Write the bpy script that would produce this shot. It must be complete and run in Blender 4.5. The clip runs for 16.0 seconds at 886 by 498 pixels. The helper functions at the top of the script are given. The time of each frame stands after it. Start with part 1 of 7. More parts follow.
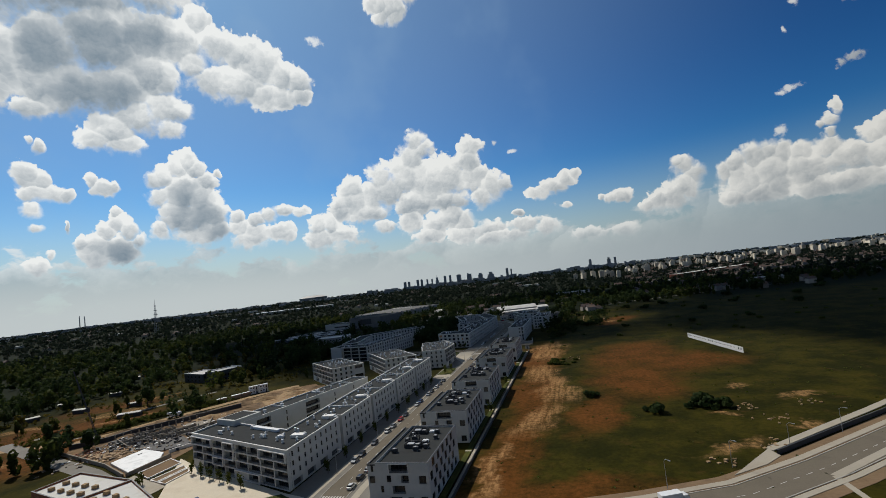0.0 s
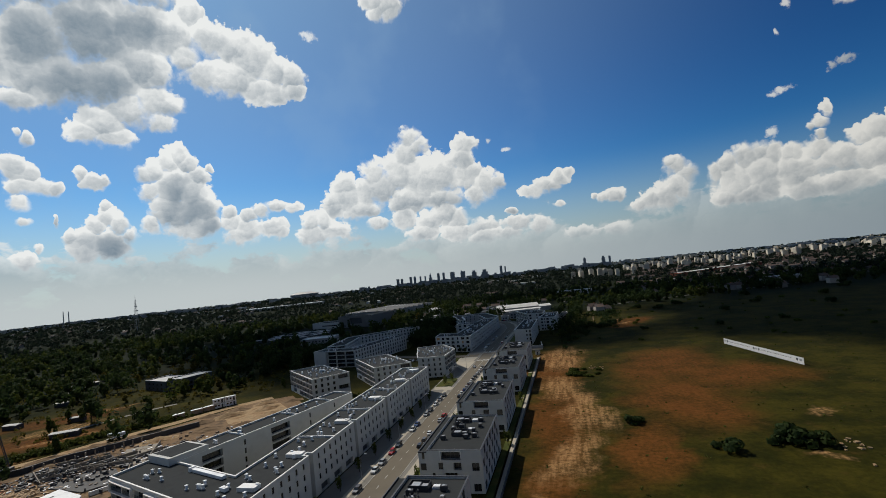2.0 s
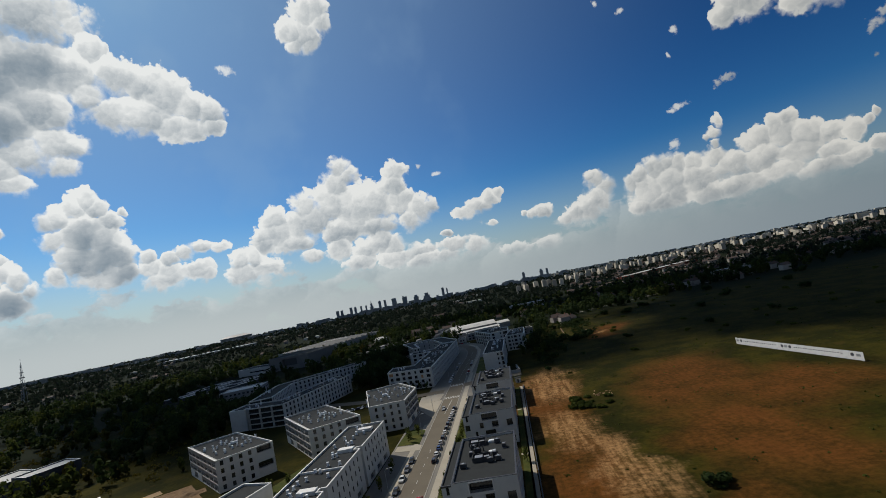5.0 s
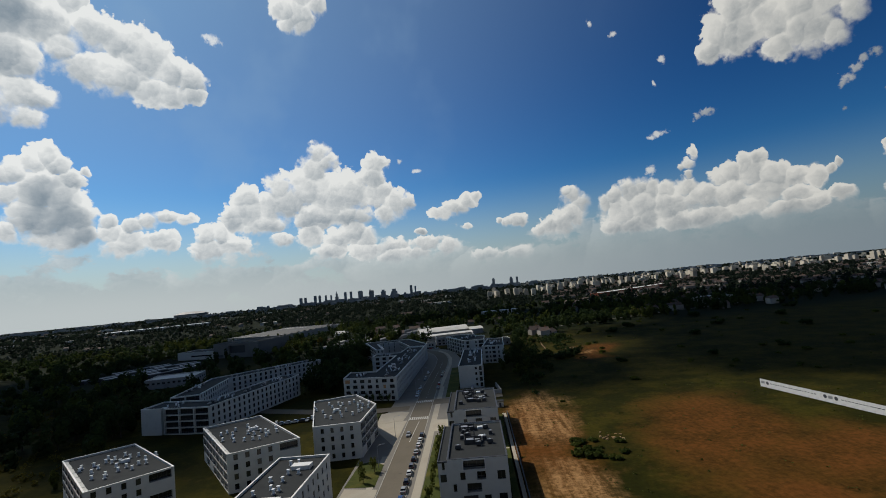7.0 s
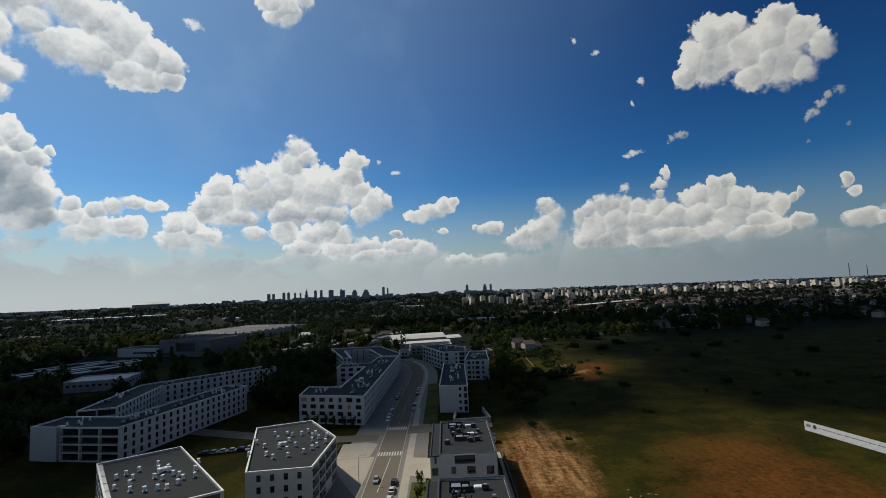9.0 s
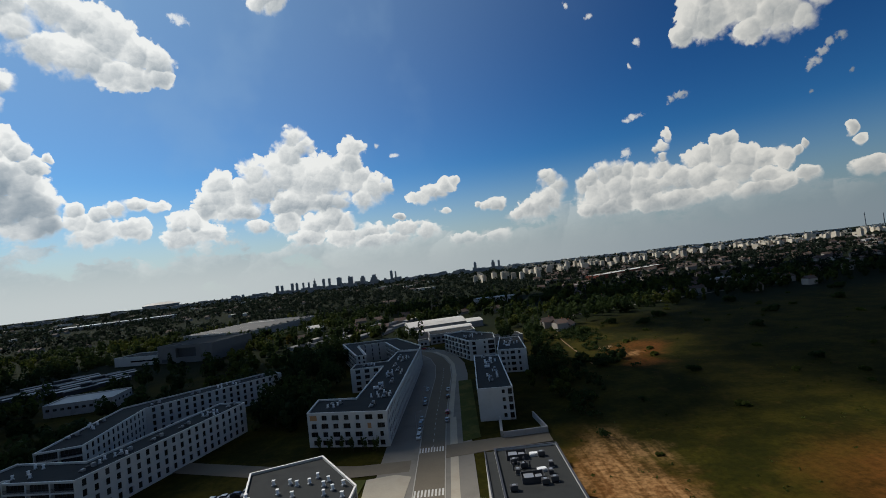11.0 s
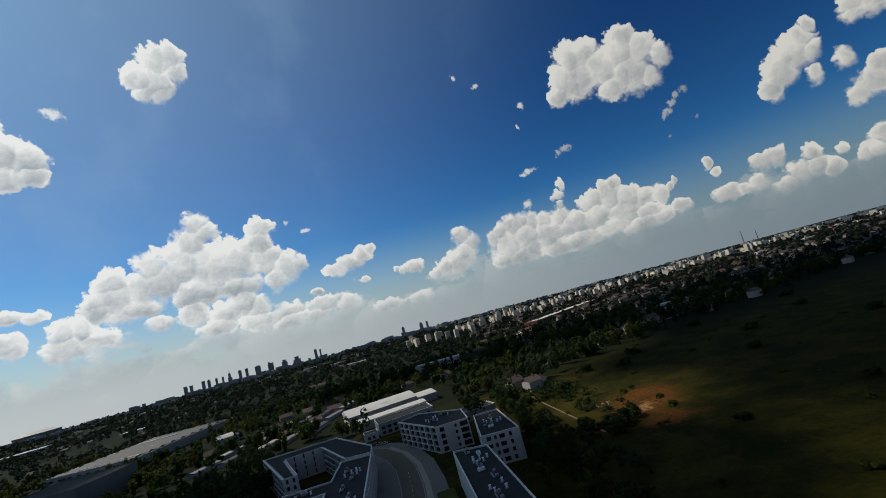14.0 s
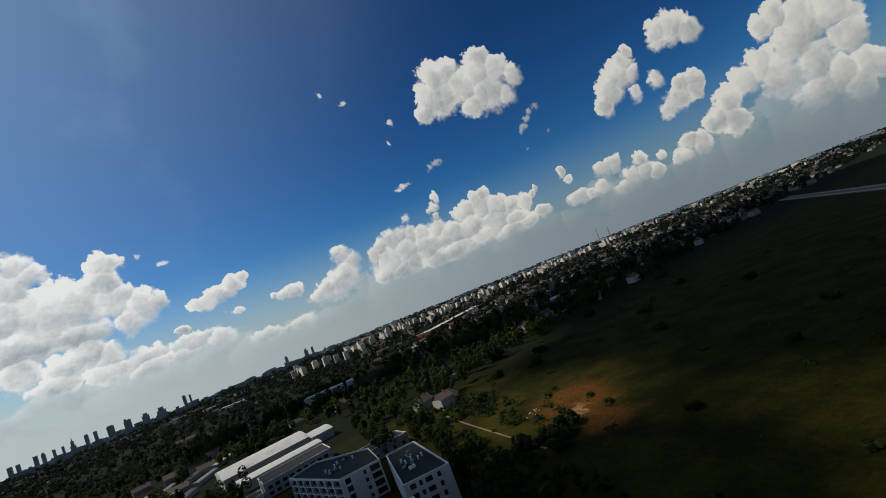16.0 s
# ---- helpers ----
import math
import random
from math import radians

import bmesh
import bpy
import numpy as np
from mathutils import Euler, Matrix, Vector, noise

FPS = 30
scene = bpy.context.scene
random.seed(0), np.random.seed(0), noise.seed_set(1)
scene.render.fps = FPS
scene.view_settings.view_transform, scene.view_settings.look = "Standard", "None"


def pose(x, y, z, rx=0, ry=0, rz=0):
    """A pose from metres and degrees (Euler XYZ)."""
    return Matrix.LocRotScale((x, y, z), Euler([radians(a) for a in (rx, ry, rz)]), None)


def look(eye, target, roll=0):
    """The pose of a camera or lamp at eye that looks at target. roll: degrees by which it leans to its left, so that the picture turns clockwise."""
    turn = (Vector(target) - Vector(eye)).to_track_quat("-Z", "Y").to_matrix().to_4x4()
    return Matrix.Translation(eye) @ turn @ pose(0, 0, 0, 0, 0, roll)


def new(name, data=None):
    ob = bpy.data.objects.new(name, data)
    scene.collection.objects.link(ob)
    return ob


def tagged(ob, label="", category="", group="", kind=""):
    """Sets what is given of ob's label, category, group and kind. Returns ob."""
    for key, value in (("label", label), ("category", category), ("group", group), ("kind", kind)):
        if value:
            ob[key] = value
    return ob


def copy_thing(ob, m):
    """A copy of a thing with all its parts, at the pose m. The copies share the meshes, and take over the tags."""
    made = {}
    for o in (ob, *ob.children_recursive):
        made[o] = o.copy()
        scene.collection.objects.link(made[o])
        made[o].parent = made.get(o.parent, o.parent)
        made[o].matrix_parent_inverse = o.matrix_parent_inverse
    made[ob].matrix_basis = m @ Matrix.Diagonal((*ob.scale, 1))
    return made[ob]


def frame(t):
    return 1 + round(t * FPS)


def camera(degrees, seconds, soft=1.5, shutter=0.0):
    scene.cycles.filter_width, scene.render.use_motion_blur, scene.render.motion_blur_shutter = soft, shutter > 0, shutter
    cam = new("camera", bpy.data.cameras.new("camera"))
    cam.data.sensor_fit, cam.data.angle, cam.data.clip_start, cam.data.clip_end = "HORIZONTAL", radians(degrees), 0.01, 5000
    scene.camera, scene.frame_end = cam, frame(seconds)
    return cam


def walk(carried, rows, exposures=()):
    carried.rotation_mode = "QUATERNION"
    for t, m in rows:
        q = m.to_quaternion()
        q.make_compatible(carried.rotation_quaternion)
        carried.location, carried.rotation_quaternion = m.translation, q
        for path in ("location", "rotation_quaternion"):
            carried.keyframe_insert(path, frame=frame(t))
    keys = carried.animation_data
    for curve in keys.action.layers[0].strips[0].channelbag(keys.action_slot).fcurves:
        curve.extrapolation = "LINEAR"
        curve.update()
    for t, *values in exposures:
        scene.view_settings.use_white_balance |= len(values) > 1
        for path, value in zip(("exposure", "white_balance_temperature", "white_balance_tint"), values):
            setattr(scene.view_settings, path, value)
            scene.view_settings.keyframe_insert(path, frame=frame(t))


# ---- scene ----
cam = camera(87.43, 16.0, soft=0.9)
PATH = [
    (0.0, (83.31, -2.33, 65.15), (56.680, 93.851, 71.478), -6.727),
    (0.5, (78.40, 9.53, 64.89), (52.619, 105.955, 71.020), -5.095),
    (1.0, (73.87, 21.07, 64.69), (48.490, 117.579, 71.162), -3.513),
    (1.5, (69.47, 32.42, 64.40), (42.998, 128.645, 70.716), -5.150),
    (2.0, (65.44, 43.48, 64.12), (40.165, 140.070, 69.740), -6.259),
    (2.5, (61.00, 54.71, 63.57), (36.171, 151.464, 68.288), -8.254),
    (3.0, (56.75, 65.86, 63.05), (33.347, 163.022, 66.501), -9.942),
    (3.5, (52.76, 77.18, 62.16), (31.667, 174.912, 64.061), -8.092),
    (4.0, (48.93, 88.28, 61.77), (29.345, 186.283, 65.201), -9.674),
    (4.5, (45.18, 98.45, 60.86), (30.639, 197.216, 66.682), -11.197),
    (5.0, (42.02, 109.50, 60.21), (30.551, 208.444, 69.068), -11.577),
    (7.3, (29.09, 163.04, 60.45), (23.698, 262.608, 68.011), -5.351),
    (7.5, (28.39, 167.31, 60.47), (23.372, 266.934, 67.537), -5.994),
    (8.0, (26.51, 178.00, 60.37), (20.374, 277.563, 67.415), -7.214),
    (8.5, (24.21, 188.69, 60.43), (21.815, 288.445, 67.006), -10.637),
    (9.0, (22.05, 199.60, 60.32), (21.965, 299.247, 68.715), -2.475),
    (11.3, (11.00, 251.15, 62.27), (10.830, 351.078, 66.072), -7.594),
    (11.5, (9.84, 255.51, 62.18), (11.731, 355.294, 68.476), -7.509),
    (12.0, (7.64, 265.98, 61.75), (9.447, 364.822, 76.814), -7.557),
    (12.5, (5.66, 277.04, 62.29), (10.412, 375.693, 77.942), -10.783),
    (13.0, (4.00, 287.89, 62.91), (12.519, 386.368, 78.059), -14.801),
    (13.5, (2.26, 298.56, 63.49), (18.170, 396.360, 76.983), -17.334),
    (14.0, (1.86, 309.64, 63.58), (19.534, 407.026, 77.852), -15.207),
    (14.5, (1.64, 320.44, 63.71), (25.940, 416.364, 78.135), -17.618),
    (15.0, (1.97, 331.50, 63.81), (31.202, 425.991, 78.539), -17.520),
    (15.5, (2.89, 341.93, 64.06), (36.353, 435.241, 77.222), -18.046),
    (16.0, (4.29, 351.70, 64.13), (46.134, 442.040, 73.502), -21.784),
]
walk(cam, [(t, look(eye, target, roll)) for t, eye, target, roll in PATH], [(0.0, -0.08), (5.0, -0.14), (9.0, -0.16), (11.3, -0.02), (12.3, -0.08), (14.0, -0.12), (16.0, -0.12)])

# ---- world, sun ----
SUN_FROM = Vector((-9.0, 7.0, 12.5)).normalized()
SUN_HEIGHT = math.asin(SUN_FROM.z)
SUN_AZIMUTH = math.atan2(SUN_FROM.x, SUN_FROM.y)

sun = new("sun", bpy.data.lights.new("sun", "SUN"))
sun.data.energy, sun.data.angle, sun.data.color = 3.8, radians(0.5), (1.0, 0.94, 0.84)
sun.matrix_world = look(SUN_FROM * 100, (0, 0, 0))

# clouds: azimuth and elevation of each puff, and its half width and height, in degrees
CLOUD_MIDDLE = [(-26.0, 11.9, 1.5, 1.6), (-25.8, 10.3, 2.0, 2.2), (-27.4, 9.8, 1.4, 1.5), (-22.2, 13.2, 1.8, 1.8), (-21.5, 11.2, 2.2, 2.3), (-23.4, 10.7, 1.8, 1.9), (-17.4, 17.0, 1.4, 1.4), (-16.7, 15.8, 1.5, 1.4), (-18.1, 15.1, 1.9, 1.8), (-19.4, 12.7, 2.6, 2.6), (-16.2, 11.7, 3.4, 3.5), (-14.0, 11.9, 2.8, 2.8), (-10.8, 15.4, 1.5, 1.4), (-11.2, 13.7, 1.7, 1.7), (-10.7, 11.9, 2.0, 1.9), (-8.5, 10.5, 1.8, 1.7), (-7.3, 10.6, 1.1, 1.1), (-9.7, 9.3, 1.5, 1.5), (-18.4, 9.6, 3.2, 1.6), (-14.4, 9.5, 3.3, 1.5), (-24.1, 9.2, 2.7, 1.4)]
CLOUD_MIDDLE_LOW = [(-18.9, 7.4, 1.6, 1.7), (-16.0, 6.7, 1.7, 1.7), (-14.0, 7.5, 1.9, 1.9), (-12.4, 6.6, 1.5, 1.5), (-16.8, 5.4, 2.1, 1.1), (-12.2, 5.2, 2.7, 1.1), (-30.2, 7.9, 1.2, 1.4), (-28.6, 7.9, 1.2, 1.3), (-30.0, 6.4, 1.9, 1.6), (-27.7, 6.6, 2.0, 1.3), (-22.4, 7.1, 1.4, 0.9), (-9.4, 5.5, 2.1, 1.0), (-5.3, 5.3, 2.4, 1.0), (-2.5, 4.7, 1.7, 0.9), (-7.9, 4.3, 4.1, 1.1), (2.1, 3.1, 2.1, 0.9), (6.4, 3.2, 1.6, 0.8)]
CLOUD_SMALL = [(0.4, 10.0, 1.2, 1.0), (-1.2, 9.4, 1.7, 0.9), (-3.0, 8.9, 1.7, 0.7), (1.5, 10.5, 0.6, 0.6), (4.2, 7.2, 0.4, 0.4), (6.3, 7.0, 1.2, 0.8), (5.1, 7.0, 0.8, 0.6), (-0.1, 7.0, 0.8, 0.4), (-5.8, 6.9, 0.8, 0.5)]
CLOUD_BANK = [(13.0, 9.1, 1.3, 1.3), (12.4, 9.6, 0.8, 0.8), (14.0, 8.2, 1.2, 1.2), (13.0, 7.0, 1.6, 1.7), (10.1, 5.8, 1.4, 1.1), (8.9, 5.5, 0.9, 0.6), (11.5, 5.9, 1.6, 1.7), (16.7, 7.5, 1.1, 1.2), (17.8, 8.1, 1.1, 1.2), (19.5, 8.6, 1.3, 1.4), (20.7, 9.0, 1.1, 1.1), (21.7, 8.4, 1.2, 1.3), (23.2, 8.2, 1.0, 1.1), (18.1, 6.4, 2.2, 2.3), (20.7, 6.5, 2.3, 2.4), (23.1, 6.3, 2.1, 2.2), (17.2, 4.9, 1.5, 1.0), (19.4, 4.9, 1.8, 1.2), (26.3, 11.6, 0.4, 0.8), (25.6, 10.6, 0.7, 0.7), (24.9, 10.3, 0.4, 0.5), (25.6, 9.3, 0.5, 0.6), (25.2, 8.1, 1.2, 1.2)]
CLOUD_BANK_EAST = [(28.2, 8.4, 1.0, 1.1), (29.4, 8.8, 1.2, 1.2), (30.8, 9.2, 1.0, 1.2), (31.8, 9.7, 0.9, 1.0), (31.2, 8.4, 1.5, 1.7), (32.9, 7.7, 1.7, 1.3), (34.7, 7.2, 1.3, 1.0), (36.3, 6.8, 0.9, 1.0), (37.4, 7.4, 0.5, 0.6), (38.0, 7.9, 0.3, 0.5), (26.5, 6.7, 2.2, 1.6), (29.4, 6.7, 2.3, 1.5), (32.0, 6.3, 2.2, 1.4), (34.7, 5.6, 1.8, 1.0), (26.8, 4.7, 2.4, 1.2), (30.6, 5.0, 2.5, 1.0), (33.3, 4.4, 2.4, 0.9), (35.9, 4.7, 1.5, 0.8), (38.0, 5.0, 1.0, 0.7), (23.8, 4.6, 2.3, 1.0)]
CLOUD_HEART = [(31.7, 24.5, 1.8, 1.9), (30.3, 22.9, 1.6, 1.7), (29.2, 21.2, 1.2, 1.2), (33.2, 24.5, 1.9, 1.5), (31.6, 22.1, 2.5, 2.2), (34.6, 22.2, 2.1, 2.1), (37.1, 23.0, 2.0, 2.2), (39.0, 22.2, 1.7, 1.9), (40.7, 20.8, 1.2, 1.4), (37.5, 20.5, 2.7, 2.4), (35.1, 19.8, 1.6, 1.3), (39.3, 19.4, 1.3, 1.4), (37.8, 24.3, 1.5, 1.2)]
CLOUD_TOP = [(-20.1, 31.9, 1.8, 1.4), (-18.5, 31.7, 2.2, 1.8), (-16.6, 32.6, 1.5, 1.1), (-19.9, 30.6, 1.2, 1.0), (-18.3, 30.6, 1.1, 0.9), (-17.8, 33.6, 2.2, 1.7), (-16.4, 34.3, 1.4, 1.0)]
CLOUD_TALL = [(-43.6, 15.8, 1.1, 1.2), (-44.8, 14.9, 1.1, 1.2), (-43.0, 15.0, 1.0, 1.1), (-46.8, 13.6, 1.0, 1.1), (-45.9, 14.0, 1.1, 1.3), (-40.9, 14.5, 0.5, 0.5), (-41.9, 13.5, 1.1, 1.2), (-46.5, 12.0, 1.2, 1.4), (-44.4, 12.4, 2.4, 2.7), (-42.7, 11.5, 1.9, 2.1), (-43.5, 9.7, 2.4, 2.7), (-41.7, 10.0, 1.7, 1.9), (-45.0, 10.0, 1.8, 2.1), (-41.2, 8.3, 1.4, 1.2), (-46.6, 8.5, 0.9, 1.1), (-42.8, 8.1, 2.7, 1.4), (-39.1, 9.5, 0.8, 0.9), (-39.0, 8.3, 1.1, 1.2), (-35.8, 9.7, 1.2, 0.8), (-34.0, 10.0, 1.3, 0.7), (-32.1, 9.8, 1.2, 0.7), (-37.0, 9.1, 0.9, 1.0), (-37.6, 7.3, 2.1, 1.6), (-34.7, 7.5, 1.9, 1.2)]
CLOUD_LEFT_LOW = [(-50.4, 10.6, 0.5, 0.6), (-50.5, 9.5, 0.9, 1.1), (-51.4, 8.6, 0.9, 1.1), (-49.6, 8.5, 1.0, 1.3), (-53.3, 7.5, 0.7, 0.9), (-52.5, 6.9, 1.3, 1.6), (-50.3, 6.9, 2.1, 1.7), (-48.7, 7.4, 0.9, 1.0), (-55.7, 6.4, 0.4, 0.5), (-56.8, 5.6, 1.0, 0.7), (-52.3, 13.7, 0.6, 0.8), (-51.4, 12.9, 1.0, 0.8), (-50.5, 12.9, 0.6, 0.8), (-57.2, 13.8, 1.1, 1.5), (-56.2, 13.6, 0.8, 1.0), (-56.6, 12.3, 1.4, 1.0), (-55.3, 12.3, 0.9, 0.9), (-54.4, 12.1, 0.6, 0.6), (-57.0, 10.8, 0.8, 0.8), (-56.2, 16.6, 0.5, 0.7), (-56.9, 17.0, 0.3, 0.4), (-56.7, 9.0, 0.5, 0.4), (-54.4, 9.0, 0.2, 0.6)]
CLOUD_BIG = [(-55.2, 25.3, 3.7, 3.8), (-50.9, 26.8, 4.7, 4.0), (-46.7, 27.6, 4.2, 3.1), (-53.2, 22.4, 3.5, 2.8), (-49.8, 22.5, 3.8, 2.9), (-55.7, 21.9, 2.4, 2.2), (-56.5, 20.1, 1.6, 1.1), (-46.4, 24.1, 2.6, 2.7), (-43.7, 27.6, 2.8, 2.4), (-53.4, 31.2, 6.6, 3.9), (-46.0, 32.1, 4.8, 2.5), (-59.6, 24.2, 2.8, 4.5), (-59.4, 30.1, 4.3, 5.1)]
CLOUD_BIG_EDGE = [(-41.7, 29.8, 1.4, 1.3), (-39.3, 27.5, 2.5, 2.0), (-37.0, 26.9, 2.7, 2.0), (-35.3, 25.8, 3.0, 2.2), (-37.8, 23.9, 4.0, 2.1), (-33.0, 24.8, 2.2, 1.8), (-31.1, 24.3, 1.7, 1.6), (-30.6, 22.8, 1.3, 0.8), (-34.3, 22.7, 3.2, 1.4), (-40.6, 24.2, 2.3, 1.7), (-42.2, 25.7, 1.7, 1.6), (-48.0, 20.1, 3.0, 1.9), (-50.4, 18.7, 2.1, 1.8), (-51.8, 17.7, 1.5, 1.1), (-49.5, 17.2, 1.9, 1.0), (-45.5, 20.9, 2.4, 1.9), (-44.3, 20.8, 1.4, 1.1), (-45.1, 19.1, 1.5, 1.0)]
CLOUD_FAR_EAST = [(53.1, 17.2, 0.5, 0.7), (52.3, 16.3, 0.8, 1.0), (51.4, 15.3, 1.7, 1.7), (50.0, 14.1, 1.4, 1.7), (49.0, 13.0, 1.1, 1.2), (52.8, 14.8, 0.8, 1.0), (52.4, 12.8, 0.8, 1.0), (54.7, 13.0, 0.7, 1.0), (56.8, 11.2, 1.2, 1.2), (57.8, 11.4, 0.8, 1.1), (57.6, 10.4, 0.8, 1.1), (56.0, 10.2, 1.4, 1.4), (54.6, 9.4, 1.0, 1.0), (56.6, 17.2, 1.2, 1.4), (58.0, 16.9, 1.4, 1.7), (59.2, 16.0, 1.2, 1.4), (56.4, 16.2, 1.0, 0.7)]
CLOUD_EAST_LOW = [(55.2, 5.5, 1.0, 1.0), (53.6, 4.4, 0.8, 0.8), (54.4, 4.4, 0.8, 0.8), (52.2, 5.4, 0.5, 0.5), (51.2, 4.1, 0.9, 0.8), (49.8, 4.6, 0.9, 1.0), (50.0, 5.9, 0.8, 1.0), (48.5, 4.6, 1.2, 1.3), (47.4, 3.8, 1.3, 0.9), (47.3, 6.8, 1.0, 1.0), (46.1, 6.6, 1.2, 0.8), (45.2, 4.8, 1.0, 1.0), (44.0, 4.6, 0.8, 0.8), (41.6, 8.4, 0.5, 0.8), (42.0, 7.2, 0.5, 0.5), (42.5, 4.9, 1.4, 0.9)]
CLOUD_EAST_TALL = [(64.8, 12.4, 1.0, 1.3), (65.9, 12.8, 1.0, 1.3), (67.5, 11.0, 1.8, 2.4), (69.5, 10.7, 1.6, 2.0), (66.1, 9.7, 1.8, 2.4), (63.4, 9.0, 1.4, 1.8), (61.8, 8.7, 1.2, 1.6), (59.8, 7.6, 1.3, 1.7), (58.2, 6.3, 1.1, 1.3), (56.1, 4.9, 1.1, 1.2), (59.6, 5.7, 1.4, 1.7), (64.4, 7.8, 2.0, 2.6), (66.9, 7.3, 1.9, 2.5), (69.8, 8.2, 1.4, 2.0), (68.3, 5.3, 1.3, 1.8), (66.4, 4.8, 1.8, 1.6), (70.2, 5.1, 1.2, 1.8), (69.0, 3.7, 1.1, 1.6)]
CLOUD_WISPS = [(28.0, 15.4, 1.0, 0.5), (27.2, 15.2, 0.5, 0.4), (23.1, 14.3, 1.0, 0.4), (22.3, 14.1, 0.5, 0.3), (24.5, 21.8, 0.4, 0.5), (23.3, 19.6, 0.2, 0.4), (17.3, 27.4, 0.4, 0.4), (19.8, 25.7, 0.4, 0.4), (21.9, 10.5, 0.5, 0.6), (39.1, 12.5, 0.2, 0.2), (-5.6, 14.3, 0.8, 0.3), (-7.7, 15.7, 0.3, 0.3), (-28.6, 28.5, 1.1, 0.5)]
CLOUD_WISPS_EAST = [(41.8, 16.7, 0.4, 0.4), (41.0, 16.4, 0.4, 0.4), (40.4, 15.9, 0.4, 0.5), (39.7, 15.2, 0.5, 0.6), (39.3, 14.7, 0.3, 0.4), (42.2, 13.5, 0.2, 0.3)]
CLOUD_GREY_WEST = [(-55.2, 25.3, 3.3, 3.4), (-51.0, 26.3, 5.6, 4.1), (-46.7, 28.1, 3.1, 2.3), (-52.8, 22.0, 3.1, 2.3), (-49.8, 22.0, 2.6, 1.9), (-53.3, 19.9, 2.2, 1.3), (-53.4, 31.2, 6.6, 3.9), (-41.2, 8.4, 1.4, 1.4), (-42.5, 10.0, 1.9, 2.0), (-44.0, 11.2, 1.6, 2.1), (-50.4, 6.6, 1.8, 1.4)]
CLOUD_GREY = [(-18.4, 9.3, 3.0, 0.7), (-14.4, 9.2, 3.4, 0.8), (32.2, 18.7, 1.2, 0.7), (28.8, 19.9, 1.3, 0.9), (35.5, 18.3, 1.3, 0.9), (-23.0, 8.6, 1.9, 0.8), (26.4, 4.1, 3.1, 0.8), (19.1, 4.6, 3.0, 0.8)]


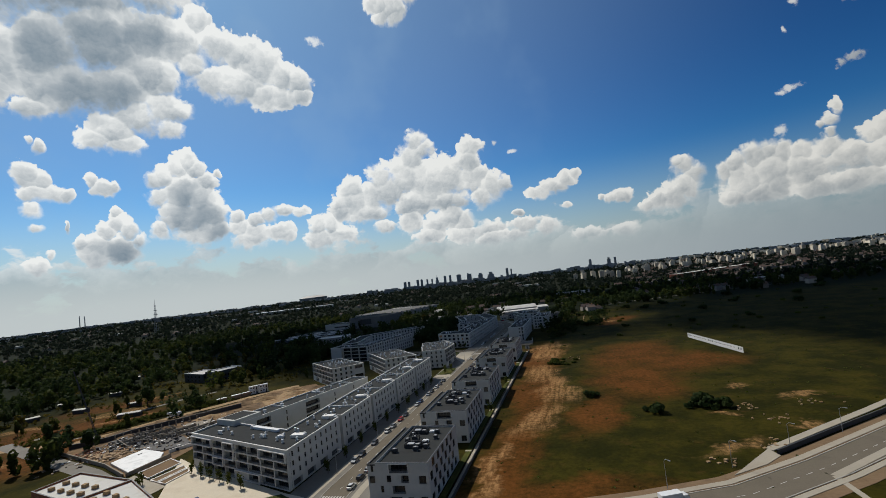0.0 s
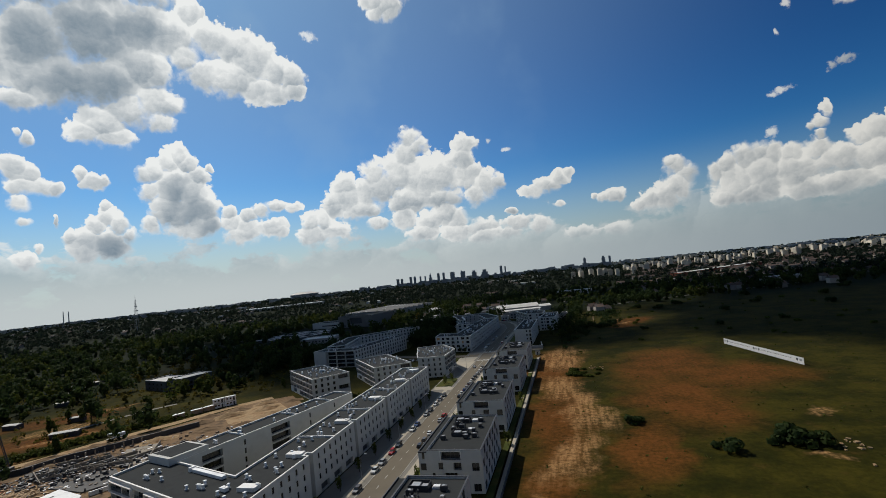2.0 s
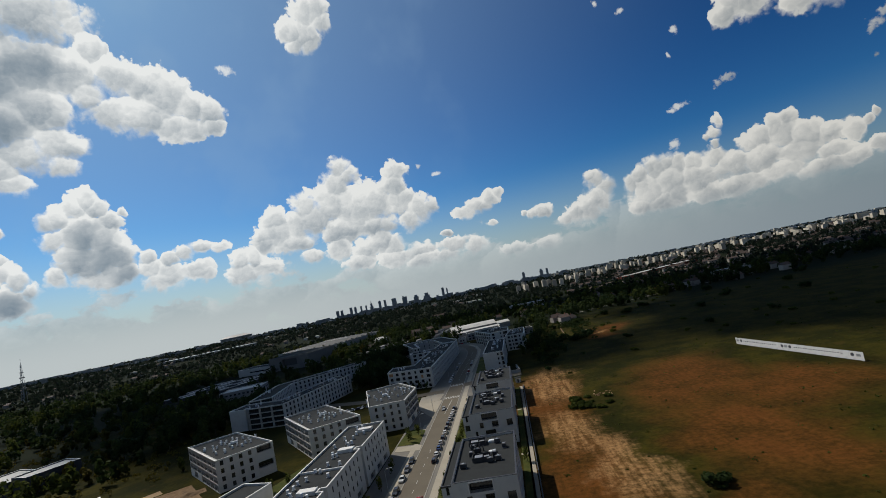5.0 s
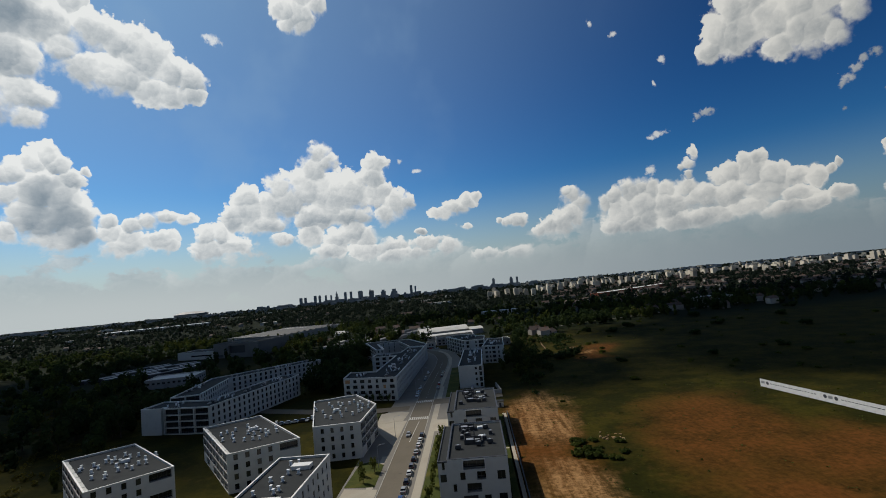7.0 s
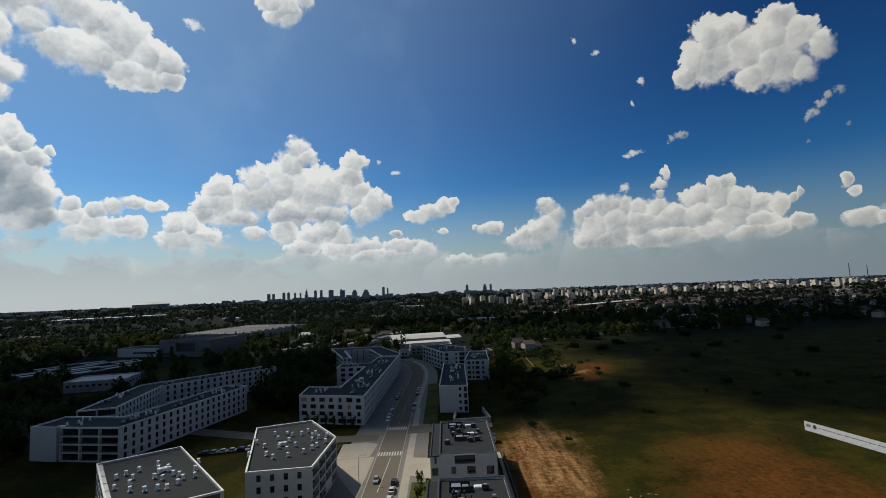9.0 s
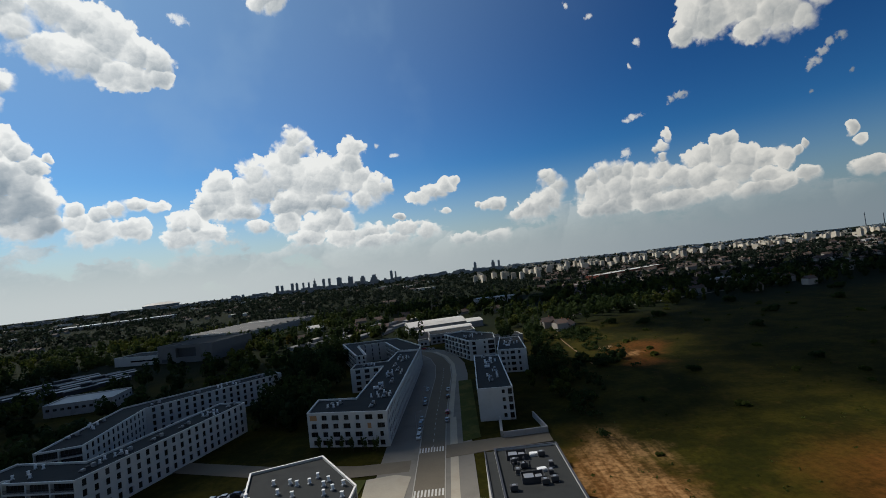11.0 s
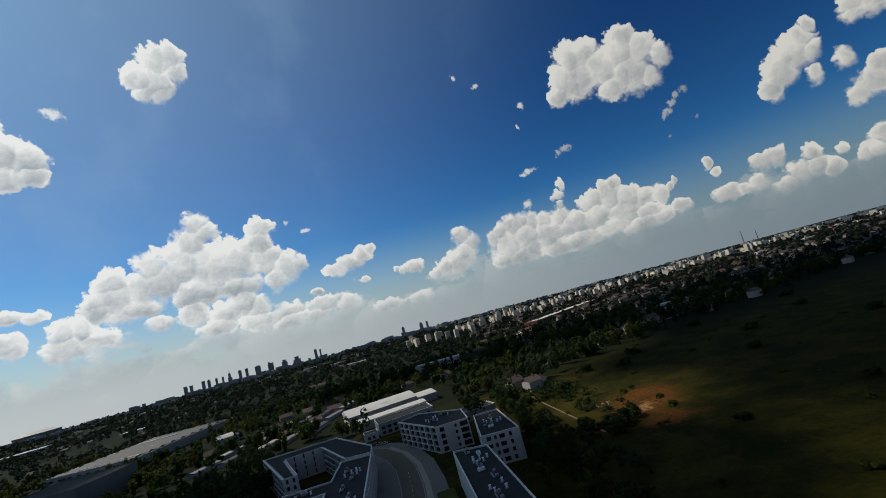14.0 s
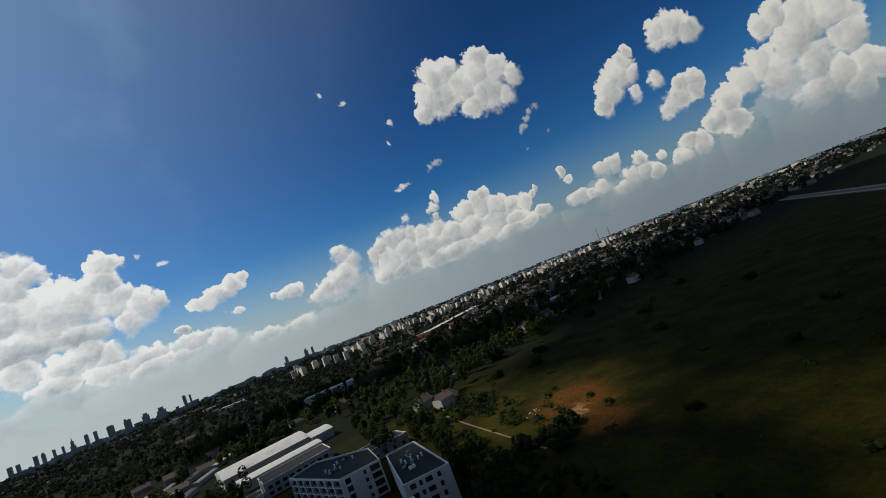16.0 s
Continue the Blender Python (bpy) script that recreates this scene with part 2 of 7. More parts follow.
class Nodes:
    """Small helper to write node trees."""

    def __init__(self, tree):
        self.tree = tree

    def add(self, kind):
        return self.tree.nodes.new(kind)

    def put(self, socket, value):
        if isinstance(value, bpy.types.NodeSocket):
            self.tree.links.new(value, socket)
        elif value is not None:
            socket.default_value = value

    def math(self, op, a, b=None, c=None, clamp=False):
        node = self.add("ShaderNodeMath")
        node.operation, node.use_clamp = op, clamp
        for socket, value in zip(node.inputs, (a, b, c)):
            self.put(socket, value)
        return node.outputs[0]

    def vec(self, op, a, b=None, scale=None):
        node = self.add("ShaderNodeVectorMath")
        node.operation = op
        self.put(node.inputs[0], a)
        if b is not None:
            self.put(node.inputs[1], b)
        if scale is not None:
            node.inputs["Scale"].default_value = scale
        return node.outputs["Value"] if op in ("LENGTH", "DOT_PRODUCT", "DISTANCE") else node.outputs[0]

    def mix(self, fac, a, b, blend="MIX"):
        node = self.add("ShaderNodeMix")
        node.data_type, node.blend_type = "RGBA", blend
        self.put(node.inputs[0], fac)
        self.put(node.inputs[6], a)
        self.put(node.inputs[7], b)
        return node.outputs[2]

    def step(self, value, low, high, to_low=0.0, to_high=1.0, smooth=True):
        node = self.add("ShaderNodeMapRange")
        node.interpolation_type = "SMOOTHSTEP" if smooth else "LINEAR"
        for socket, v in zip(node.inputs, (value, low, high, to_low, to_high)):
            self.put(socket, v)
        return node.outputs[0]

    def noise(self, vector, scale, detail=4.0, rough=0.55, color=False, dims="3D"):
        node = self.add("ShaderNodeTexNoise")
        node.noise_dimensions = dims
        self.put(node.inputs["Vector"], vector)
        node.inputs["Scale"].default_value = scale
        node.inputs["Detail"].default_value = detail
        node.inputs["Roughness"].default_value = rough
        return node.outputs["Color" if color else "Fac"]

    def ellipse(self, vector, x, y, rx, ry, turn=0.0):
        """How far a place lies from the middle of an ellipse, 1 at its rim."""
        node = self.add("ShaderNodeMapping")
        node.vector_type = "TEXTURE"
        self.put(node.inputs["Vector"], vector)
        node.inputs["Location"].default_value = (x, y, 0)
        node.inputs["Rotation"].default_value = (0, 0, radians(turn))
        node.inputs["Scale"].default_value = (rx, ry, 1)
        return self.vec("LENGTH", node.outputs[0])

    def puffs(self, vector, near, way, lumps):
        """The nearest of many puffs, and of what came before: how far its middle lies in half widths, and the way from its middle."""
        for x, y, rx, ry in lumps:
            node = self.add("ShaderNodeVectorMath")
            node.operation = "MULTIPLY_ADD"
            self.put(node.inputs[0], vector)
            node.inputs[1].default_value, node.inputs[2].default_value = (1 / rx, 1 / ry, 0), (-x / rx, -y / ry, 0)
            here = self.vec("LENGTH", node.outputs[0])
            blend = self.add("ShaderNodeMix")
            blend.data_type = "VECTOR"
            self.put(blend.inputs[0], self.math("MULTIPLY_ADD", self.math("SUBTRACT", near, here), 4.0, 0.5, clamp=True))
            self.put(blend.inputs[4], way)
            self.put(blend.inputs[5], node.outputs[0])
            near, way = self.math("SMOOTH_MIN", near, here, 0.12), blend.outputs[1]
        return near, way

    def cloud(self, vector, before, lumps):
        """One cloud as a node group of its own, laid over the clouds before it."""
        tree = bpy.data.node_groups.new("cloud", "ShaderNodeTree")
        for name, way, kind in (("Place", "INPUT", "Vector"), ("Near", "INPUT", "Float"), ("Way", "INPUT", "Vector"), ("Near", "OUTPUT", "Float"), ("Way", "OUTPUT", "Vector")):
            tree.interface.new_socket(name=name, in_out=way, socket_type="NodeSocket" + kind)
        inner = Nodes(tree)
        given, made = inner.add("NodeGroupInput"), inner.add("NodeGroupOutput")
        for socket, value in zip(made.inputs, inner.puffs(given.outputs[0], given.outputs[1], given.outputs[2], lumps)):
            inner.put(socket, value)
        node = self.add("ShaderNodeGroup")
        node.node_tree = tree
        # the place is passed on from cloud to cloud, which keeps the node stack small
        self.put(node.inputs[0], self.vec("ADD", vector, self.math("MULTIPLY", before[0], 1e-7)))
        for socket, value in zip(list(node.inputs)[1:], before):
            self.put(socket, value)
        return node.outputs[0], node.outputs[1]

    def cells(self, vector, scale, detail=0.0):
        """Rounded lobes: how far the middle of the nearest lobe lies, and the way from it."""
        node = self.add("ShaderNodeTexVoronoi")
        node.voronoi_dimensions, node.feature = "2D", "SMOOTH_F1"
        self.put(node.inputs["Vector"], vector)
        node.inputs["Scale"].default_value = scale
        node.inputs["Smoothness"].default_value = 0.25
        node.inputs["Detail"].default_value = detail
        return node.outputs["Distance"], self.vec("SCALE", self.vec("SUBTRACT", vector, node.outputs["Position"]), scale=scale * 1.5)

    def blobs(self, vector, puffs, blend=0.3):
        """The distance to the nearest of many ellipses, run together softly."""
        least = None
        for n, puff in enumerate(puffs):
            if n % 8 == 7:  # evaluated in short runs, which keeps the node stack small
                vector = self.vec("ADD", vector, self.math("MULTIPLY", least, 1e-7))
            here = self.ellipse(vector, *puff)
            least = here if least is None else self.math("SMOOTH_MIN", least, here, blend)
        return least


world = bpy.data.worlds.new("sky")
world.use_nodes = True
scene.world = world
N = Nodes(world.node_tree)
back = world.node_tree.nodes["Background"]
nishita = N.add("ShaderNodeTexSky")
nishita.sky_type, nishita.sun_disc = "NISHITA", False
nishita.sun_elevation, nishita.sun_rotation = SUN_HEIGHT, SUN_AZIMUTH
nishita.altitude, nishita.air_density, nishita.dust_density, nishita.ozone_density = 100.0, 1.0, 0.6, 3.0
ways = N.add("ShaderNodeTexCoord").outputs["Generated"]
split = N.add("ShaderNodeSeparateXYZ")
N.put(split.inputs[0], ways)
azimuth = N.math("MULTIPLY", N.math("ARCTAN2", split.outputs[0], split.outputs[1]), 57.2958)
height = N.math("MULTIPLY", N.math("ARCSINE", split.outputs[2]), 57.2958)
flat = N.add("ShaderNodeCombineXYZ")
N.put(flat.inputs[0], azimuth)
N.put(flat.inputs[1], height)
wobble = N.vec("SUBTRACT", N.noise(flat.outputs[0], 0.55, 3.0, 0.55, color=True, dims="2D"), (0.5, 0.5, 0.5))
place = N.vec("ADD", flat.outputs[0], N.vec("SCALE", wobble, scale=1.1))
near, bulge = N.math("ADD", 30.0, 0.0), N.vec("ADD", (0.0, 0.0, 0.0), (0.0, 0.0, 0.0))
for puffs_of_cloud in (CLOUD_MIDDLE, CLOUD_MIDDLE_LOW, CLOUD_SMALL, CLOUD_BANK, CLOUD_BANK_EAST, CLOUD_HEART, CLOUD_TOP, CLOUD_TALL, CLOUD_LEFT_LOW, CLOUD_BIG, CLOUD_BIG_EDGE, CLOUD_FAR_EAST, CLOUD_EAST_LOW, CLOUD_EAST_TALL):
    near, bulge = N.cloud(place, (near, bulge), puffs_of_cloud)
lobe, lobe_way = N.cells(place, 0.62)
knob, knob_way = N.cells(place, 1.7)
fluff = N.noise(flat.outputs[0], 2.2, 4.0, 0.6, dims="2D")
body = N.math("ADD", N.math("SUBTRACT", 1.13, near), N.math("MULTIPLY", N.math("SUBTRACT", 0.55, lobe), 0.38))
body = N.math("ADD", body, N.math("MULTIPLY", N.math("SUBTRACT", 0.5, knob), 0.24))
body = N.math("ADD", body, N.math("MULTIPLY", N.math("SUBTRACT", fluff, 0.5), 0.34))
# frayed in some places, crisp in others, soft below
sunny = N.vec("NORMALIZE", N.vec("MULTIPLY", N.vec("SUBTRACT", (-52.0, 47.0, 0.0), flat.outputs[0]), (0.7, 1.0, 0.0)))
facing = N.vec("DOT_PRODUCT", bulge, sunny)
upper = N.vec("DOT_PRODUCT", bulge, (0.0, 1.0, 0.0))
fray = N.step(N.math("SUBTRACT", N.noise(flat.outputs[0], 0.16, 3.0, 0.6, dims="2D"), N.math("MULTIPLY", upper, 0.16)), 0.36, 0.72, 0.14, 0.85)
wisps = N.math("ADD", N.math("SUBTRACT", 1.15, N.blobs(place, CLOUD_WISPS + CLOUD_WISPS_EAST, 0.2)), N.math("MULTIPLY", N.math("SUBTRACT", fluff, 0.5), 1.5))
thin = N.step(wisps, 0.0, 0.85, 0.0, 0.8)
puffs = N.math("MAXIMUM", N.step(body, 0.0, fray), thin)
# the bases melt into the haze
puffs = N.math("MULTIPLY", puffs, N.step(height, 0.5, 5.0, 0.2, 1.0))
# a low broken bank all round the horizon
low = N.noise(N.vec("MULTIPLY", place, (0.55, 1.25, 1.0)), 0.24, 5.0, 0.62, dims="2D")
low = N.math("ADD", N.math("SUBTRACT", low, 0.5), N.step(height, 10.0, 2.0, -0.3, 0.17))
low = N.math("ADD", low, N.math("MULTIPLY", N.math("SUBTRACT", 0.5, lobe), 0.10))
bank_cover = N.step(low, -0.03, 0.10, 0.0, 0.9)
# unseen broken grey cloud overhead and behind, added to make the shade less blue
rear = N.noise(ways, 3.2, 5.0, 0.6)
rear = N.math("MULTIPLY", N.step(rear, 0.46, 0.56), N.math("MAXIMUM", N.step(height, 40.0, 50.0), N.step(N.math("ABSOLUTE", azimuth), 84.0, 100.0)))
cover = puffs
core = N.math("MAXIMUM", N.step(N.blobs(place, CLOUD_GREY_WEST, 0.3), 1.5, 0.2), N.step(N.blobs(place, CLOUD_GREY, 0.3), 1.5, 0.2, 0.0, 0.4))
# lobes are bright towards the sun and grey below; thin rims shine
broad = N.math("SUBTRACT", N.noise(N.vec("MULTIPLY", place, (0.8, 1.2, 1.0)), 0.34, 4.0, 0.55, dims="2D"), 0.5)
turned = N.math("ADD", N.math("MULTIPLY", facing, 0.22), N.math("ADD", N.math("MULTIPLY", N.vec("DOT_PRODUCT", lobe_way, sunny), 0.075), N.math("MULTIPLY", N.vec("DOT_PRODUCT", knob_way, sunny), 0.035)))
turned = N.math("ADD", N.math("ADD", turned, N.math("MULTIPLY", upper, 0.17)), N.math("ADD", N.math("MULTIPLY", broad, 1.0), N.math("MULTIPLY", N.math("SUBTRACT", fluff, 0.5), 0.28)))
shade = N.math("ADD", N.math("SUBTRACT", 0.21, N.math("MULTIPLY", turned, N.step(core, 0.0, 1.0, 1.0, 0.45))), N.math("MULTIPLY", core, 0.50))
shade = N.math("ADD", shade, N.step(body, 0.05, 0.85, -0.22, 0.20), clamp=True)
east = N.step(azimuth, -45.0, 60.0)
lit = N.mix(shade, N.mix(east, (0.88, 0.90, 0.89, 1), (0.65, 0.64, 0.595, 1)), N.mix(east, (0.22, 0.285, 0.345, 1), (0.22, 0.25, 0.27, 1)))
murk = N.mix(east, (0.55, 0.60, 0.61, 1), (0.185, 0.235, 0.275, 1))
haze = N.step(height, 13.0, 0.5, 0.0, 0.95)
deep = N.add("ShaderNodeGamma")
N.put(deep.inputs[0], N.vec("MULTIPLY", nishita.outputs[0], (0.069, 0.102, 0.107)))
deep.inputs[1].default_value = 1.9
# bright thin veil round the sun
sunward = N.vec("DOT_PRODUCT", ways, tuple(SUN_FROM))
veil = N.math("ADD", N.math("MULTIPLY", N.math("POWER", N.step(sunward, 0.3, 1.0, smooth=False), 2.0), 0.62), N.math("MULTIPLY", N.step(N.noise(flat.outputs[0], 0.06, 4.0, 0.6, dims="2D"), 0.48, 0.7), N.step(sunward, 0.45, 0.85, 0.0, 0.10)))
blue = N.mix(veil, deep.outputs[0], (0.30, 0.46, 0.64, 1))
air = N.mix(N.math("MULTIPLY", rear, 0.55), N.mix(haze, blue, murk), (0.20, 0.20, 0.19, 1))
lit = N.mix(N.step(height, 5.0, 0.0, 0.0, 0.9), lit, murk)
air = N.mix(N.math("MULTIPLY", bank_cover, N.step(azimuth, -30.0, 25.0, 0.8, 0.45)), air, N.mix(N.step(height, 9.0, 2.0, 0.15, 0.6), lit, murk))
N.put(back.inputs["Color"], N.mix(cover, air, lit))
back.inputs["Strength"].default_value = 1.0
world.cycles.sampling_method, world.cycles.sample_map_resolution = "MANUAL", 512

# ---- materials ----


def material(name, base, rough=0.8, metal=0.0, spread=0.25, fine=6.0, coarse=0.35, bump=0.15, tint=None, per_object=0.0, specular=0.4):
    """A worn surface: base colour, varied by coarse stains and fine grain, with a little relief."""
    mat = bpy.data.materials.new(name)
    mat.use_nodes = True
    n = Nodes(mat.node_tree)
    shader = mat.node_tree.nodes["Principled BSDF"]
    coords = n.add("ShaderNodeTexCoord").outputs["Object"]
    stains = n.noise(coords, coarse, 4.0, 0.6)
    grain = n.noise(coords, fine, 3.0, 0.6)
    value = n.math("ADD", n.math("MULTIPLY", n.math("SUBTRACT", stains, 0.5), spread * 2.2), n.math("MULTIPLY", n.math("SUBTRACT", grain, 0.5), spread))
    if per_object:
        own = n.add("ShaderNodeObjectInfo").outputs["Random"]
        value = n.math("ADD", value, n.math("MULTIPLY", n.math("SUBTRACT", own, 0.5), per_object))
    value = n.math("ADD", value, 1.0)
    other = tint or tuple(c * 0.75 for c in base)
    colour = n.mix(n.step(stains, 0.45, 0.7), (*base, 1), (*other, 1))
    n.put(shader.inputs["Base Color"], n.mix(1.0, colour, value, "MULTIPLY"))
    shader.inputs["Roughness"].default_value = rough
    shader.inputs["Metallic"].default_value = metal
    shader.inputs["Specular IOR Level"].default_value = specular
    if bump:
        node = n.add("ShaderNodeBump")
        node.inputs["Strength"].default_value = bump
        node.inputs["Distance"].default_value = 0.05
        n.put(node.inputs["Height"], grain)
        n.put(shader.inputs["Normal"], node.outputs[0])
    return mat


RENDER_WHITE = material("white_render", (0.53, 0.525, 0.49), 0.9, spread=0.14, coarse=0.25, tint=(0.455, 0.45, 0.415))
RENDER_GREY = material("grey_render", (0.34, 0.33, 0.31), 0.9, spread=0.12, coarse=0.25)
COPING_WHITE = material("white_coping", (0.72, 0.70, 0.66), 0.5, spread=0.08)
COPING_DARK = material("dark_coping", (0.04, 0.04, 0.045), 0.5, spread=0.15)
ROOF_FELT = material("bitumen_felt", (0.033, 0.0355, 0.0355), 0.95, specular=0.15, spread=0.3, coarse=0.18, fine=3.0, tint=(0.023, 0.0245, 0.025))
ROOF_LIGHT = material("pale_roof_membrane", (0.55, 0.54, 0.50), 0.85, spread=0.16, coarse=0.12, tint=(0.44, 0.42, 0.37))
ROOF_SILVER = material("pale_metal_roof", (0.54, 0.525, 0.49), 0.75, 0.0, specular=0.25, spread=0.14, coarse=0.1)
FRAME_DARK = material("anthracite_frame", (0.035, 0.037, 0.04), 0.45, spread=0.1, bump=0.0)
PANEL_DARK = material("dark_panel", (0.05, 0.052, 0.056), 0.6, spread=0.15)
PANEL_OCHRE = material("ochre_panel", (0.40, 0.21, 0.09), 0.7, spread=0.15)
METAL_GREY = material("galvanised_metal", (0.35, 0.36, 0.37), 0.45, 0.6, spread=0.15)
METAL_WHITE = material("white_painted_metal", (0.74, 0.75, 0.75), 0.45, spread=0.10)
UNIT_DARK = material("dark_unit_casing", (0.045, 0.045, 0.048), 0.6, spread=0.2)
BRICK_RED = material("orange_brick", (0.30, 0.11, 0.05), 0.9, spread=0.25, fine=9.0)
CONCRETE = material("raw_concrete", (0.26, 0.225, 0.175), 0.9, spread=0.3, coarse=0.2)
CONCRETE_DARK = material("wet_concrete", (0.085, 0.08, 0.075), 0.85, spread=0.45, coarse=0.12)
ASPHALT = material("asphalt", (0.150, 0.128, 0.096), 0.95, specular=0.15, spread=0.26, coarse=0.06, fine=2.5, tint=(0.118, 0.10, 0.076))
PAVING = material("pale_paving", (0.36, 0.32, 0.25), 0.9, spread=0.22, coarse=0.09, fine=2.0, tint=(0.30, 0.26, 0.2))
PAVING_GREY = material("grey_paving", (0.175, 0.16, 0.135), 0.9, spread=0.22, coarse=0.1, fine=2.0)
KERB = material("kerb_concrete", (0.34, 0.32, 0.28), 0.9, spread=0.2)
PAINT_ROAD = material("road_paint", (0.55, 0.54, 0.50), 0.8, spread=0.25, coarse=0.6)
LAWN = material("lawn", (0.050, 0.060, 0.014), 1.0, spread=0.5, coarse=0.12, fine=1.6, tint=(0.085, 0.075, 0.018), specular=0.1)
SAND = material("building_sand", (0.36, 0.25, 0.14), 1.0, spread=0.7, coarse=0.13, fine=1.2, tint=(0.17, 0.10, 0.05), specular=0.1)
RUBBER = material("tyre_rubber", (0.02, 0.02, 0.02), 0.9, bump=0.0)
BARK = material("bark", (0.06, 0.045, 0.03), 1.0, spread=0.3)
ROOF_TILE = material("weathered_roof_tiles", (0.10, 0.065, 0.05), 0.9, spread=0.3, per_object=0.9, tint=(0.06, 0.055, 0.055))
HOUSE_WALL = material("house_plaster", (0.30, 0.27, 0.23), 0.9, spread=0.5, coarse=0.02, per_object=0.8)
# skyline grey, paler and bluer to carry the haze of distance in its colour
TOWER_HAZE_GREY = material("hazed_grey_facade", (0.25, 0.28, 0.30), 0.8, spread=0.2, coarse=0.01, fine=0.05)
BANNER = material("white_banner", (0.66, 0.65, 0.63), 0.7, spread=0.08)
BANNER_INK = material("banner_print", (0.06, 0.06, 0.07), 0.7)
TARP = material("white_tarpaulin", (0.72, 0.72, 0.71), 0.6, spread=0.15, coarse=0.3)
PLASTER_CREAM = material("cream_panel_facade", (0.62, 0.55, 0.43), 0.9, spread=0.25, coarse=0.03, fine=0.25, per_object=0.5)
BRICK_ROW = material("red_brick_row", (0.22, 0.06, 0.035), 0.9, spread=0.2)
SITE_EARTH = material("churned_site_earth", (0.21, 0.135, 0.075), 1.0, spread=0.9, coarse=0.13, fine=0.9, tint=(0.055, 0.042, 0.03), bump=0.4, specular=0.1)
PANEL_MID = material("weathered_grey_cladding", (0.15, 0.15, 0.145), 0.7, spread=0.25, coarse=0.08)
RUBBLE = material("mixed_rubble", (0.22, 0.17, 0.12), 0.95, spread=0.9, coarse=0.25, fine=1.5, tint=(0.06, 0.055, 0.05))
CONTAINER = material("tan_container_steel", (0.34, 0.23, 0.15), 0.6, spread=0.2)
EARTH_DARK = material("dug_earth", (0.20, 0.135, 0.08), 1.0, spread=0.5, coarse=0.1, fine=1.0, specular=0.1)
TIMBER = material("raw_timber", (0.40, 0.27, 0.15), 0.9, spread=0.3)

ROOF_SLATE = material("slate_grey_sheet_roof", (0.062, 0.064, 0.066), 0.7, spread=0.3, coarse=0.08, specular=0.2)
PAVING_BRIGHT = material("bright_limestone_paving", (0.60, 0.53, 0.41), 0.9, spread=0.2, coarse=0.12, fine=1.6, tint=(0.50, 0.43, 0.32))

GLASS = bpy.data.materials.new("dark_window_glass")
GLASS.use_nodes = True
_n = Nodes(GLASS.node_tree)
_g = GLASS.node_tree.nodes["Principled BSDF"]
_own = _n.add("ShaderNodeObjectInfo").outputs["Random"]
_n.put(_g.inputs["Base Color"], _n.mix(_n.step(_own, 0.55, 1.0), (0.012, 0.013, 0.015, 1), (0.05, 0.048, 0.042, 1)))
_g.inputs["Roughness"].default_value = 0.08
_g.inputs["Specular IOR Level"].default_value = 0.5


def paint(name, colour):
    return material(name, colour, 0.25, spread=0.05, bump=0.0, specular=0.6)


def foliage(name, base, other, scale=0.35):
    """Leaves: each clump a little different, and lit through from behind."""
    mat = bpy.data.materials.new(name)
    mat.use_nodes = True
    n = Nodes(mat.node_tree)
    shader = mat.node_tree.nodes["Principled BSDF"]
    geo = n.add("ShaderNodeNewGeometry")
    own = n.add("ShaderNodeObjectInfo").outputs["Random"]
    island = geo.outputs["Random Per Island"]
    patch = n.noise(geo.outputs["Position"], 0.02, 3.0, 0.6)
    fac = n.math("ADD", n.math("MULTIPLY", island, 0.45), n.math("ADD", n.math("MULTIPLY", own, 0.3), n.math("MULTIPLY", n.math("SUBTRACT", patch, 0.42), 1.6)), clamp=True)
    colour = n.mix(fac, (*base, 1), (*other, 1))
    n.put(shader.inputs["Base Color"], colour)
    shader.inputs["Roughness"].default_value = 0.9
    shader.inputs["Specular IOR Level"].default_value = 0.1
    leaf = n.add("ShaderNodeBsdfTranslucent")
    n.put(leaf.inputs["Color"], colour)
    both = n.add("ShaderNodeMixShader")
    both.inputs[0].default_value = 0.42
    n.put(both.inputs[1], shader.outputs[0])
    n.put(both.inputs[2], leaf.outputs[0])
    n.put(mat.node_tree.nodes["Material Output"].inputs["Surface"], both.outputs[0])
    return mat


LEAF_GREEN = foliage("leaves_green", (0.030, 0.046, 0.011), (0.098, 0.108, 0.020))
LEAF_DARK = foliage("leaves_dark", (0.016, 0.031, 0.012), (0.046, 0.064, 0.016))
# far leaves: the blue of distance haze is mixed into the base colour
LEAF_FAR_HAZE = foliage("leaves_far_hazed", (0.010, 0.0165, 0.0125), (0.022, 0.032, 0.020))
LEAF_YELLOW = foliage("leaves_yellowing", (0.06, 0.055, 0.012), (0.14, 0.11, 0.02))

# the open ground: rough grass with bare orange and pale soil, woodland shade put into its colour
GROUND = bpy.data.materials.new("field_and_soil")
GROUND.use_nodes = True
_n = Nodes(GROUND.node_tree)
_s = GROUND.node_tree.nodes["Principled BSDF"]
_p = _n.add("ShaderNodeTexCoord").outputs["Object"]
_wob = _n.vec("SUBTRACT", _n.noise(_p, 0.035, 5.0, 0.65, color=True), (0.5, 0.5, 0.5))
_q = _n.vec("MULTIPLY", _n.vec("ADD", _p, _n.vec("SCALE", _wob, scale=42.0)), (1, 1, 0))
_mid = _n.noise(_p, 0.05, 5.0, 0.65)
_fine = _n.noise(_p, 0.55, 5.0, 0.7)
_grass = _n.mix(_n.step(_mid, 0.38, 0.66), (0.016, 0.0165, 0.002, 1), (0.040, 0.034, 0.004, 1))
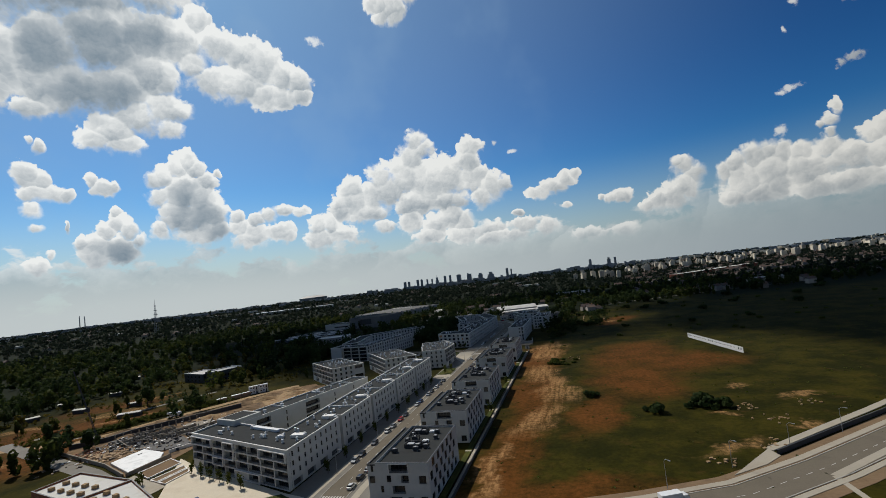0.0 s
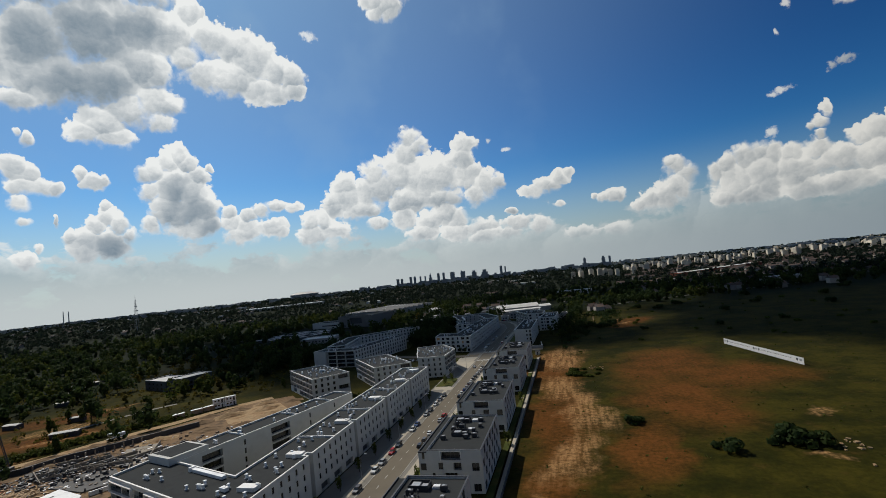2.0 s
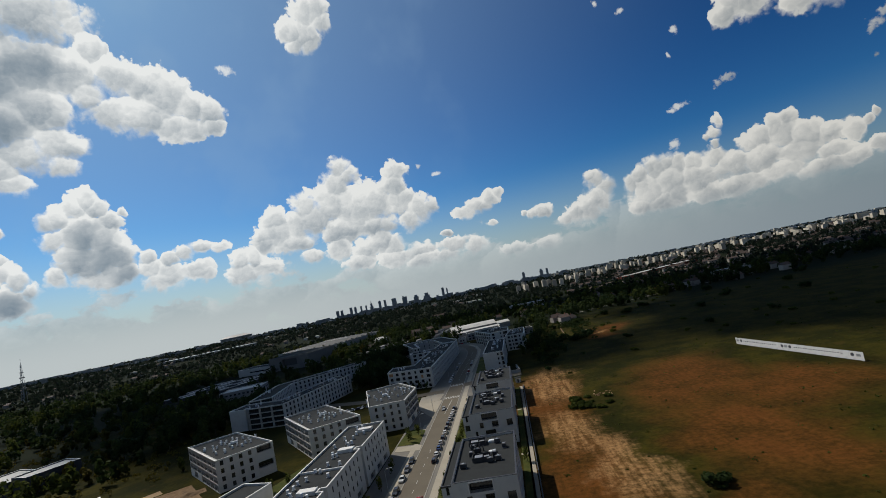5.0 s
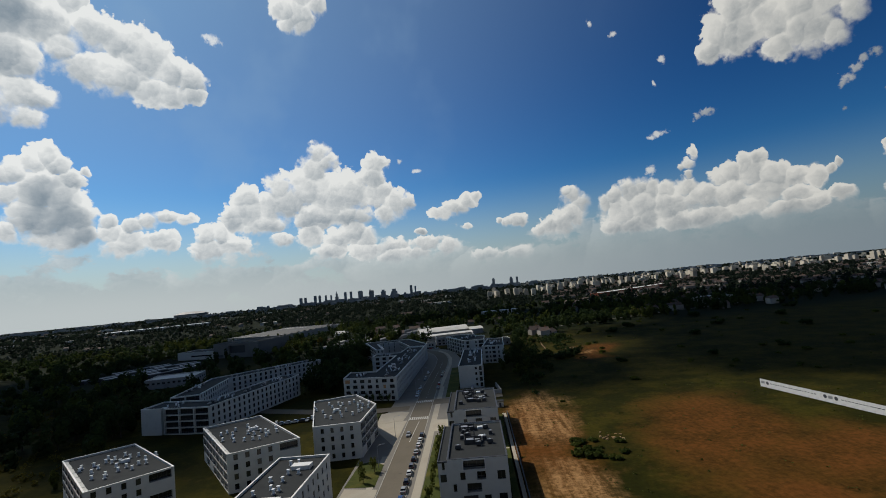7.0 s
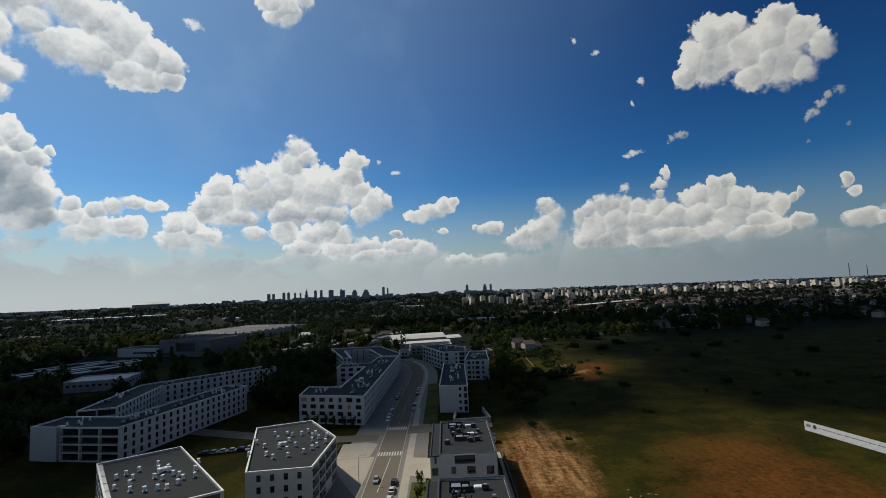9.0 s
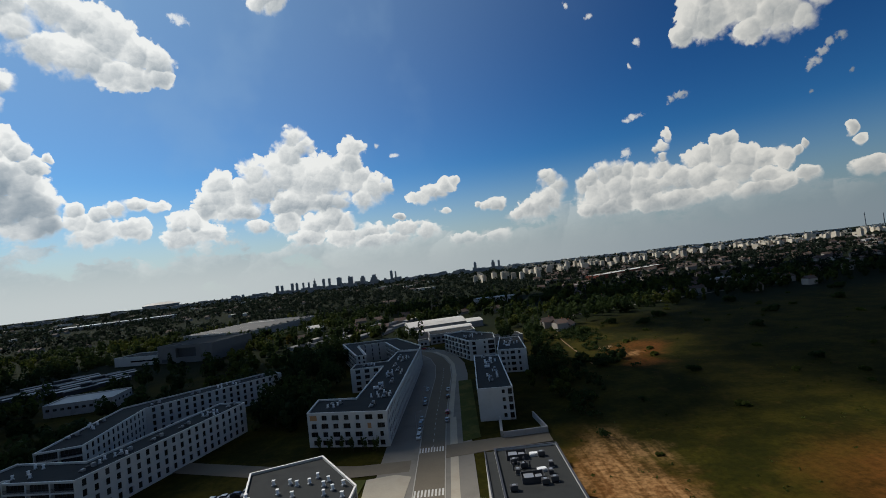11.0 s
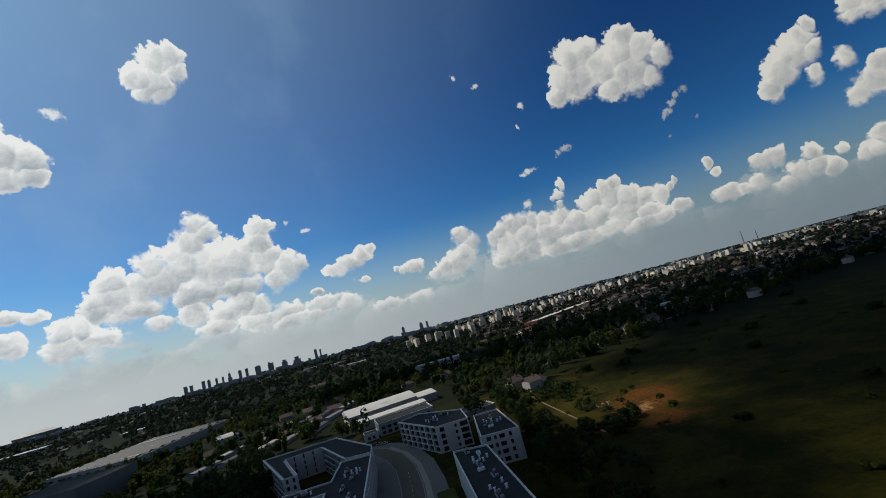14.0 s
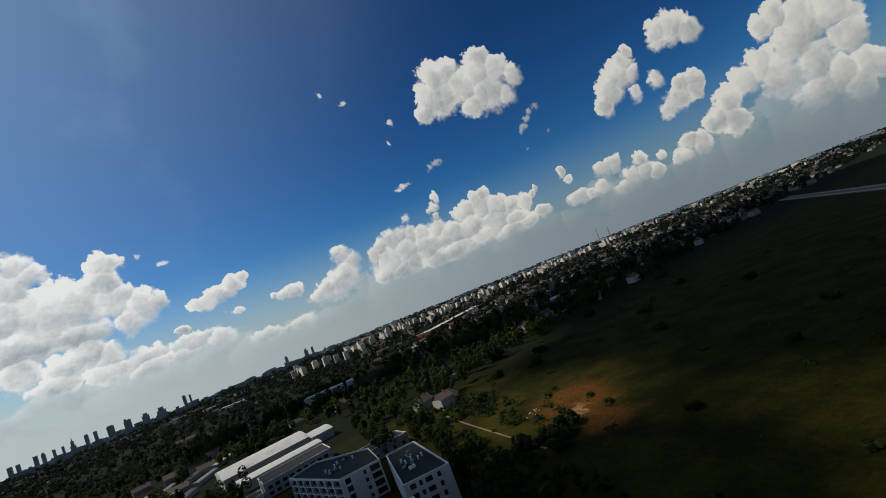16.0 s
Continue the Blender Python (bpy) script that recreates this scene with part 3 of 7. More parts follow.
_dry = _n.step(_n.noise(_p, 0.11, 5.0, 0.7), 0.54, 0.76)
_grass = _n.mix(_n.math("MULTIPLY", _dry, 0.40), _grass, (0.090, 0.048, 0.013, 1))
# (x, y, half width, half length, turn)
ORANGE_SOIL = [(-215, 222, 34, 16, 40), (-252, 262, 36, 16, 40), (-190, 170, 26, 40, 30), (-240, 200, 30, 30, 0), (112, 335, 24, 46, -20), (140, 305, 30, 26, 20), (106, 268, 22, 38, 0), (86, 212, 11, 26, -10), (54, 240, 14, 60, 0), (52, 160, 12, 45, 0), (50, 340, 16, 60, 0), (120, 530, 18, 26, -30), (112, 500, 10, 14, 0), (60, 135, 40, 10, 8)]
PALE_SOIL = [(-236, 282, 22, 4, 45), (-204, 228, 20, 4, 45), (-268, 210, 26, 5, 30), (-222, 250, 16, 8, 40), (-195, 200, 14, 9, 20), (-205, 150, 16, 7, 30), (-230, 240, 18, 6, 30), (52, 372, 12, 22, 0), (55, 290, 12, 26, 10), (66, 255, 9, 30, 8), (60, 205, 9, 22, -20), (47, 150, 5, 30, 0), (56, 392, 14, 16, 0), (56, 350, 12, 24, 0), (150, 240, 6, 4, 0), (165, 225, 9, 3, 20), (130, 200, 7, 3, 0), (128, 168, 12, 4, 30), (155, 190, 8, 3, 10), (112, 521, 5, 8, -30)]
_orange = _n.math("MULTIPLY", _n.step(_n.blobs(_q, ORANGE_SOIL, 0.25), 1.45, 0.4), _n.step(_n.math("ADD", _mid, _n.math("MULTIPLY", _fine, 0.6)), 0.5, 0.95, 0.35, 1.0))
_streak = _n.noise(_n.vec("MULTIPLY", _p, (1.0, 0.10, 1.0)), 0.42, 4.0, 0.65)
_pale = _n.math("MULTIPLY", _n.step(_n.blobs(_q, PALE_SOIL, 0.2), 1.35, 0.35), _n.step(_n.math("ADD", _n.math("MULTIPLY", _streak, 0.6), _n.math("MULTIPLY", _fine, 0.4)), 0.40, 0.62, 0.14, 0.85))
_c = _n.mix(_orange, _grass, _n.mix(_streak, (0.066, 0.026, 0.006, 1), (0.145, 0.054, 0.012, 1)))
_c = _n.mix(_pale, _c, (0.33, 0.185, 0.078, 1))
_c = _n.mix(1.0, _c, _n.step(_fine, 0.2, 0.8, 0.68, 1.32), "MULTIPLY")
_xyz = _n.add("ShaderNodeSeparateXYZ")
_n.put(_xyz.inputs[0], _p)
# shade between the trees, painted as a darker ground colour
_woods_shade = _n.math("MAXIMUM", _n.step(_n.math("ADD", _xyz.outputs[1], _n.math("MULTIPLY", _xyz.outputs[0], -0.12)), 605.0, 690.0), _n.step(_xyz.outputs[0], -240.0, -340.0))
_c = _n.mix(_woods_shade, _c, _n.mix(_mid, (0.005, 0.0085, 0.0035, 1), (0.013, 0.017, 0.006, 1)))
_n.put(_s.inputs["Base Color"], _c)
_s.inputs["Roughness"].default_value = 1.0
_s.inputs["Specular IOR Level"].default_value = 0.05
_b = _n.add("ShaderNodeBump")
_b.inputs["Strength"].default_value, _b.inputs["Distance"].default_value = 0.22, 0.25
_n.put(_b.inputs["Height"], _fine)
_n.put(_s.inputs["Normal"], _b.outputs[0])

# ---- building tools ----


class Geo:
    """Collects vertices and faces of one mesh."""

    def __init__(self):
        self.v, self.f = [], []

    def quad(self, *corners):
        k = len(self.v)
        self.v += [tuple(c) for c in corners]
        self.f.append(tuple(range(k, k + len(corners))))
        return self

    def box(self, x0, x1, y0, y1, z0, z1, m=None):
        k = len(self.v)
        corners = [(x, y, z) for z in (z0, z1) for x, y in ((x0, y0), (x1, y0), (x1, y1), (x0, y1))]
        self.v += [tuple(m @ Vector(c)) for c in corners] if m else corners
        self.f += [tuple(k + i for i in q) for q in ((3, 2, 1, 0), (4, 5, 6, 7), (0, 1, 5, 4), (1, 2, 6, 5), (2, 3, 7, 6), (3, 0, 4, 7))]
        return self

    def prism(self, poly, z0, z1):
        k, n = len(self.v), len(poly)
        self.v += [(x, y, z0) for x, y in poly] + [(x, y, z1) for x, y in poly]
        self.f += [tuple(k + n - 1 - i for i in range(n)), tuple(k + n + i for i in range(n))]
        self.f += [(k + i, k + (i + 1) % n, k + n + (i + 1) % n, k + n + i) for i in range(n)]
        return self

    def tube(self, a, b, r0, r1=None, sides=8):
        a, b = Vector(a), Vector(b)
        turn = (b - a).to_track_quat("Z", "Y").to_matrix()
        k = len(self.v)
        for p, r in ((a, r0), (b, r0 if r1 is None else r1)):
            self.v += [tuple(p + turn @ Vector((r * math.cos(2 * math.pi * i / sides), r * math.sin(2 * math.pi * i / sides), 0))) for i in range(sides)]
        self.f += [(k + i, k + (i + 1) % sides, k + sides + (i + 1) % sides, k + sides + i) for i in range(sides)]
        self.f += [tuple(k + sides - 1 - i for i in range(sides)), tuple(k + sides + i for i in range(sides))]
        return self

    def ribbon(self, line, left, right, z, thick=0.0):
        """A band along a line, from left to right of it."""
        rims = []
        for i, (x, y) in enumerate(line):
            a, b = Vector(line[max(i - 1, 0)]), Vector(line[min(i + 1, len(line) - 1)])
            t = (b - a).normalized()
            side = Vector((t.y, -t.x))
            rims.append((Vector((x, y)) + side * left, Vector((x, y)) + side * right))
        for (a, b), (c, d) in zip(rims, rims[1:]):
            self.quad((*a, z), (*b, z), (*d, z), (*c, z))
            if thick:
                self.quad((*a, z - thick), (*a, z), (*c, z), (*c, z - thick))
                self.quad((*b, z), (*b, z - thick), (*d, z - thick), (*d, z))
        return self

    def mesh(self, name, mat, smooth=False):
        data = bpy.data.meshes.new(name)
        data.from_pydata(self.v, [], self.f)
        if smooth:
            data.polygons.foreach_set("use_smooth", [True] * len(data.polygons))
        data.materials.append(mat)
        return data


def part(name, data, parent, label="", m=None):
    """One mesh as a part of a thing, or as a thing itself when there is no parent."""
    ob = new(name, data)
    ob.parent = parent
    if m is not None:
        ob.matrix_basis = m
    return tagged(ob, label)


def thing(name, label, category, x=0.0, y=0.0, z=0.0, turn=0.0, group="", kind=""):
    ob = new(name)
    ob.empty_display_size = 0.5
    ob.matrix_basis = pose(x, y, z, 0, 0, turn)
    return tagged(ob, label, category, group, kind)


def inset(poly, d):
    """The outline moved inwards by d; corners run anticlockwise."""
    out = []
    for i in range(len(poly)):
        a, b, c = Vector(poly[i - 1]), Vector(poly[i]), Vector(poly[(i + 1) % len(poly)])
        t, u = (b - a).normalized(), (c - b).normalized()
        n, m = Vector((-t.y, t.x)), Vector((-u.y, u.x))
        out.append(tuple(b + (n + m) * (d / max(0.25, 1 + n.dot(m)))))
    return out


SHARED = {}


def shared(key, make):
    if key not in SHARED:
        SHARED[key] = make()
    return SHARED[key]


def frame_mesh(w, h, bars):
    def make():
        g = Geo()
        for x in (-w / 2, w / 2 - 0.08):
            g.box(x, x + 0.08, -0.05, 0.05, 0, h)
        for z in (0, h - 0.08):
            g.box(-w / 2, w / 2, -0.05, 0.05, z, z + 0.08)
        for i in range(1, bars):
            x = -w / 2 + w * i / bars
            g.box(x - 0.04, x + 0.04, -0.05, 0.05, 0, h)
        return g.mesh("window_frame", FRAME_DARK)
    return shared(("frame", round(w, 2), round(h, 2), bars), make)


def pane_mesh(w, h):
    return shared(("pane", round(w, 2), round(h, 2)), lambda: Geo().box(-w / 2, w / 2, 0.0, 0.03, 0, h).mesh("pane", GLASS))


def rail_mesh(w):
    def make():
        g = Geo().box(-w / 2, w / 2, -0.04, 0.04, 1.0, 1.06)
        g.box(-w / 2, w / 2, -0.02, 0.02, 0.12, 0.16)
        for i in range(int(w / 0.3) + 1):
            x = -w / 2 + 0.02 + (w - 0.04) * i / max(1, int(w / 0.3))
            g.box(x - 0.015, x + 0.015, -0.015, 0.015, 0.0, 1.0)
        return g.mesh("railing", FRAME_DARK)
    return shared(("rail", round(w, 2)), make)


def building(name, label, poly, tall, sides, wall=None, roof=None, coping=None, group="", storey=3.1, rim=0.35, sunk=0.55, category="apartment building"):
    """A flat-roofed house on an anticlockwise outline. sides: for each edge a list of openings
    (from, to, sill, head, depth, kind), kind being window, loggia, gate or panel."""
    cx, cy = sum(p[0] for p in poly) / len(poly), sum(p[1] for p in poly) / len(poly)
    home = thing(name, label, category, cx, cy, 0, group=group)
    poly = [(x - cx, y - cy) for x, y in poly]
    wall, roof, coping = wall or RENDER_WHITE, roof or ROOF_FELT, coping or COPING_WHITE
    g = Geo()
    for e, (p, q) in enumerate(zip(poly, poly[1:] + poly[:1])):
        p, q = Vector(p), Vector(q)
        length = (q - p).length
        t = (q - p) / length
        n = Vector((t.y, -t.x))
        turn = math.degrees(math.atan2(t.y, t.x))
        hidden = n.y > 0.35 or (n.x < -0.45 and cx < -20 and n.y > -0.3)  # plain walls on the far sides
        holes = [] if hidden else [o for o in sides.get(e, []) if o[0] >= 0.05 and o[1] <= length - 0.05 and o[3] < tall - 0.1]
        us = sorted({0.0, length, *(o[0] for o in holes), *(o[1] for o in holes)})
        zs = sorted({0.0, tall, *(o[2] for o in holes), *(o[3] for o in holes)})

        def at(u, z, d=0.0):
            x = p + t * u - n * d
            return (x.x, x.y, z)

        for u0, u1 in zip(us, us[1:]):
            z_from = None
            for z0, z1 in zip(zs, zs[1:]):
                um, zm = (u0 + u1) / 2, (z0 + z1) / 2
                solid = not any(o[0] < um < o[1] and o[2] < zm < o[3] for o in holes)
                if solid and z_from is None:
                    z_from = z0
                if z_from is not None and (not solid or z1 == zs[-1]):
                    top = z1 if solid else z0
                    g.quad(at(u0, z_from), at(u1, z_from), at(u1, top), at(u0, top))
                    z_from = None
        for u0, u1, z0, z1, d, kind in holes:
            g.quad(at(u0, z0), at(u1, z0), at(u1, z0, d), at(u0, z0, d))
            g.quad(at(u0, z1, d), at(u1, z1, d), at(u1, z1), at(u0, z1))
            g.quad(at(u0, z0, d), at(u0, z1, d), at(u0, z1), at(u0, z0))
            g.quad(at(u1, z0), at(u1, z1), at(u1, z1, d), at(u1, z0, d))
            w, h, um = u1 - u0, z1 - z0, (u0 + u1) / 2
            here = pose(*at(um, z0, d - 0.06), 0, 0, turn)
            if kind == "panel":
                part("facade_panel", shared(("panel", round(w, 2), round(h, 2)), lambda: Geo().box(-w / 2, w / 2, 0, 0.06, 0, h).mesh("facade_panel", PANEL_OCHRE)), home, "ochre facade panel", here)
                continue
            if kind == "gate":
                part("garage_door", shared(("gate", round(w, 2), round(h, 2)), lambda: Geo().box(-w / 2, w / 2, 0, 0.06, 0, h).mesh("garage_door", PANEL_DARK)), home, "dark garage door", here)
                continue
            bars = max(1, round(w / 1.3))
            win = part("window" if kind == "window" else "balcony_door", frame_mesh(w, h, bars), home, "", here)
            part("pane", pane_mesh(w - 0.1, h - 0.1), win, "", pose(0, 0.0, 0.05))
            if kind == "loggia":
                part("railing", rail_mesh(w - 0.04), home, "", pose(*at(um, z0, 0.12), 0, 0, turn))
    part("wall", g.mesh("wall", wall), home)
    inner = inset(poly, rim)
    g = Geo()
    for (a, b), (c, d) in zip(zip(poly, inner), zip(poly[1:] + poly[:1], inner[1:] + inner[:1])):
        g.quad((*b, tall - sunk), (*b, tall), (*d, tall), (*d, tall - sunk))
    part("parapet", g.mesh("parapet", wall), home)
    g = Geo().quad(*[(x, y, tall - sunk) for x, y in inner])
    part("roof", g.mesh("roof", roof), home)
    out, inn = inset(poly, -0.06), inset(poly, rim + 0.05)
    g = Geo()
    for i in range(len(poly)):
        j = (i + 1) % len(poly)
        for za, zb in ((tall + 0.004, tall + 0.12),):
            g.quad((*out[i], zb), (*out[j], zb), (*inn[j], zb), (*inn[i], zb))
            g.quad((*out[i], za), (*out[j], za), (*out[j], zb), (*out[i], zb))
            g.quad((*inn[j], za), (*inn[i], za), (*inn[i], zb), (*inn[j], zb))
            g.quad((*out[j], za), (*out[i], za), (*inn[i], za), (*inn[j], za))
    part("coping", g.mesh("coping", coping), home)
    return home


def span(p, q):
    return (Vector(q) - Vector(p)).length


def rows(length, pitch, w, h, floors=4, storey=3.1, sill=0.95, start=None, first=0, depth=0.22, kind="window", stagger=0.0):
    """Openings in regular rows along a wall."""
    count = max(1, int((length - 1.0) / pitch))
    start = (length - (count - 1) * pitch) / 2 if start is None else start
    out = []
    for fl in range(first, floors):
        for i in range(count):
            u = start + i * pitch + (stagger if fl % 2 else 0.0)
            if 0.4 < u - w / 2 and u + w / 2 < length - 0.4:
                out.append((u - w / 2, u + w / 2, fl * storey + sill, fl * storey + sill + h, depth, kind))
    return out


def bays(length, count, floors=4, storey=3.1, gap=0.5, first=0, depth=1.5, skip=()):
    """A front of open galleries between white frames."""
    out = []
    for fl in range(first, floors):
        for i in range(count):
            if (i, fl) in skip:
                continue
            u0, u1 = length * i / count + gap / 2, length * (i + 1) / count - gap / 2
            out.append((max(u0, 0.3), min(u1, length - 0.3), fl * storey + 0.42, fl * storey + storey - 0.08, depth, "loggia"))
    return out

# ---- ground, roads, pavements ----
g = Geo()
g.quad((-4990, -4990, 0), (4990, -4990, 0), (4990, 4990, 0), (-4990, 4990, 0))
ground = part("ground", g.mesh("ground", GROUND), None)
tagged(ground, "rough green field with bare orange and pale soil", "ground", kind="structure")


def lay(name, geo, mat, label, category):
    return tagged(part(name, geo.mesh(name, mat), None), label, category, kind="structure")


STREET = [(4, 60), (2, 100), (0, 140), (0, 300), (-1, 380), (-1.5, 440), (-0.5, 480), (0.6, 515), (-0.4, 545), (-5, 572), (-13, 593), (-26, 609), (-48, 618), (-80, 622)]
STREET_LONG = [(60, -800), (20, -200), (9, 0)] + STREET
lay("pavement", Geo().ribbon(STREET_LONG, -17.0, 14.0, 0.16, 0.2), PAVING_GREY, "grey paved verge along the housing street", "pavement")
street = lay("road", Geo().ribbon(STREET_LONG, -4.6, 4.4, 0.19), ASPHALT, "grey asphalt housing street with white markings", "road")
lay("pavement", Geo().ribbon(STREET[1:6], 6.2, 8.8, 0.20), PAVING, "pale footway beside the housing street", "pavement")
lay("pavement", Geo().ribbon(STREET[5:11], 5.2, 7.6, 0.20), PAVING, "pale curved footway beside the street bend", "pavement")
lay("pavement", Geo().ribbon([(0, 95), (0, 330)], -9.0, -6.9, 0.20), PAVING, "pale footway in front of the long building", "pavement")
# parking lay-bys
lay("parking_lane", Geo().ribbon([(0, 140), (0, 300)], -6.8, -4.7, 0.185), PAVING_GREY, "grey parking lane beside the street", "parking lane")
lay("parking_lane", Geo().ribbon([(-1.5, 405), (-1.8, 450), (-0.5, 500)], -8.0, -4.7, 0.195), PAVING_GREY, "grey parking bays beside the street", "parking lane")
for x, side in ((-4.75, "left"), (4.42, "right")):
    lay("kerb", Geo().ribbon(STREET_LONG, x, x + 0.3, 0.27, 0.2), KERB, "pale concrete kerb along the street", "kerb")
# side street and the pale square beside it
SIDE = [(-8, 396), (-26, 396), (-60, 404), (-100, 418)]
lay("road", Geo().ribbon(SIDE, -4.2, 4.2, 0.22), ASPHALT, "grey asphalt side street", "road")
lay("pavement", Geo().prism([(-20, 372), (-8, 374), (-7, 388), (-12, 390.5), (-21, 389)], 0.0, 0.25), PAVING, "pale paved square at the street corner", "pavement")
lay("pavement", Geo().prism([(-16, 358), (-6.5, 340), (-6.2, 374), (-20, 372)], 0.0, 0.24), PAVING, "pale paved strip beside the street", "pavement")
lay("pavement", Geo().prism([(6.2, 356), (15.8, 352), (15.8, 370), (6.4, 372)], 0.0, 0.24), PAVING, "pale paved forecourt beside the street", "pavement")
lay("pavement", Geo().prism([(-16, 298), (-5, 296), (-5, 302), (-16, 304)], 0.0, 0.25), PAVING, "pale cross path between the houses", "pavement")
lay("road", Geo().prism([(3, 399), (22, 402), (40, 404), (40, 412), (20, 412), (3, 410)], 0.0, 0.22), ASPHALT, "grey asphalt yard entrance", "road")
# lawns
for label, poly, top in (("small green lawn between the street and the long building", [(-16.5, 305), (-6.5, 304), (-7, 322), (-12, 326), (-16, 324)], 0.24),
                         ("green courtyard lawn inside the angled building", [(-59, 172), (-34, 161), (-34, 290), (-38, 290), (-39.5, 246)], 0.14),
                         ("green lawn between the white buildings", [(-72, 262), (-36, 254), (-34, 306), (-55, 304), (-60, 284)], 0.14),
                         ("green lawn beside the street corner", [(-34, 384), (-22, 378), (-21, 389), (-34, 391)], 0.24),
                         ("dark green lawn between street and houses", [(9.5, 412), (16, 414), (16, 500), (9, 500)], 0.22),
                         ("green garden strip behind the houses", [(35.5, 128), (38.2, 128), (38.2, 372), (35.5, 372)], 0.12),
                         ("green planted strip beside parked cars", [(9, 180), (15.5, 180), (15.5, 350), (9, 350)], 0.22),
                         ("green lawn round the paved plaza", [(-30, 128), (-14, 124), (-12, 130), (-20, 134)], 0.22)):
    lay("lawn", Geo().prism(poly, 0.0, top), LAWN, label, "lawn")
# the pale plaza before the angled building
lay("pavement", Geo().prism([(-79, 158), (-93, 165), (-66, 128), (-52, 113), (-14, 121), (-10, 132), (-18.5, 134.5)], 0.0, 0.18), PAVING_BRIGHT, "pale paved plaza before the gallery front", "pavement")
# the low wall and path behind the row of houses, with spurs to each gap
g = Geo().box(37.6, 39.4, 120, 374, 0, 0.12)
for y in (169.5, 219.5, 275, 329.5):
    g.box(35.2, 37.58, y - 0.6, y + 0.6, 0, 0.13)
lay("pavement", g, PAVING, "pale narrow path behind the row houses", "pavement")
lay("boundary_wall", Geo().box(39.8, 40.1, 120, 374, 0, 1.1), PANEL_DARK, "dark low fence between houses and field", "fence")

# the main road beyond the field
MAIN = [(-30, 96), (20, 108), (60, 117), (96, 128), (120, 137.5), (144, 154), (168, 173), (189, 190), (242, 238), (330, 330)]
MAIN_LONG = [(-900, -140), (-300, 14), (-120, 64), (-62, 84)] + MAIN + [(600, 590), (900, 860)]
lay("pavement", Geo().ribbon(MAIN_LONG, -11.5, 11.5, 0.10, 0.1), EARTH_DARK, "dark verge along the main road", "road verge")
main = lay("road", Geo().ribbon(MAIN_LONG, -5.4, 5.4, 0.16), ASPHALT, "grey asphalt main road with lane marks", "road")
lay("kerb", Geo().ribbon(MAIN_LONG, -8.6, -6.4, 0.22, 0.12), PAVING, "pale footway along the main road", "pavement")
lay("kerb", Geo().ribbon(MAIN_LONG, 6.2, 8.0, 0.22, 0.12), PAVING, "pale footway along the main road", "pavement")
lay("kerb", Geo().ribbon(MAIN_LONG, -5.75, -5.42, 0.26, 0.2), KERB, "pale concrete kerb of the main road", "kerb")
lay("kerb", Geo().ribbon(MAIN_LONG, 5.42, 5.75, 0.26, 0.2), KERB, "pale concrete kerb of the main road", "kerb")
lay("pavement", Geo().prism([(119, 148.5), (130, 156), (135.5, 162), (134, 167.5)], 0.0, 0.24), PAVING, "pale triangular paved ramp beside the road", "pavement")
lay("pavement", Geo().ribbon([(134, 167), (156, 185), (177, 202), (210, 230)], -1.4, 1.4, 0.22, 0.2), PAVING, "pale footpath above the road cutting", "pavement")
lay("boundary_wall", Geo().ribbon([(135, 163), (158, 181.4), (180, 198.5), (212, 226)], -0.2, 0.2, 1.5, 1.5), PANEL_DARK, "dark noise fence beside the main road", "fence")
lay("pavement", Geo().ribbon([(143, 148), (144, 136), (146, 118)], -0.8, 0.8, 0.2, 0.1), PAVING, "pale path through grass", "pavement")
lay("pavement", Geo().ribbon([(143, 148), (166, 167), (200, 194)], -1.2, 1.2, 0.24, 0.1), PAVING, "pale path beside the main road", "pavement")
# lane marks
dash = Geo().box(-0.08, 0.08, -1.2, 1.2, 0, 0.012).mesh("lane_mark", PAINT_ROAD)
for i in range(26):
    y = 118 + i * 7.0
    part("lane_mark", dash, street, "", pose(-0.1, y, 0.194))
for i in range(22):
    y = 410 + i * 6.0
    if y < 540:
        part("lane_mark", dash, street, "", pose(-1.2 + max(0, y - 440) * 0.022 if y < 515 else 0.3, y, 0.194))
for i in range(24):
    u = i / 23 * 3.999 + 3
    k, w = int(u), u - int(u)
    a, b = Vector(MAIN[k]), Vector(MAIN[k + 1])
    part("lane_mark", dash, main, "", pose(*(a + (b - a) * w), 0.166, 0, 0, math.degrees(math.atan2(b.y - a.y, b.x - a.x)) - 90))
bar = Geo().box(-0.25, 0.25, -2.0, 2.0, 0, 0.012).mesh("crossing_bar", PAINT_ROAD)
for y0, x0 in ((376.5, -5.0), (407.5, -5.6), (131.0, -4.2)):
    for i in range(9):
        part("crossing_bar", bar, street, "", pose(x0 + i * 1.0, y0, 0.194))
part("stop_line", Geo().box(-0.1, 0.1, -14, 14, 0, 0.012).mesh("stop_line", PAINT_ROAD), street, "", pose(-0.6, 358, 0.194, 0, 0, -1.5))

# field tracks and far lanes
lay("track", Geo().ribbon([(88, 612), (86, 580), (85, 545), (84, 505)], -0.5, 0.5, 0.03), EARTH_DARK, "brown trodden track across the field", "track")
lay("road", Geo().ribbon([(120, 708), (143, 726), (213, 749), (295, 776), (420, 812)], -2.4, 2.4, 0.06), PAVING_GREY, "grey lane along the edge of the woods", "road")

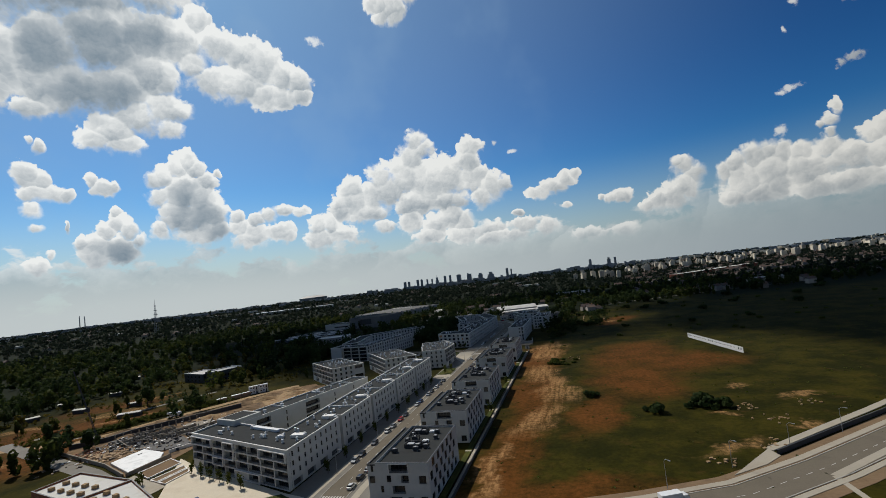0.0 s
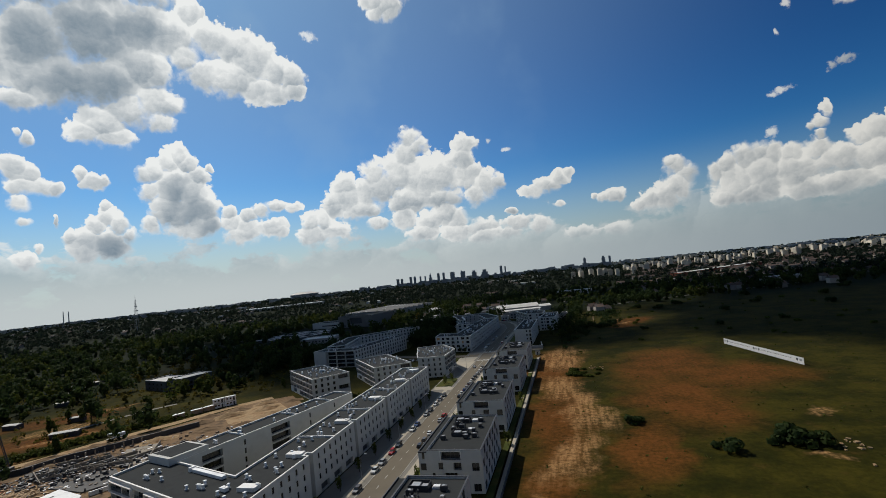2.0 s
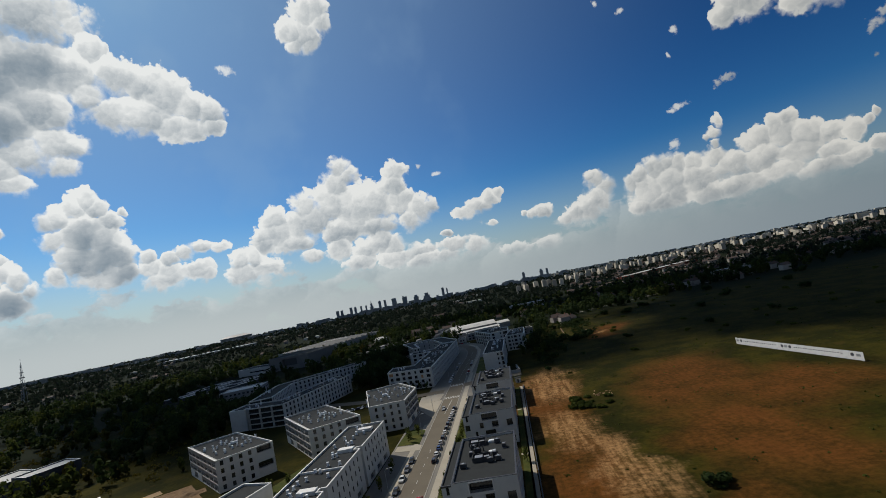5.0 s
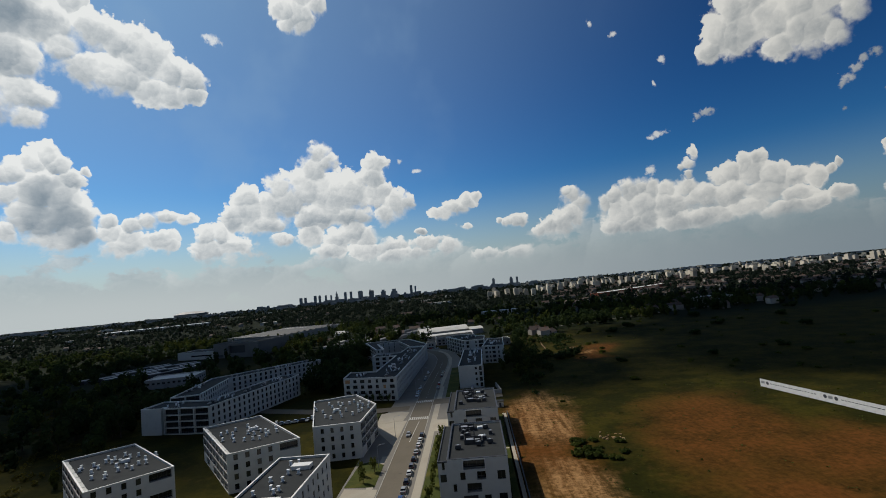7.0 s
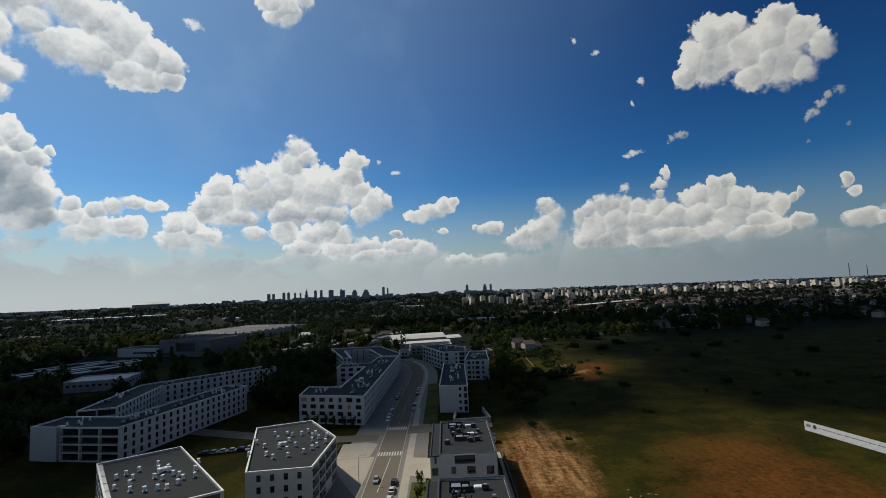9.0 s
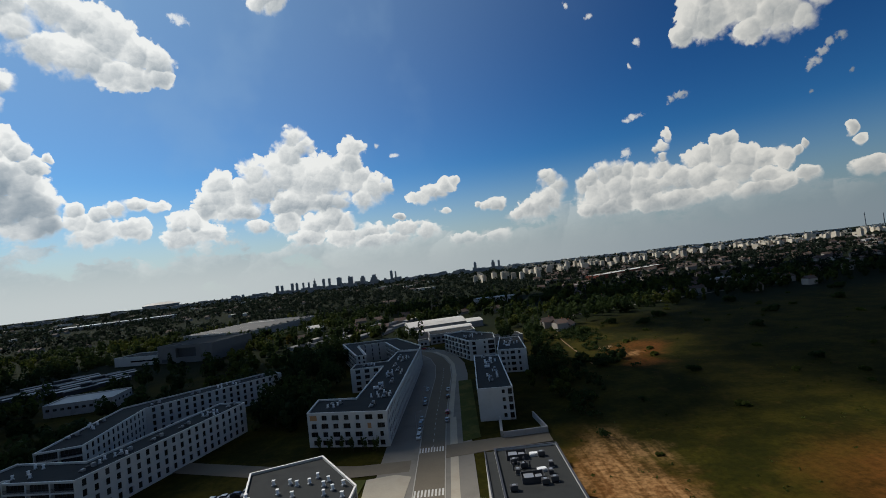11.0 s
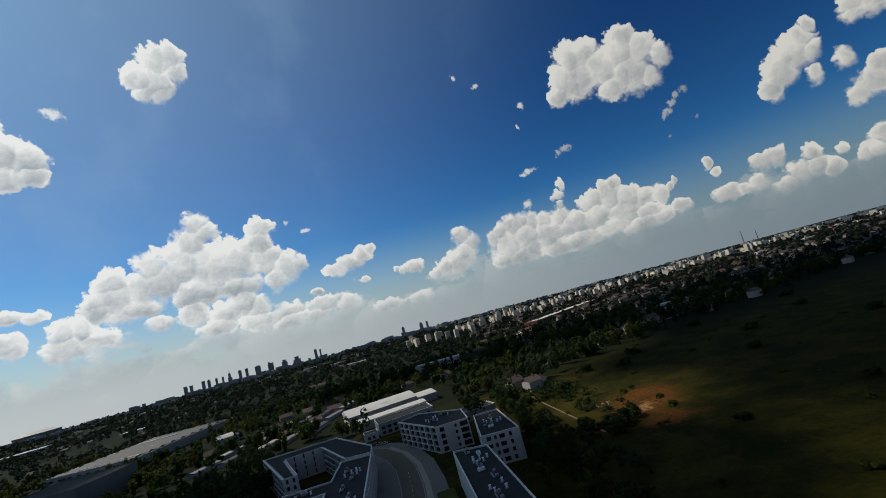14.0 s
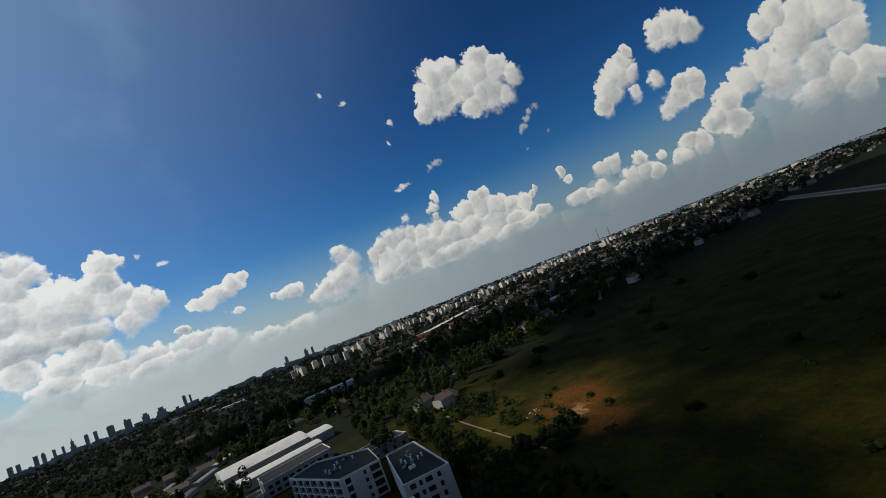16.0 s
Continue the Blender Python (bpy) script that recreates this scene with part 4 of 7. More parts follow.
# building site: dirt road, dug pit, slabs
lay("dirt_road", Geo().ribbon([(-270, 165), (-190, 187), (-178, 202), (-169, 222), (-158, 240), (-150, 252), (-136, 279), (-120, 297)], -3.2, 3.2, 0.05), SAND, "pale sandy site road", "dirt road")
lay("dug_ground", Geo().prism([(-184, 184), (-172, 172), (-126, 158), (-103, 147), (-97, 165), (-99, 186), (-88, 190), (-60, 250), (-70, 262), (-108, 300), (-128, 285), (-144, 250), (-165, 220), (-172, 200)], 0, 0.04), SITE_EARTH, "churned brown earth of the building site", "building site")
lay("sand_heap_ground", Geo().prism([(-127, 262), (-112, 248), (-92, 242), (-80, 252), (-84, 264), (-106, 284), (-118, 280)], 0, 0.07), SAND, "pale orange sand around a pit", "sand")
lay("sand_heap_ground", Geo().prism([(-160, 92), (-122, 98), (-120, 116), (-150, 126)], 0, 0.07), SAND, "bare orange sand beside the road", "sand")
lay("road", Geo().ribbon([(-240, 186), (-174, 165), (-126, 150), (-98, 138), (-90, 131)], -4.0, 4.0, 0.09), PAVING_GREY, "worn grey access road at the building site", "road")
lay("paved_strip", Geo().ribbon([(-230, 196), (-205, 190), (-192, 200)], -1.6, 1.6, 0.06), PAVING, "pale strip of paving in the allotments", "path")
lay("paved_strip", Geo().ribbon([(-218, 236), (-213, 244), (-206, 262), (-199, 278), (-188, 292)], -1.8, 1.8, 0.06), PAVING_GREY, "pale allotment lane", "path")

# ---- housing ----
W, H4 = 33.0, 12.5


def row_house(y):
    """A white cube of flats with a checkered side wall, galleries to the south and plant on the roof."""
    x0, x1 = 15.6, 35.0
    L = x1 - x0
    south = [(1.2, 1.9, 10.0, 12.0, 0.25, "window"), (7.0, 13.2, 9.6, 12.1, 1.8, "loggia"),
             (6.0, 7.4, 6.9, 8.9, 0.25, "window"), (10.6, 13.0, 6.7, 8.9, 1.2, "loggia"), (16.2, 18.4, 6.4, 8.8, 0.5, "window"),
             (0.5, 2.2, 6.7, 8.7, 0.4, "window"), (3.9, 4.8, 3.9, 5.9, 0.25, "window"), (7.6, 11.6, 3.5, 5.9, 1.5, "loggia"),
             (16.2, 18.4, 0.5, 2.8, 0.5, "window"), (6.4, 10.4, 0.2, 2.7, 1.4, "gate"), (12.2, 14.0, 0.6, 2.6, 0.3, "window")]
    east = []
    for fl in range(4):
        for i in range(6):
            u = 2.6 + i * 5.2 + (2.6 if fl % 2 else 0.0)
            if u + 1.5 < W - 0.5:
                east.append((u - 1.3, u + 1.3, fl * 3.1 + 0.3, fl * 3.1 + 2.9, 0.3, "window"))
    north = rows(L, 4.2, 1.3, 1.9)
    home = building("apartment_house", "white rendered four-storey house with checkered windows and flat roof", [(x0 + 2.6, y), (x1, y), (x1, y + W), (x0 + 2.6, y + W)],
                    H4, {0: [(a - 2.6, b - 2.6, c, d, e, k) for a, b, c, d, e, k in south if a > 2.9], 1: east, 2: north}, coping=COPING_DARK, group="row of white houses")
    # the lower western strip with its terrace
    low = H4 - 0.7
    g = Geo().box(-2.6, 0, 0, W, 0, low)
    cx, cy = (x0 + 2.6 + x1) / 2, y + W / 2
    part("side_wing", g.mesh("side_wing", RENDER_WHITE), home, "", pose(x0 + 2.6 - cx, y - cy, 0))
    part("terrace_floor", Geo().box(-2.55, -0.05, 0.05, W - 0.05, 0, 0.06).mesh("terrace_floor", ROOF_FELT), home, "", pose(x0 + 2.6 - cx, y - cy, low))
    part("terrace_edge", Geo().box(-2.7, -2.4, -0.06, W + 0.06, 0, 0.45).box(-2.4, 0, -0.06, 0.24, 0, 0.45).mesh("terrace_edge", COPING_DARK), home, "", pose(x0 + 2.6 - cx, y - cy, low))
    for (u0, u1, z0, z1, d, k) in [o for o in south if o[1] < 2.5]:
        win = part("window", frame_mesh(u1 - u0, z1 - z0, 1), home, "", pose(x0 + (u0 + u1) / 2 - cx, y - cy - 0.05, z0))
        part("pane", pane_mesh(u1 - u0 - 0.1, z1 - z0 - 0.1), win, "", pose(0, -0.02, 0.05))
    # white frame round the top gallery
    g = Geo()
    for x in (6.9, 13.1):
        g.box(x - 0.12, x + 0.12, -0.25, 0.0, 9.5, 12.2)
    g.box(6.78, 13.22, -0.25, 0.0, 12.1, 12.35)
    part("gallery_frame", g.mesh("gallery_frame", COPING_WHITE), home, "white gallery frame", pose(x0 - cx, y - cy - 0.005, 0))
    return home


for y in (128, 178, 228.5, 288, 338):
    row_house(y)

# the long angled building round a courtyard
JOINTS = [(172, 174.2), (203, 205.2), (234, 236.2), (266, 268.2)]
outline = [(-78, 157), (-18, 136)]
for a, b in JOINTS:
    outline += [(-17.7, a), (-19.6, a), (-19.6, b), (-17.7, b)]
outline += [(-17.5, 297), (-33, 297), (-33, 158), (-63, 168), (-40, 247), (-51, 250), (-76, 169)]
sides = {0: bays(span(outline[0], outline[1]), 8, skip={(0, 0), (3, 2), (4, 0)})}
sides[0] += [(span(outline[0], outline[1]) * 3 / 8 + 0.3, span(outline[0], outline[1]) * 4 / 8 - 0.3, 6.4, 9.2, 2.2, "loggia")]
for e in range(1, len(outline) - 1):
    p, q = outline[e], outline[e + 1]
    L = span(p, q)
    if p[0] > -20 and q[0] > -20 and L > 20:
        sides[e] = rows(L, 3.7, 1.0, 1.75, storey=3.2, first=1, sill=1.0) + rows(L, 8.5, 5.2, 2.3, floors=1, sill=0.2, depth=1.0, kind="gate")
n_inner = outline.index((-33, 158))
sides[n_inner - 2] = rows(15.5, 5.0, 1.2, 1.8)
sides[n_inner - 1] = rows(139, 6.5, 1.6, 2.0)
L = span((-63, 168), (-40, 247))
sides[n_inner + 1] = [o for fl in range(4) for o in ((8.0, 15.5, fl * 3.1 + 0.45, fl * 3.1 + 2.9, 1.5, "loggia"), (36.0, 45.0, fl * 3.1 + 0.45, fl * 3.1 + 2.9, 1.5, "loggia"),
                                                    (24.0, 24.8, fl * 3.1 + 0.8, fl * 3.1 + 2.8, 0.25, "window"), (55.5, 56.3, fl * 3.1 + 0.8, fl * 3.1 + 2.8, 0.25, "window"), (70.0, 70.8, fl * 3.1 + 0.8, fl * 3.1 + 2.8, 0.25, "window"))]
sides[n_inner + 3] = rows(span((-51, 250), (-76, 169)), 6.0, 1.4, 1.9)
u_house = building("apartment_building", "long white apartment building with galleries round a courtyard", outline, 13.6, sides, storey=3.2)
# proud white frames on the gallery front
front = Vector(outline[1]) - Vector(outline[0])
front_turn = math.degrees(math.atan2(front.y, front.x))
cx, cy = sum(p[0] for p in outline) / len(outline), sum(p[1] for p in outline) / len(outline)
for k, (u0, u1, z0, z1) in enumerate(((0.3, 15.6, 9.4, 12.6), (16.0, 23.6, 3.2, 6.3), (31.5, 47.2, 0.1, 3.3), (47.4, 63.2, 9.4, 12.6), (23.8, 31.2, 6.2, 12.6))):
    g = Geo().box(u0, u1, -0.7, -0.006, z0, z0 + 0.3).box(u0, u1, -0.7, -0.006, z1 - 0.3, z1).box(u0, u0 + 0.35, -0.7, -0.006, z0 + 0.3, z1 - 0.3).box(u1 - 0.35, u1, -0.7, -0.006, z0 + 0.3, z1 - 0.3)
    part("gallery_frame", g.mesh("gallery_frame", COPING_WHITE), u_house, "proud white gallery frame", pose(outline[0][0] - cx, outline[0][1] - cy, 0, 0, 0, front_turn))
# raised white box at the start of the courtyard wing
g = Geo().prism([(-76, 169), (-64, 165.5), (-60, 178), (-72, 181.5)], 13.05, 15.4)
part("roof_storey", g.mesh("roof_storey", RENDER_WHITE), u_house, "raised white roof storey", pose(-cx, -cy, 0))
g = Geo().prism([(-75, 170), (-64.6, 167), (-61.4, 177.4), (-71.8, 180.4)], 15.404, 15.44)
part("roof", g.mesh("roof", ROOF_FELT), u_house, "", pose(-cx, -cy, 0))
# pale stair heads at each joint, low dividing parapets across the roof
for a, b in JOINTS + [(150, 152), (288, 290)]:
    part("stair_head", Geo().box(-3.2, 2.2, -1.4, 1.4, 0, 1.1).mesh("stair_head", COPING_WHITE), u_house, "pale stair head", pose(-22.5 - cx, (a + b) / 2 - cy, 13.06))
for y in (189, 220, 251):
    part("fire_wall", Geo().box(-32.6, -18.1, -0.2, 0.2, 0, 0.62).mesh("fire_wall", COPING_WHITE), u_house, "low white dividing parapet", pose(-cx, y - cy, 13.06))
for u in (0.3, 0.6, 0.85):
    a, b = Vector((-63, 168)).lerp(Vector((-40, 247)), u), Vector((-74.6, 173)).lerp(Vector((-51, 250)), u)
    m = (a + b) / 2
    part("fire_wall", Geo().box(-5.0, 5.0, -0.2, 0.2, 0, 0.62).mesh("fire_wall", COPING_WHITE), u_house, "", pose(m.x - cx, m.y - cy, 13.06, 0, 0, -17))


part("duct_run", Geo().box(-8.6, 8.6, -0.7, 0.7, 0.1, 1.0).box(-8.9, -8.0, -0.9, 0.9, 0, 1.3).mesh("duct_run", METAL_WHITE), u_house, "long white duct along the roof edge", pose(-44 - cx, 159.6 - cy, 13.06, 0, 0, -18.4))


def villa(label, poly, gallery, plain, group="white corner buildings", tall=12.6):
    """A white block with a gallery of slanted white fins on one side."""
    sides = {}
    for e in range(len(poly)):
        L = span(poly[e], poly[(e + 1) % len(poly)])
        if e == gallery:
            sides[e] = bays(L, max(3, round(L / 6.5)), skip={(0, 0), (2, 0)})
        elif e in plain:
            sides[e] = rows(L, 3.6, 1.15, 1.75)
        else:
            sides[e] = rows(L, 3.6, 1.3, 1.8)
            if L > 14:
                sides[e] = [o for o in sides[e] if o[1] < L - 7.5] + [(L - 6.8, L - 0.8, fl * 3.1 + 0.5, fl * 3.1 + 2.9, 1.4, "loggia") for fl in (1, 3)]
    return building("apartment_building", label, poly, tall, sides, group=group)


villa("white four-storey block with a fin gallery", [(-118, 314), (-84, 284), (-68, 300), (-102, 328)], 0, (2, 3))
villa("white four-storey block with fins beside a lawn", [(-84, 342), (-55, 307), (-35, 319), (-66, 355)], 0, (2, 3))
villa("white five-sided corner block with roof vents", [(-34, 329), (-16.5, 331), (-16, 357), (-30, 378), (-48, 371)], 1, (0, 3), tall=13.0)

# the grey-white pair further back
G1 = [(-143, 386), (-131, 384), (-131.2, 386), (-129.4, 385.8), (-129.6, 383.8), (-104, 380), (-86, 452), (-99, 455), (-113, 396), (-141, 401)]
building("apartment_building", "long white block with regular window pairs", G1, 12.9,
         {0: [], 4: bays(span(G1[4], G1[5]), 3, depth=1.3), 5: rows(span(G1[5], G1[6]), 3.6, 1.35, 2.0), 6: rows(13, 4, 1.2, 1.8), 7: rows(78, 5, 1.2, 1.8), 9: rows(18, 4, 1.2, 1.8)}, group="white blocks by the woods")
G2 = [(-144, 410), (-129, 414), (-138, 462), (-92, 512), (-101, 521), (-153, 468)]
building("apartment_building", "long bent white block beside dark trees", G2, 12.9,
         {0: bays(span(G2[0], G2[1]), 2, depth=1.2), 1: rows(span(G2[1], G2[2]), 3.6, 1.35, 2.0), 2: rows(span(G2[2], G2[3]), 3.6, 1.35, 2.0), 3: rows(12, 4, 1.2, 1.8), 5: rows(58, 5, 1.2, 1.8)}, group="white blocks by the woods")
# the block on the street corner, with ochre panels
C1 = [(-49, 423), (-17, 415), (-14, 538), (-28, 540), (-30, 513), (-49, 513), (-49, 499), (-31, 499), (-33, 438), (-50, 442)]
L = span(C1[0], C1[1])
south = []
for fl in range(4):
    for i in range(7):
        u, w = 2.6 + i * 4.6, (1.5, 3.0, 2.2, 3.0, 2.2, 3.0, 2.0)[(i + fl) % 7]
        if u + w / 2 < L - 0.6:
            kind = "panel" if (i, fl) in ((0, 3), (5, 2)) else "window"
            south.append((u - w / 2, u + w / 2, fl * 3.1 + 0.7, fl * 3.1 + 2.6, 0.06 if kind == "panel" else 0.45, kind))
building("apartment_building", "white corner block with wide windows and ochre panels", C1, 12.9,
         {0: south, 1: rows(span(C1[1], C1[2]), 3.5, 1.7, 1.9, depth=0.35), 2: rows(14, 4, 1.3, 1.8), 4: rows(19, 4.5, 1.3, 1.8), 6: rows(18, 5.0, 2.6, 1.9), 7: rows(61, 5, 1.3, 1.8), 9: rows(19, 5, 1.3, 1.8)})
C2 = [(-55, 542), (-48, 542), (-62, 586), (-43, 589), (-27, 545), (-14, 542), (-14, 556), (-36, 604), (-78, 603)]
building("apartment_building", "white block with two slanted gallery wings", C2, 12.7,
         {0: rows(7, 3, 1.2, 1.8), 1: bays(span(C2[1], C2[2]), 6), 2: rows(19, 5, 0.7, 2.2), 4: rows(14, 4, 1.4, 1.8), 3: bays(span(C2[3], C2[4]), 6), 5: rows(14, 4, 1.2, 1.8), 6: rows(50, 4, 1.2, 1.8), 8: bays(span(C2[8], C2[0]), 8)})
# east of the bend
D1 = [(17, 431), (31, 429.5), (32, 495), (19, 500)]
dsouth = [(9.6, 10.8, fl * 3.1 + 1.1, fl * 3.1 + 2.6, 0.25, "window") for fl in range(4)] + [(12.0, 13.6, fl * 3.1 + 0.5, fl * 3.1 + 2.9, 1.0, "loggia") for fl in range(4)]
building("apartment_building", "white narrow block with a dark flat roof", D1, 12.8, {0: dsouth, 1: rows(65, 4.6, 1.5, 2.0), 2: rows(13, 4, 1.2, 1.8), 3: rows(68, 4.2, 1.4, 1.9)})
E1 = [(32.5, 508), (48.5, 505), (50.5, 549), (38, 550)]
building("apartment_building", "white end block with paired windows", E1, 12.8, {0: [(u, u + w, fl * 3.1 + 0.9, fl * 3.1 + 2.6, 0.3, "window") for fl in range(4) for u, w in ((2.0, 2.0), (5.2, 1.1), (7.4, 2.4), (11.6, 1.2))], 1: rows(44, 7, 1.4, 1.8), 2: rows(12, 4, 1.2, 1.8), 3: rows(42, 5, 1.2, 1.8)})
N1 = [(18, 550), (35, 549), (36, 575), (14, 599), (1, 592)]
building("apartment_building", "white block with a tall framed gallery front", N1, 13.0, {0: [(2.0, 4.2, fl * 3.1 + 0.6, fl * 3.1 + 2.7, 0.4, "window") for fl in range(4)] + [(9.5, 10.7, fl * 3.1 + 1.0, fl * 3.1 + 2.6, 0.25, "window") for fl in range(4)] + [(12.4, 16.4, fl * 3.1 + 0.5, fl * 3.1 + 2.9, 1.3, "loggia") for fl in range(4)],
         1: rows(26, 4, 1.4, 1.8), 4: bays(span(N1[4], N1[0]), 7, gap=1.0, depth=1.2)})
building("low_building", "low grey service building with a flat roof", [(34, 597), (60, 598), (58, 612), (33, 611)], 6.0, {0: rows(26, 5, 1.6, 1.8, floors=1)}, wall=RENDER_GREY, category="building")
building("low_building", "grey flat-roofed building beside the white hall", [(-12, 632), (26, 640), (24, 662), (-15, 655)], 8.0, {0: rows(38, 4, 2.4, 1.8, floors=2), 3: rows(22, 4, 2.0, 1.8, floors=2)}, wall=RENDER_GREY, category="building")
building("low_building", "low white parking pavilion by the bend", [(-22, 628), (-13, 630), (-14, 641), (-23, 639)], 4.5, {0: rows(9, 3, 1.8, 1.8, floors=1)}, category="building")
# garage ramp court beside the narrow block
g = Geo()
for poly in ([(23, 412), (24, 412), (25, 428), (24, 428)], [(24, 411), (40, 412), (40, 412.6), (24, 411.6)], [(39.4, 412.6), (40, 412.6), (38, 430), (37.4, 430)]):
    g.prism(poly, 0, 2.2)
lay("garden_wall", g, RENDER_GREY, "grey low walls round a courtyard", "wall")


def vault(name, label, x, y, turn, length, width, eaves, rise, wall, roof, category="hall", ridge_bands=0):
    """A hall with a low curved roof."""
    hall = thing(name, label, category, x, y, 0, turn)
    part("wall", Geo().box(-length / 2, length / 2, -width / 2, width / 2, 0, eaves).mesh("wall", wall), hall)
    g, n = Geo(), 10
    rim = [(width * (i / n - 0.5) * 1.04, eaves + 0.01 + rise * math.sin(math.pi * i / n)) for i in range(n + 1)]
    for (a, za), (b, zb) in zip(rim, rim[1:]):
        g.quad((-length / 2 - 0.4, a, za), (length / 2 + 0.4, a, za), (length / 2 + 0.4, b, zb), (-length / 2 - 0.4, b, zb))
    for s in (-1, 1):
        x_end = s * (length / 2 + 0.4)
        g.quad(*[(x_end, a, z) for a, z in (rim if s < 0 else rim[::-1])])
    part("roof", g.mesh("roof", roof, True), hall)
    for i in range(ridge_bands):
        u = -length / 2 + length * (i + 0.5) / ridge_bands
        part("roof_rib", Geo().box(u - 0.15, u + 0.15, -0.8, 0.8, eaves + rise, eaves + rise + 0.25).mesh("roof_rib", METAL_GREY), hall)
    return hall


vault("sports_hall", "large hall with a bright curved white roof", -12, 727, 12, 58, 36, 7.0, 3.5, RENDER_GREY, ROOF_SILVER, ridge_bands=5)
vault("sports_hall", "low annex hall with a bright white roof band", -2, 684, 12, 52, 16, 6.0, 1.2, RENDER_GREY, ROOF_SILVER)
vault("sports_hall", "small hall wing with a curved white roof", 27, 724, 12, 16, 24, 6.0, 2.0, RENDER_GREY, ROOF_SILVER)
building("workshop", "pale grey workshop with a light flat roof", [(-240, 520), (-202, 526), (-208, 552), (-246, 545)], 7.4, {0: rows(37, 4, 2.2, 1.4, floors=1, sill=3.6), 1: rows(33, 5, 2.2, 1.4, floors=1, sill=3.6)}, wall=RENDER_GREY, roof=ROOF_SILVER, category="workshop")
building("warehouse", "dark industrial hall beside trees", [(-287, 702), (-224, 686), (-210, 742), (-272, 760)], 17.0, {0: [(22.0, 46.0, 5.0, 14.0, 3.0, "gate"), (4.0, 14.0, 1.0, 4.0, 0.3, "gate")]}, wall=PANEL_MID, roof=ROOF_FELT, coping=COPING_DARK, category="warehouse")
building("warehouse", "low white industrial wing with a window band", [(-340, 714), (-288, 702.5), (-281, 730), (-333, 742)], 9.0, {0: [(20.0, 50.0, 3.6, 5.2, 0.3, "window")]}, category="warehouse")
big = building("warehouse", "wide flat grey warehouse with bright skylight bands", [(-372, 890), (-262, 850), (-215, 1010), (-330, 1045)], 9.0, {0: rows(110, 12, 6.0, 2.0, floors=1, sill=4)}, wall=RENDER_GREY, roof=ROOF_FELT, category="warehouse")
for x, y, l in ((-8, -70, 70), (2, -20, 34), (-12, 50, 60)):
    part("skylight", Geo().box(-l / 2, l / 2, -2.5, 2.5, 8.5, 9.6).mesh("skylight", ROOF_SILVER), big, "bright skylight band", pose(x, y, 0, 0, 0, -16))
for i in range(9):
    part("roof_ridge", shared("roof_ridge", lambda: Geo().quad((-52, -4.5, 8.5), (52, -4.5, 8.5), (52, 0, 10.0), (-52, 0, 10.0)).quad((52, 4.5, 8.5), (-52, 4.5, 8.5), (-52, 0, 10.0), (52, 0, 10.0)).quad((-52, 4.5, 8.5), (-52, -4.5, 8.5), (-52, 0, 10.0)).quad((52, -4.5, 8.5), (52, 4.5, 8.5), (52, 0, 10.0)).mesh("roof_ridge", ROOF_SLATE)), big, "", pose(-18 + i * 4.6 - 4, -66 + i * 16.0, 0, 0, 0, -19))
building("workshop", "low dark workshop with a pale stepped roof", [(-263, 337), (-234, 328), (-228, 344), (-257, 354)], 7.6, {0: rows(30, 6, 2.6, 1.8, floors=2), 1: rows(17, 3, 3.0, 2.0, floors=2)}, wall=PANEL_DARK, roof=ROOF_SILVER, category="workshop")
building("workshop", "taller dark workshop wing with a pale roof", [(-233.6, 330), (-219, 325.5), (-210, 348), (-226, 354)], 9.2, {0: rows(15, 3, 2.6, 1.8, floors=2), 1: rows(24, 4, 3.0, 2.0, floors=2)}, wall=PANEL_DARK, roof=ROOF_SILVER, category="workshop")
for x, y, l, w, t in ((-205, 235, 13, 5, 30), (-360, 362, 22, 6, 60), (-345, 349, 14, 5, 55), (-355, 386, 16, 5, 20), (-296, 300, 10, 6, 25), (-312, 270, 8, 5, 40), (-268, 250, 9, 5, 10), (-330, 330, 9, 6, 70), (-232, 262, 7, 4.5, 35), (-290, 232, 9, 5, 60)):
    vault("garden_shed", "small pale shed roof among garden trees", x, y, t, l, w, 2.6, 0.5, PANEL_DARK, ROOF_LIGHT, "shed")
for i in range(22):
    x, y = -352 + (i % 8) * 10.5 + (i // 8) * 9, 590 + (i // 8) * 28 + (i % 3) * 5
    vault("market_stall_roof", "low pale market roof among trees", x, y, 52 + (i % 4) * 2, 17 + (i * 7) % 9, 5.5, 3.0, 0.5, PANEL_DARK, (ROOF_SILVER, PANEL_MID, RENDER_GREY)[i % 3], "market roof")
# long low garages and stores behind the curved halls
for i in range(15):
    x, y = -146 + (i % 5) * 20 + (i // 5) * 9, 702 + (i // 5) * 46 + (i % 5) * 9
    vault("garage_row", "long low grey garage roof among trees", x, y, 66 + (i * 11) % 9, 26 + (i * 7) % 12, 7.5, 3.0, 0.7, RENDER_GREY, (PANEL_MID, ROOF_SLATE, RENDER_GREY)[i % 3], "garage")
vault("storage_hall", "small hall with a bright white gable roof", -168, 830, 20, 20, 16, 6.0, 3.0, RENDER_GREY, ROOF_SILVER, "hall")
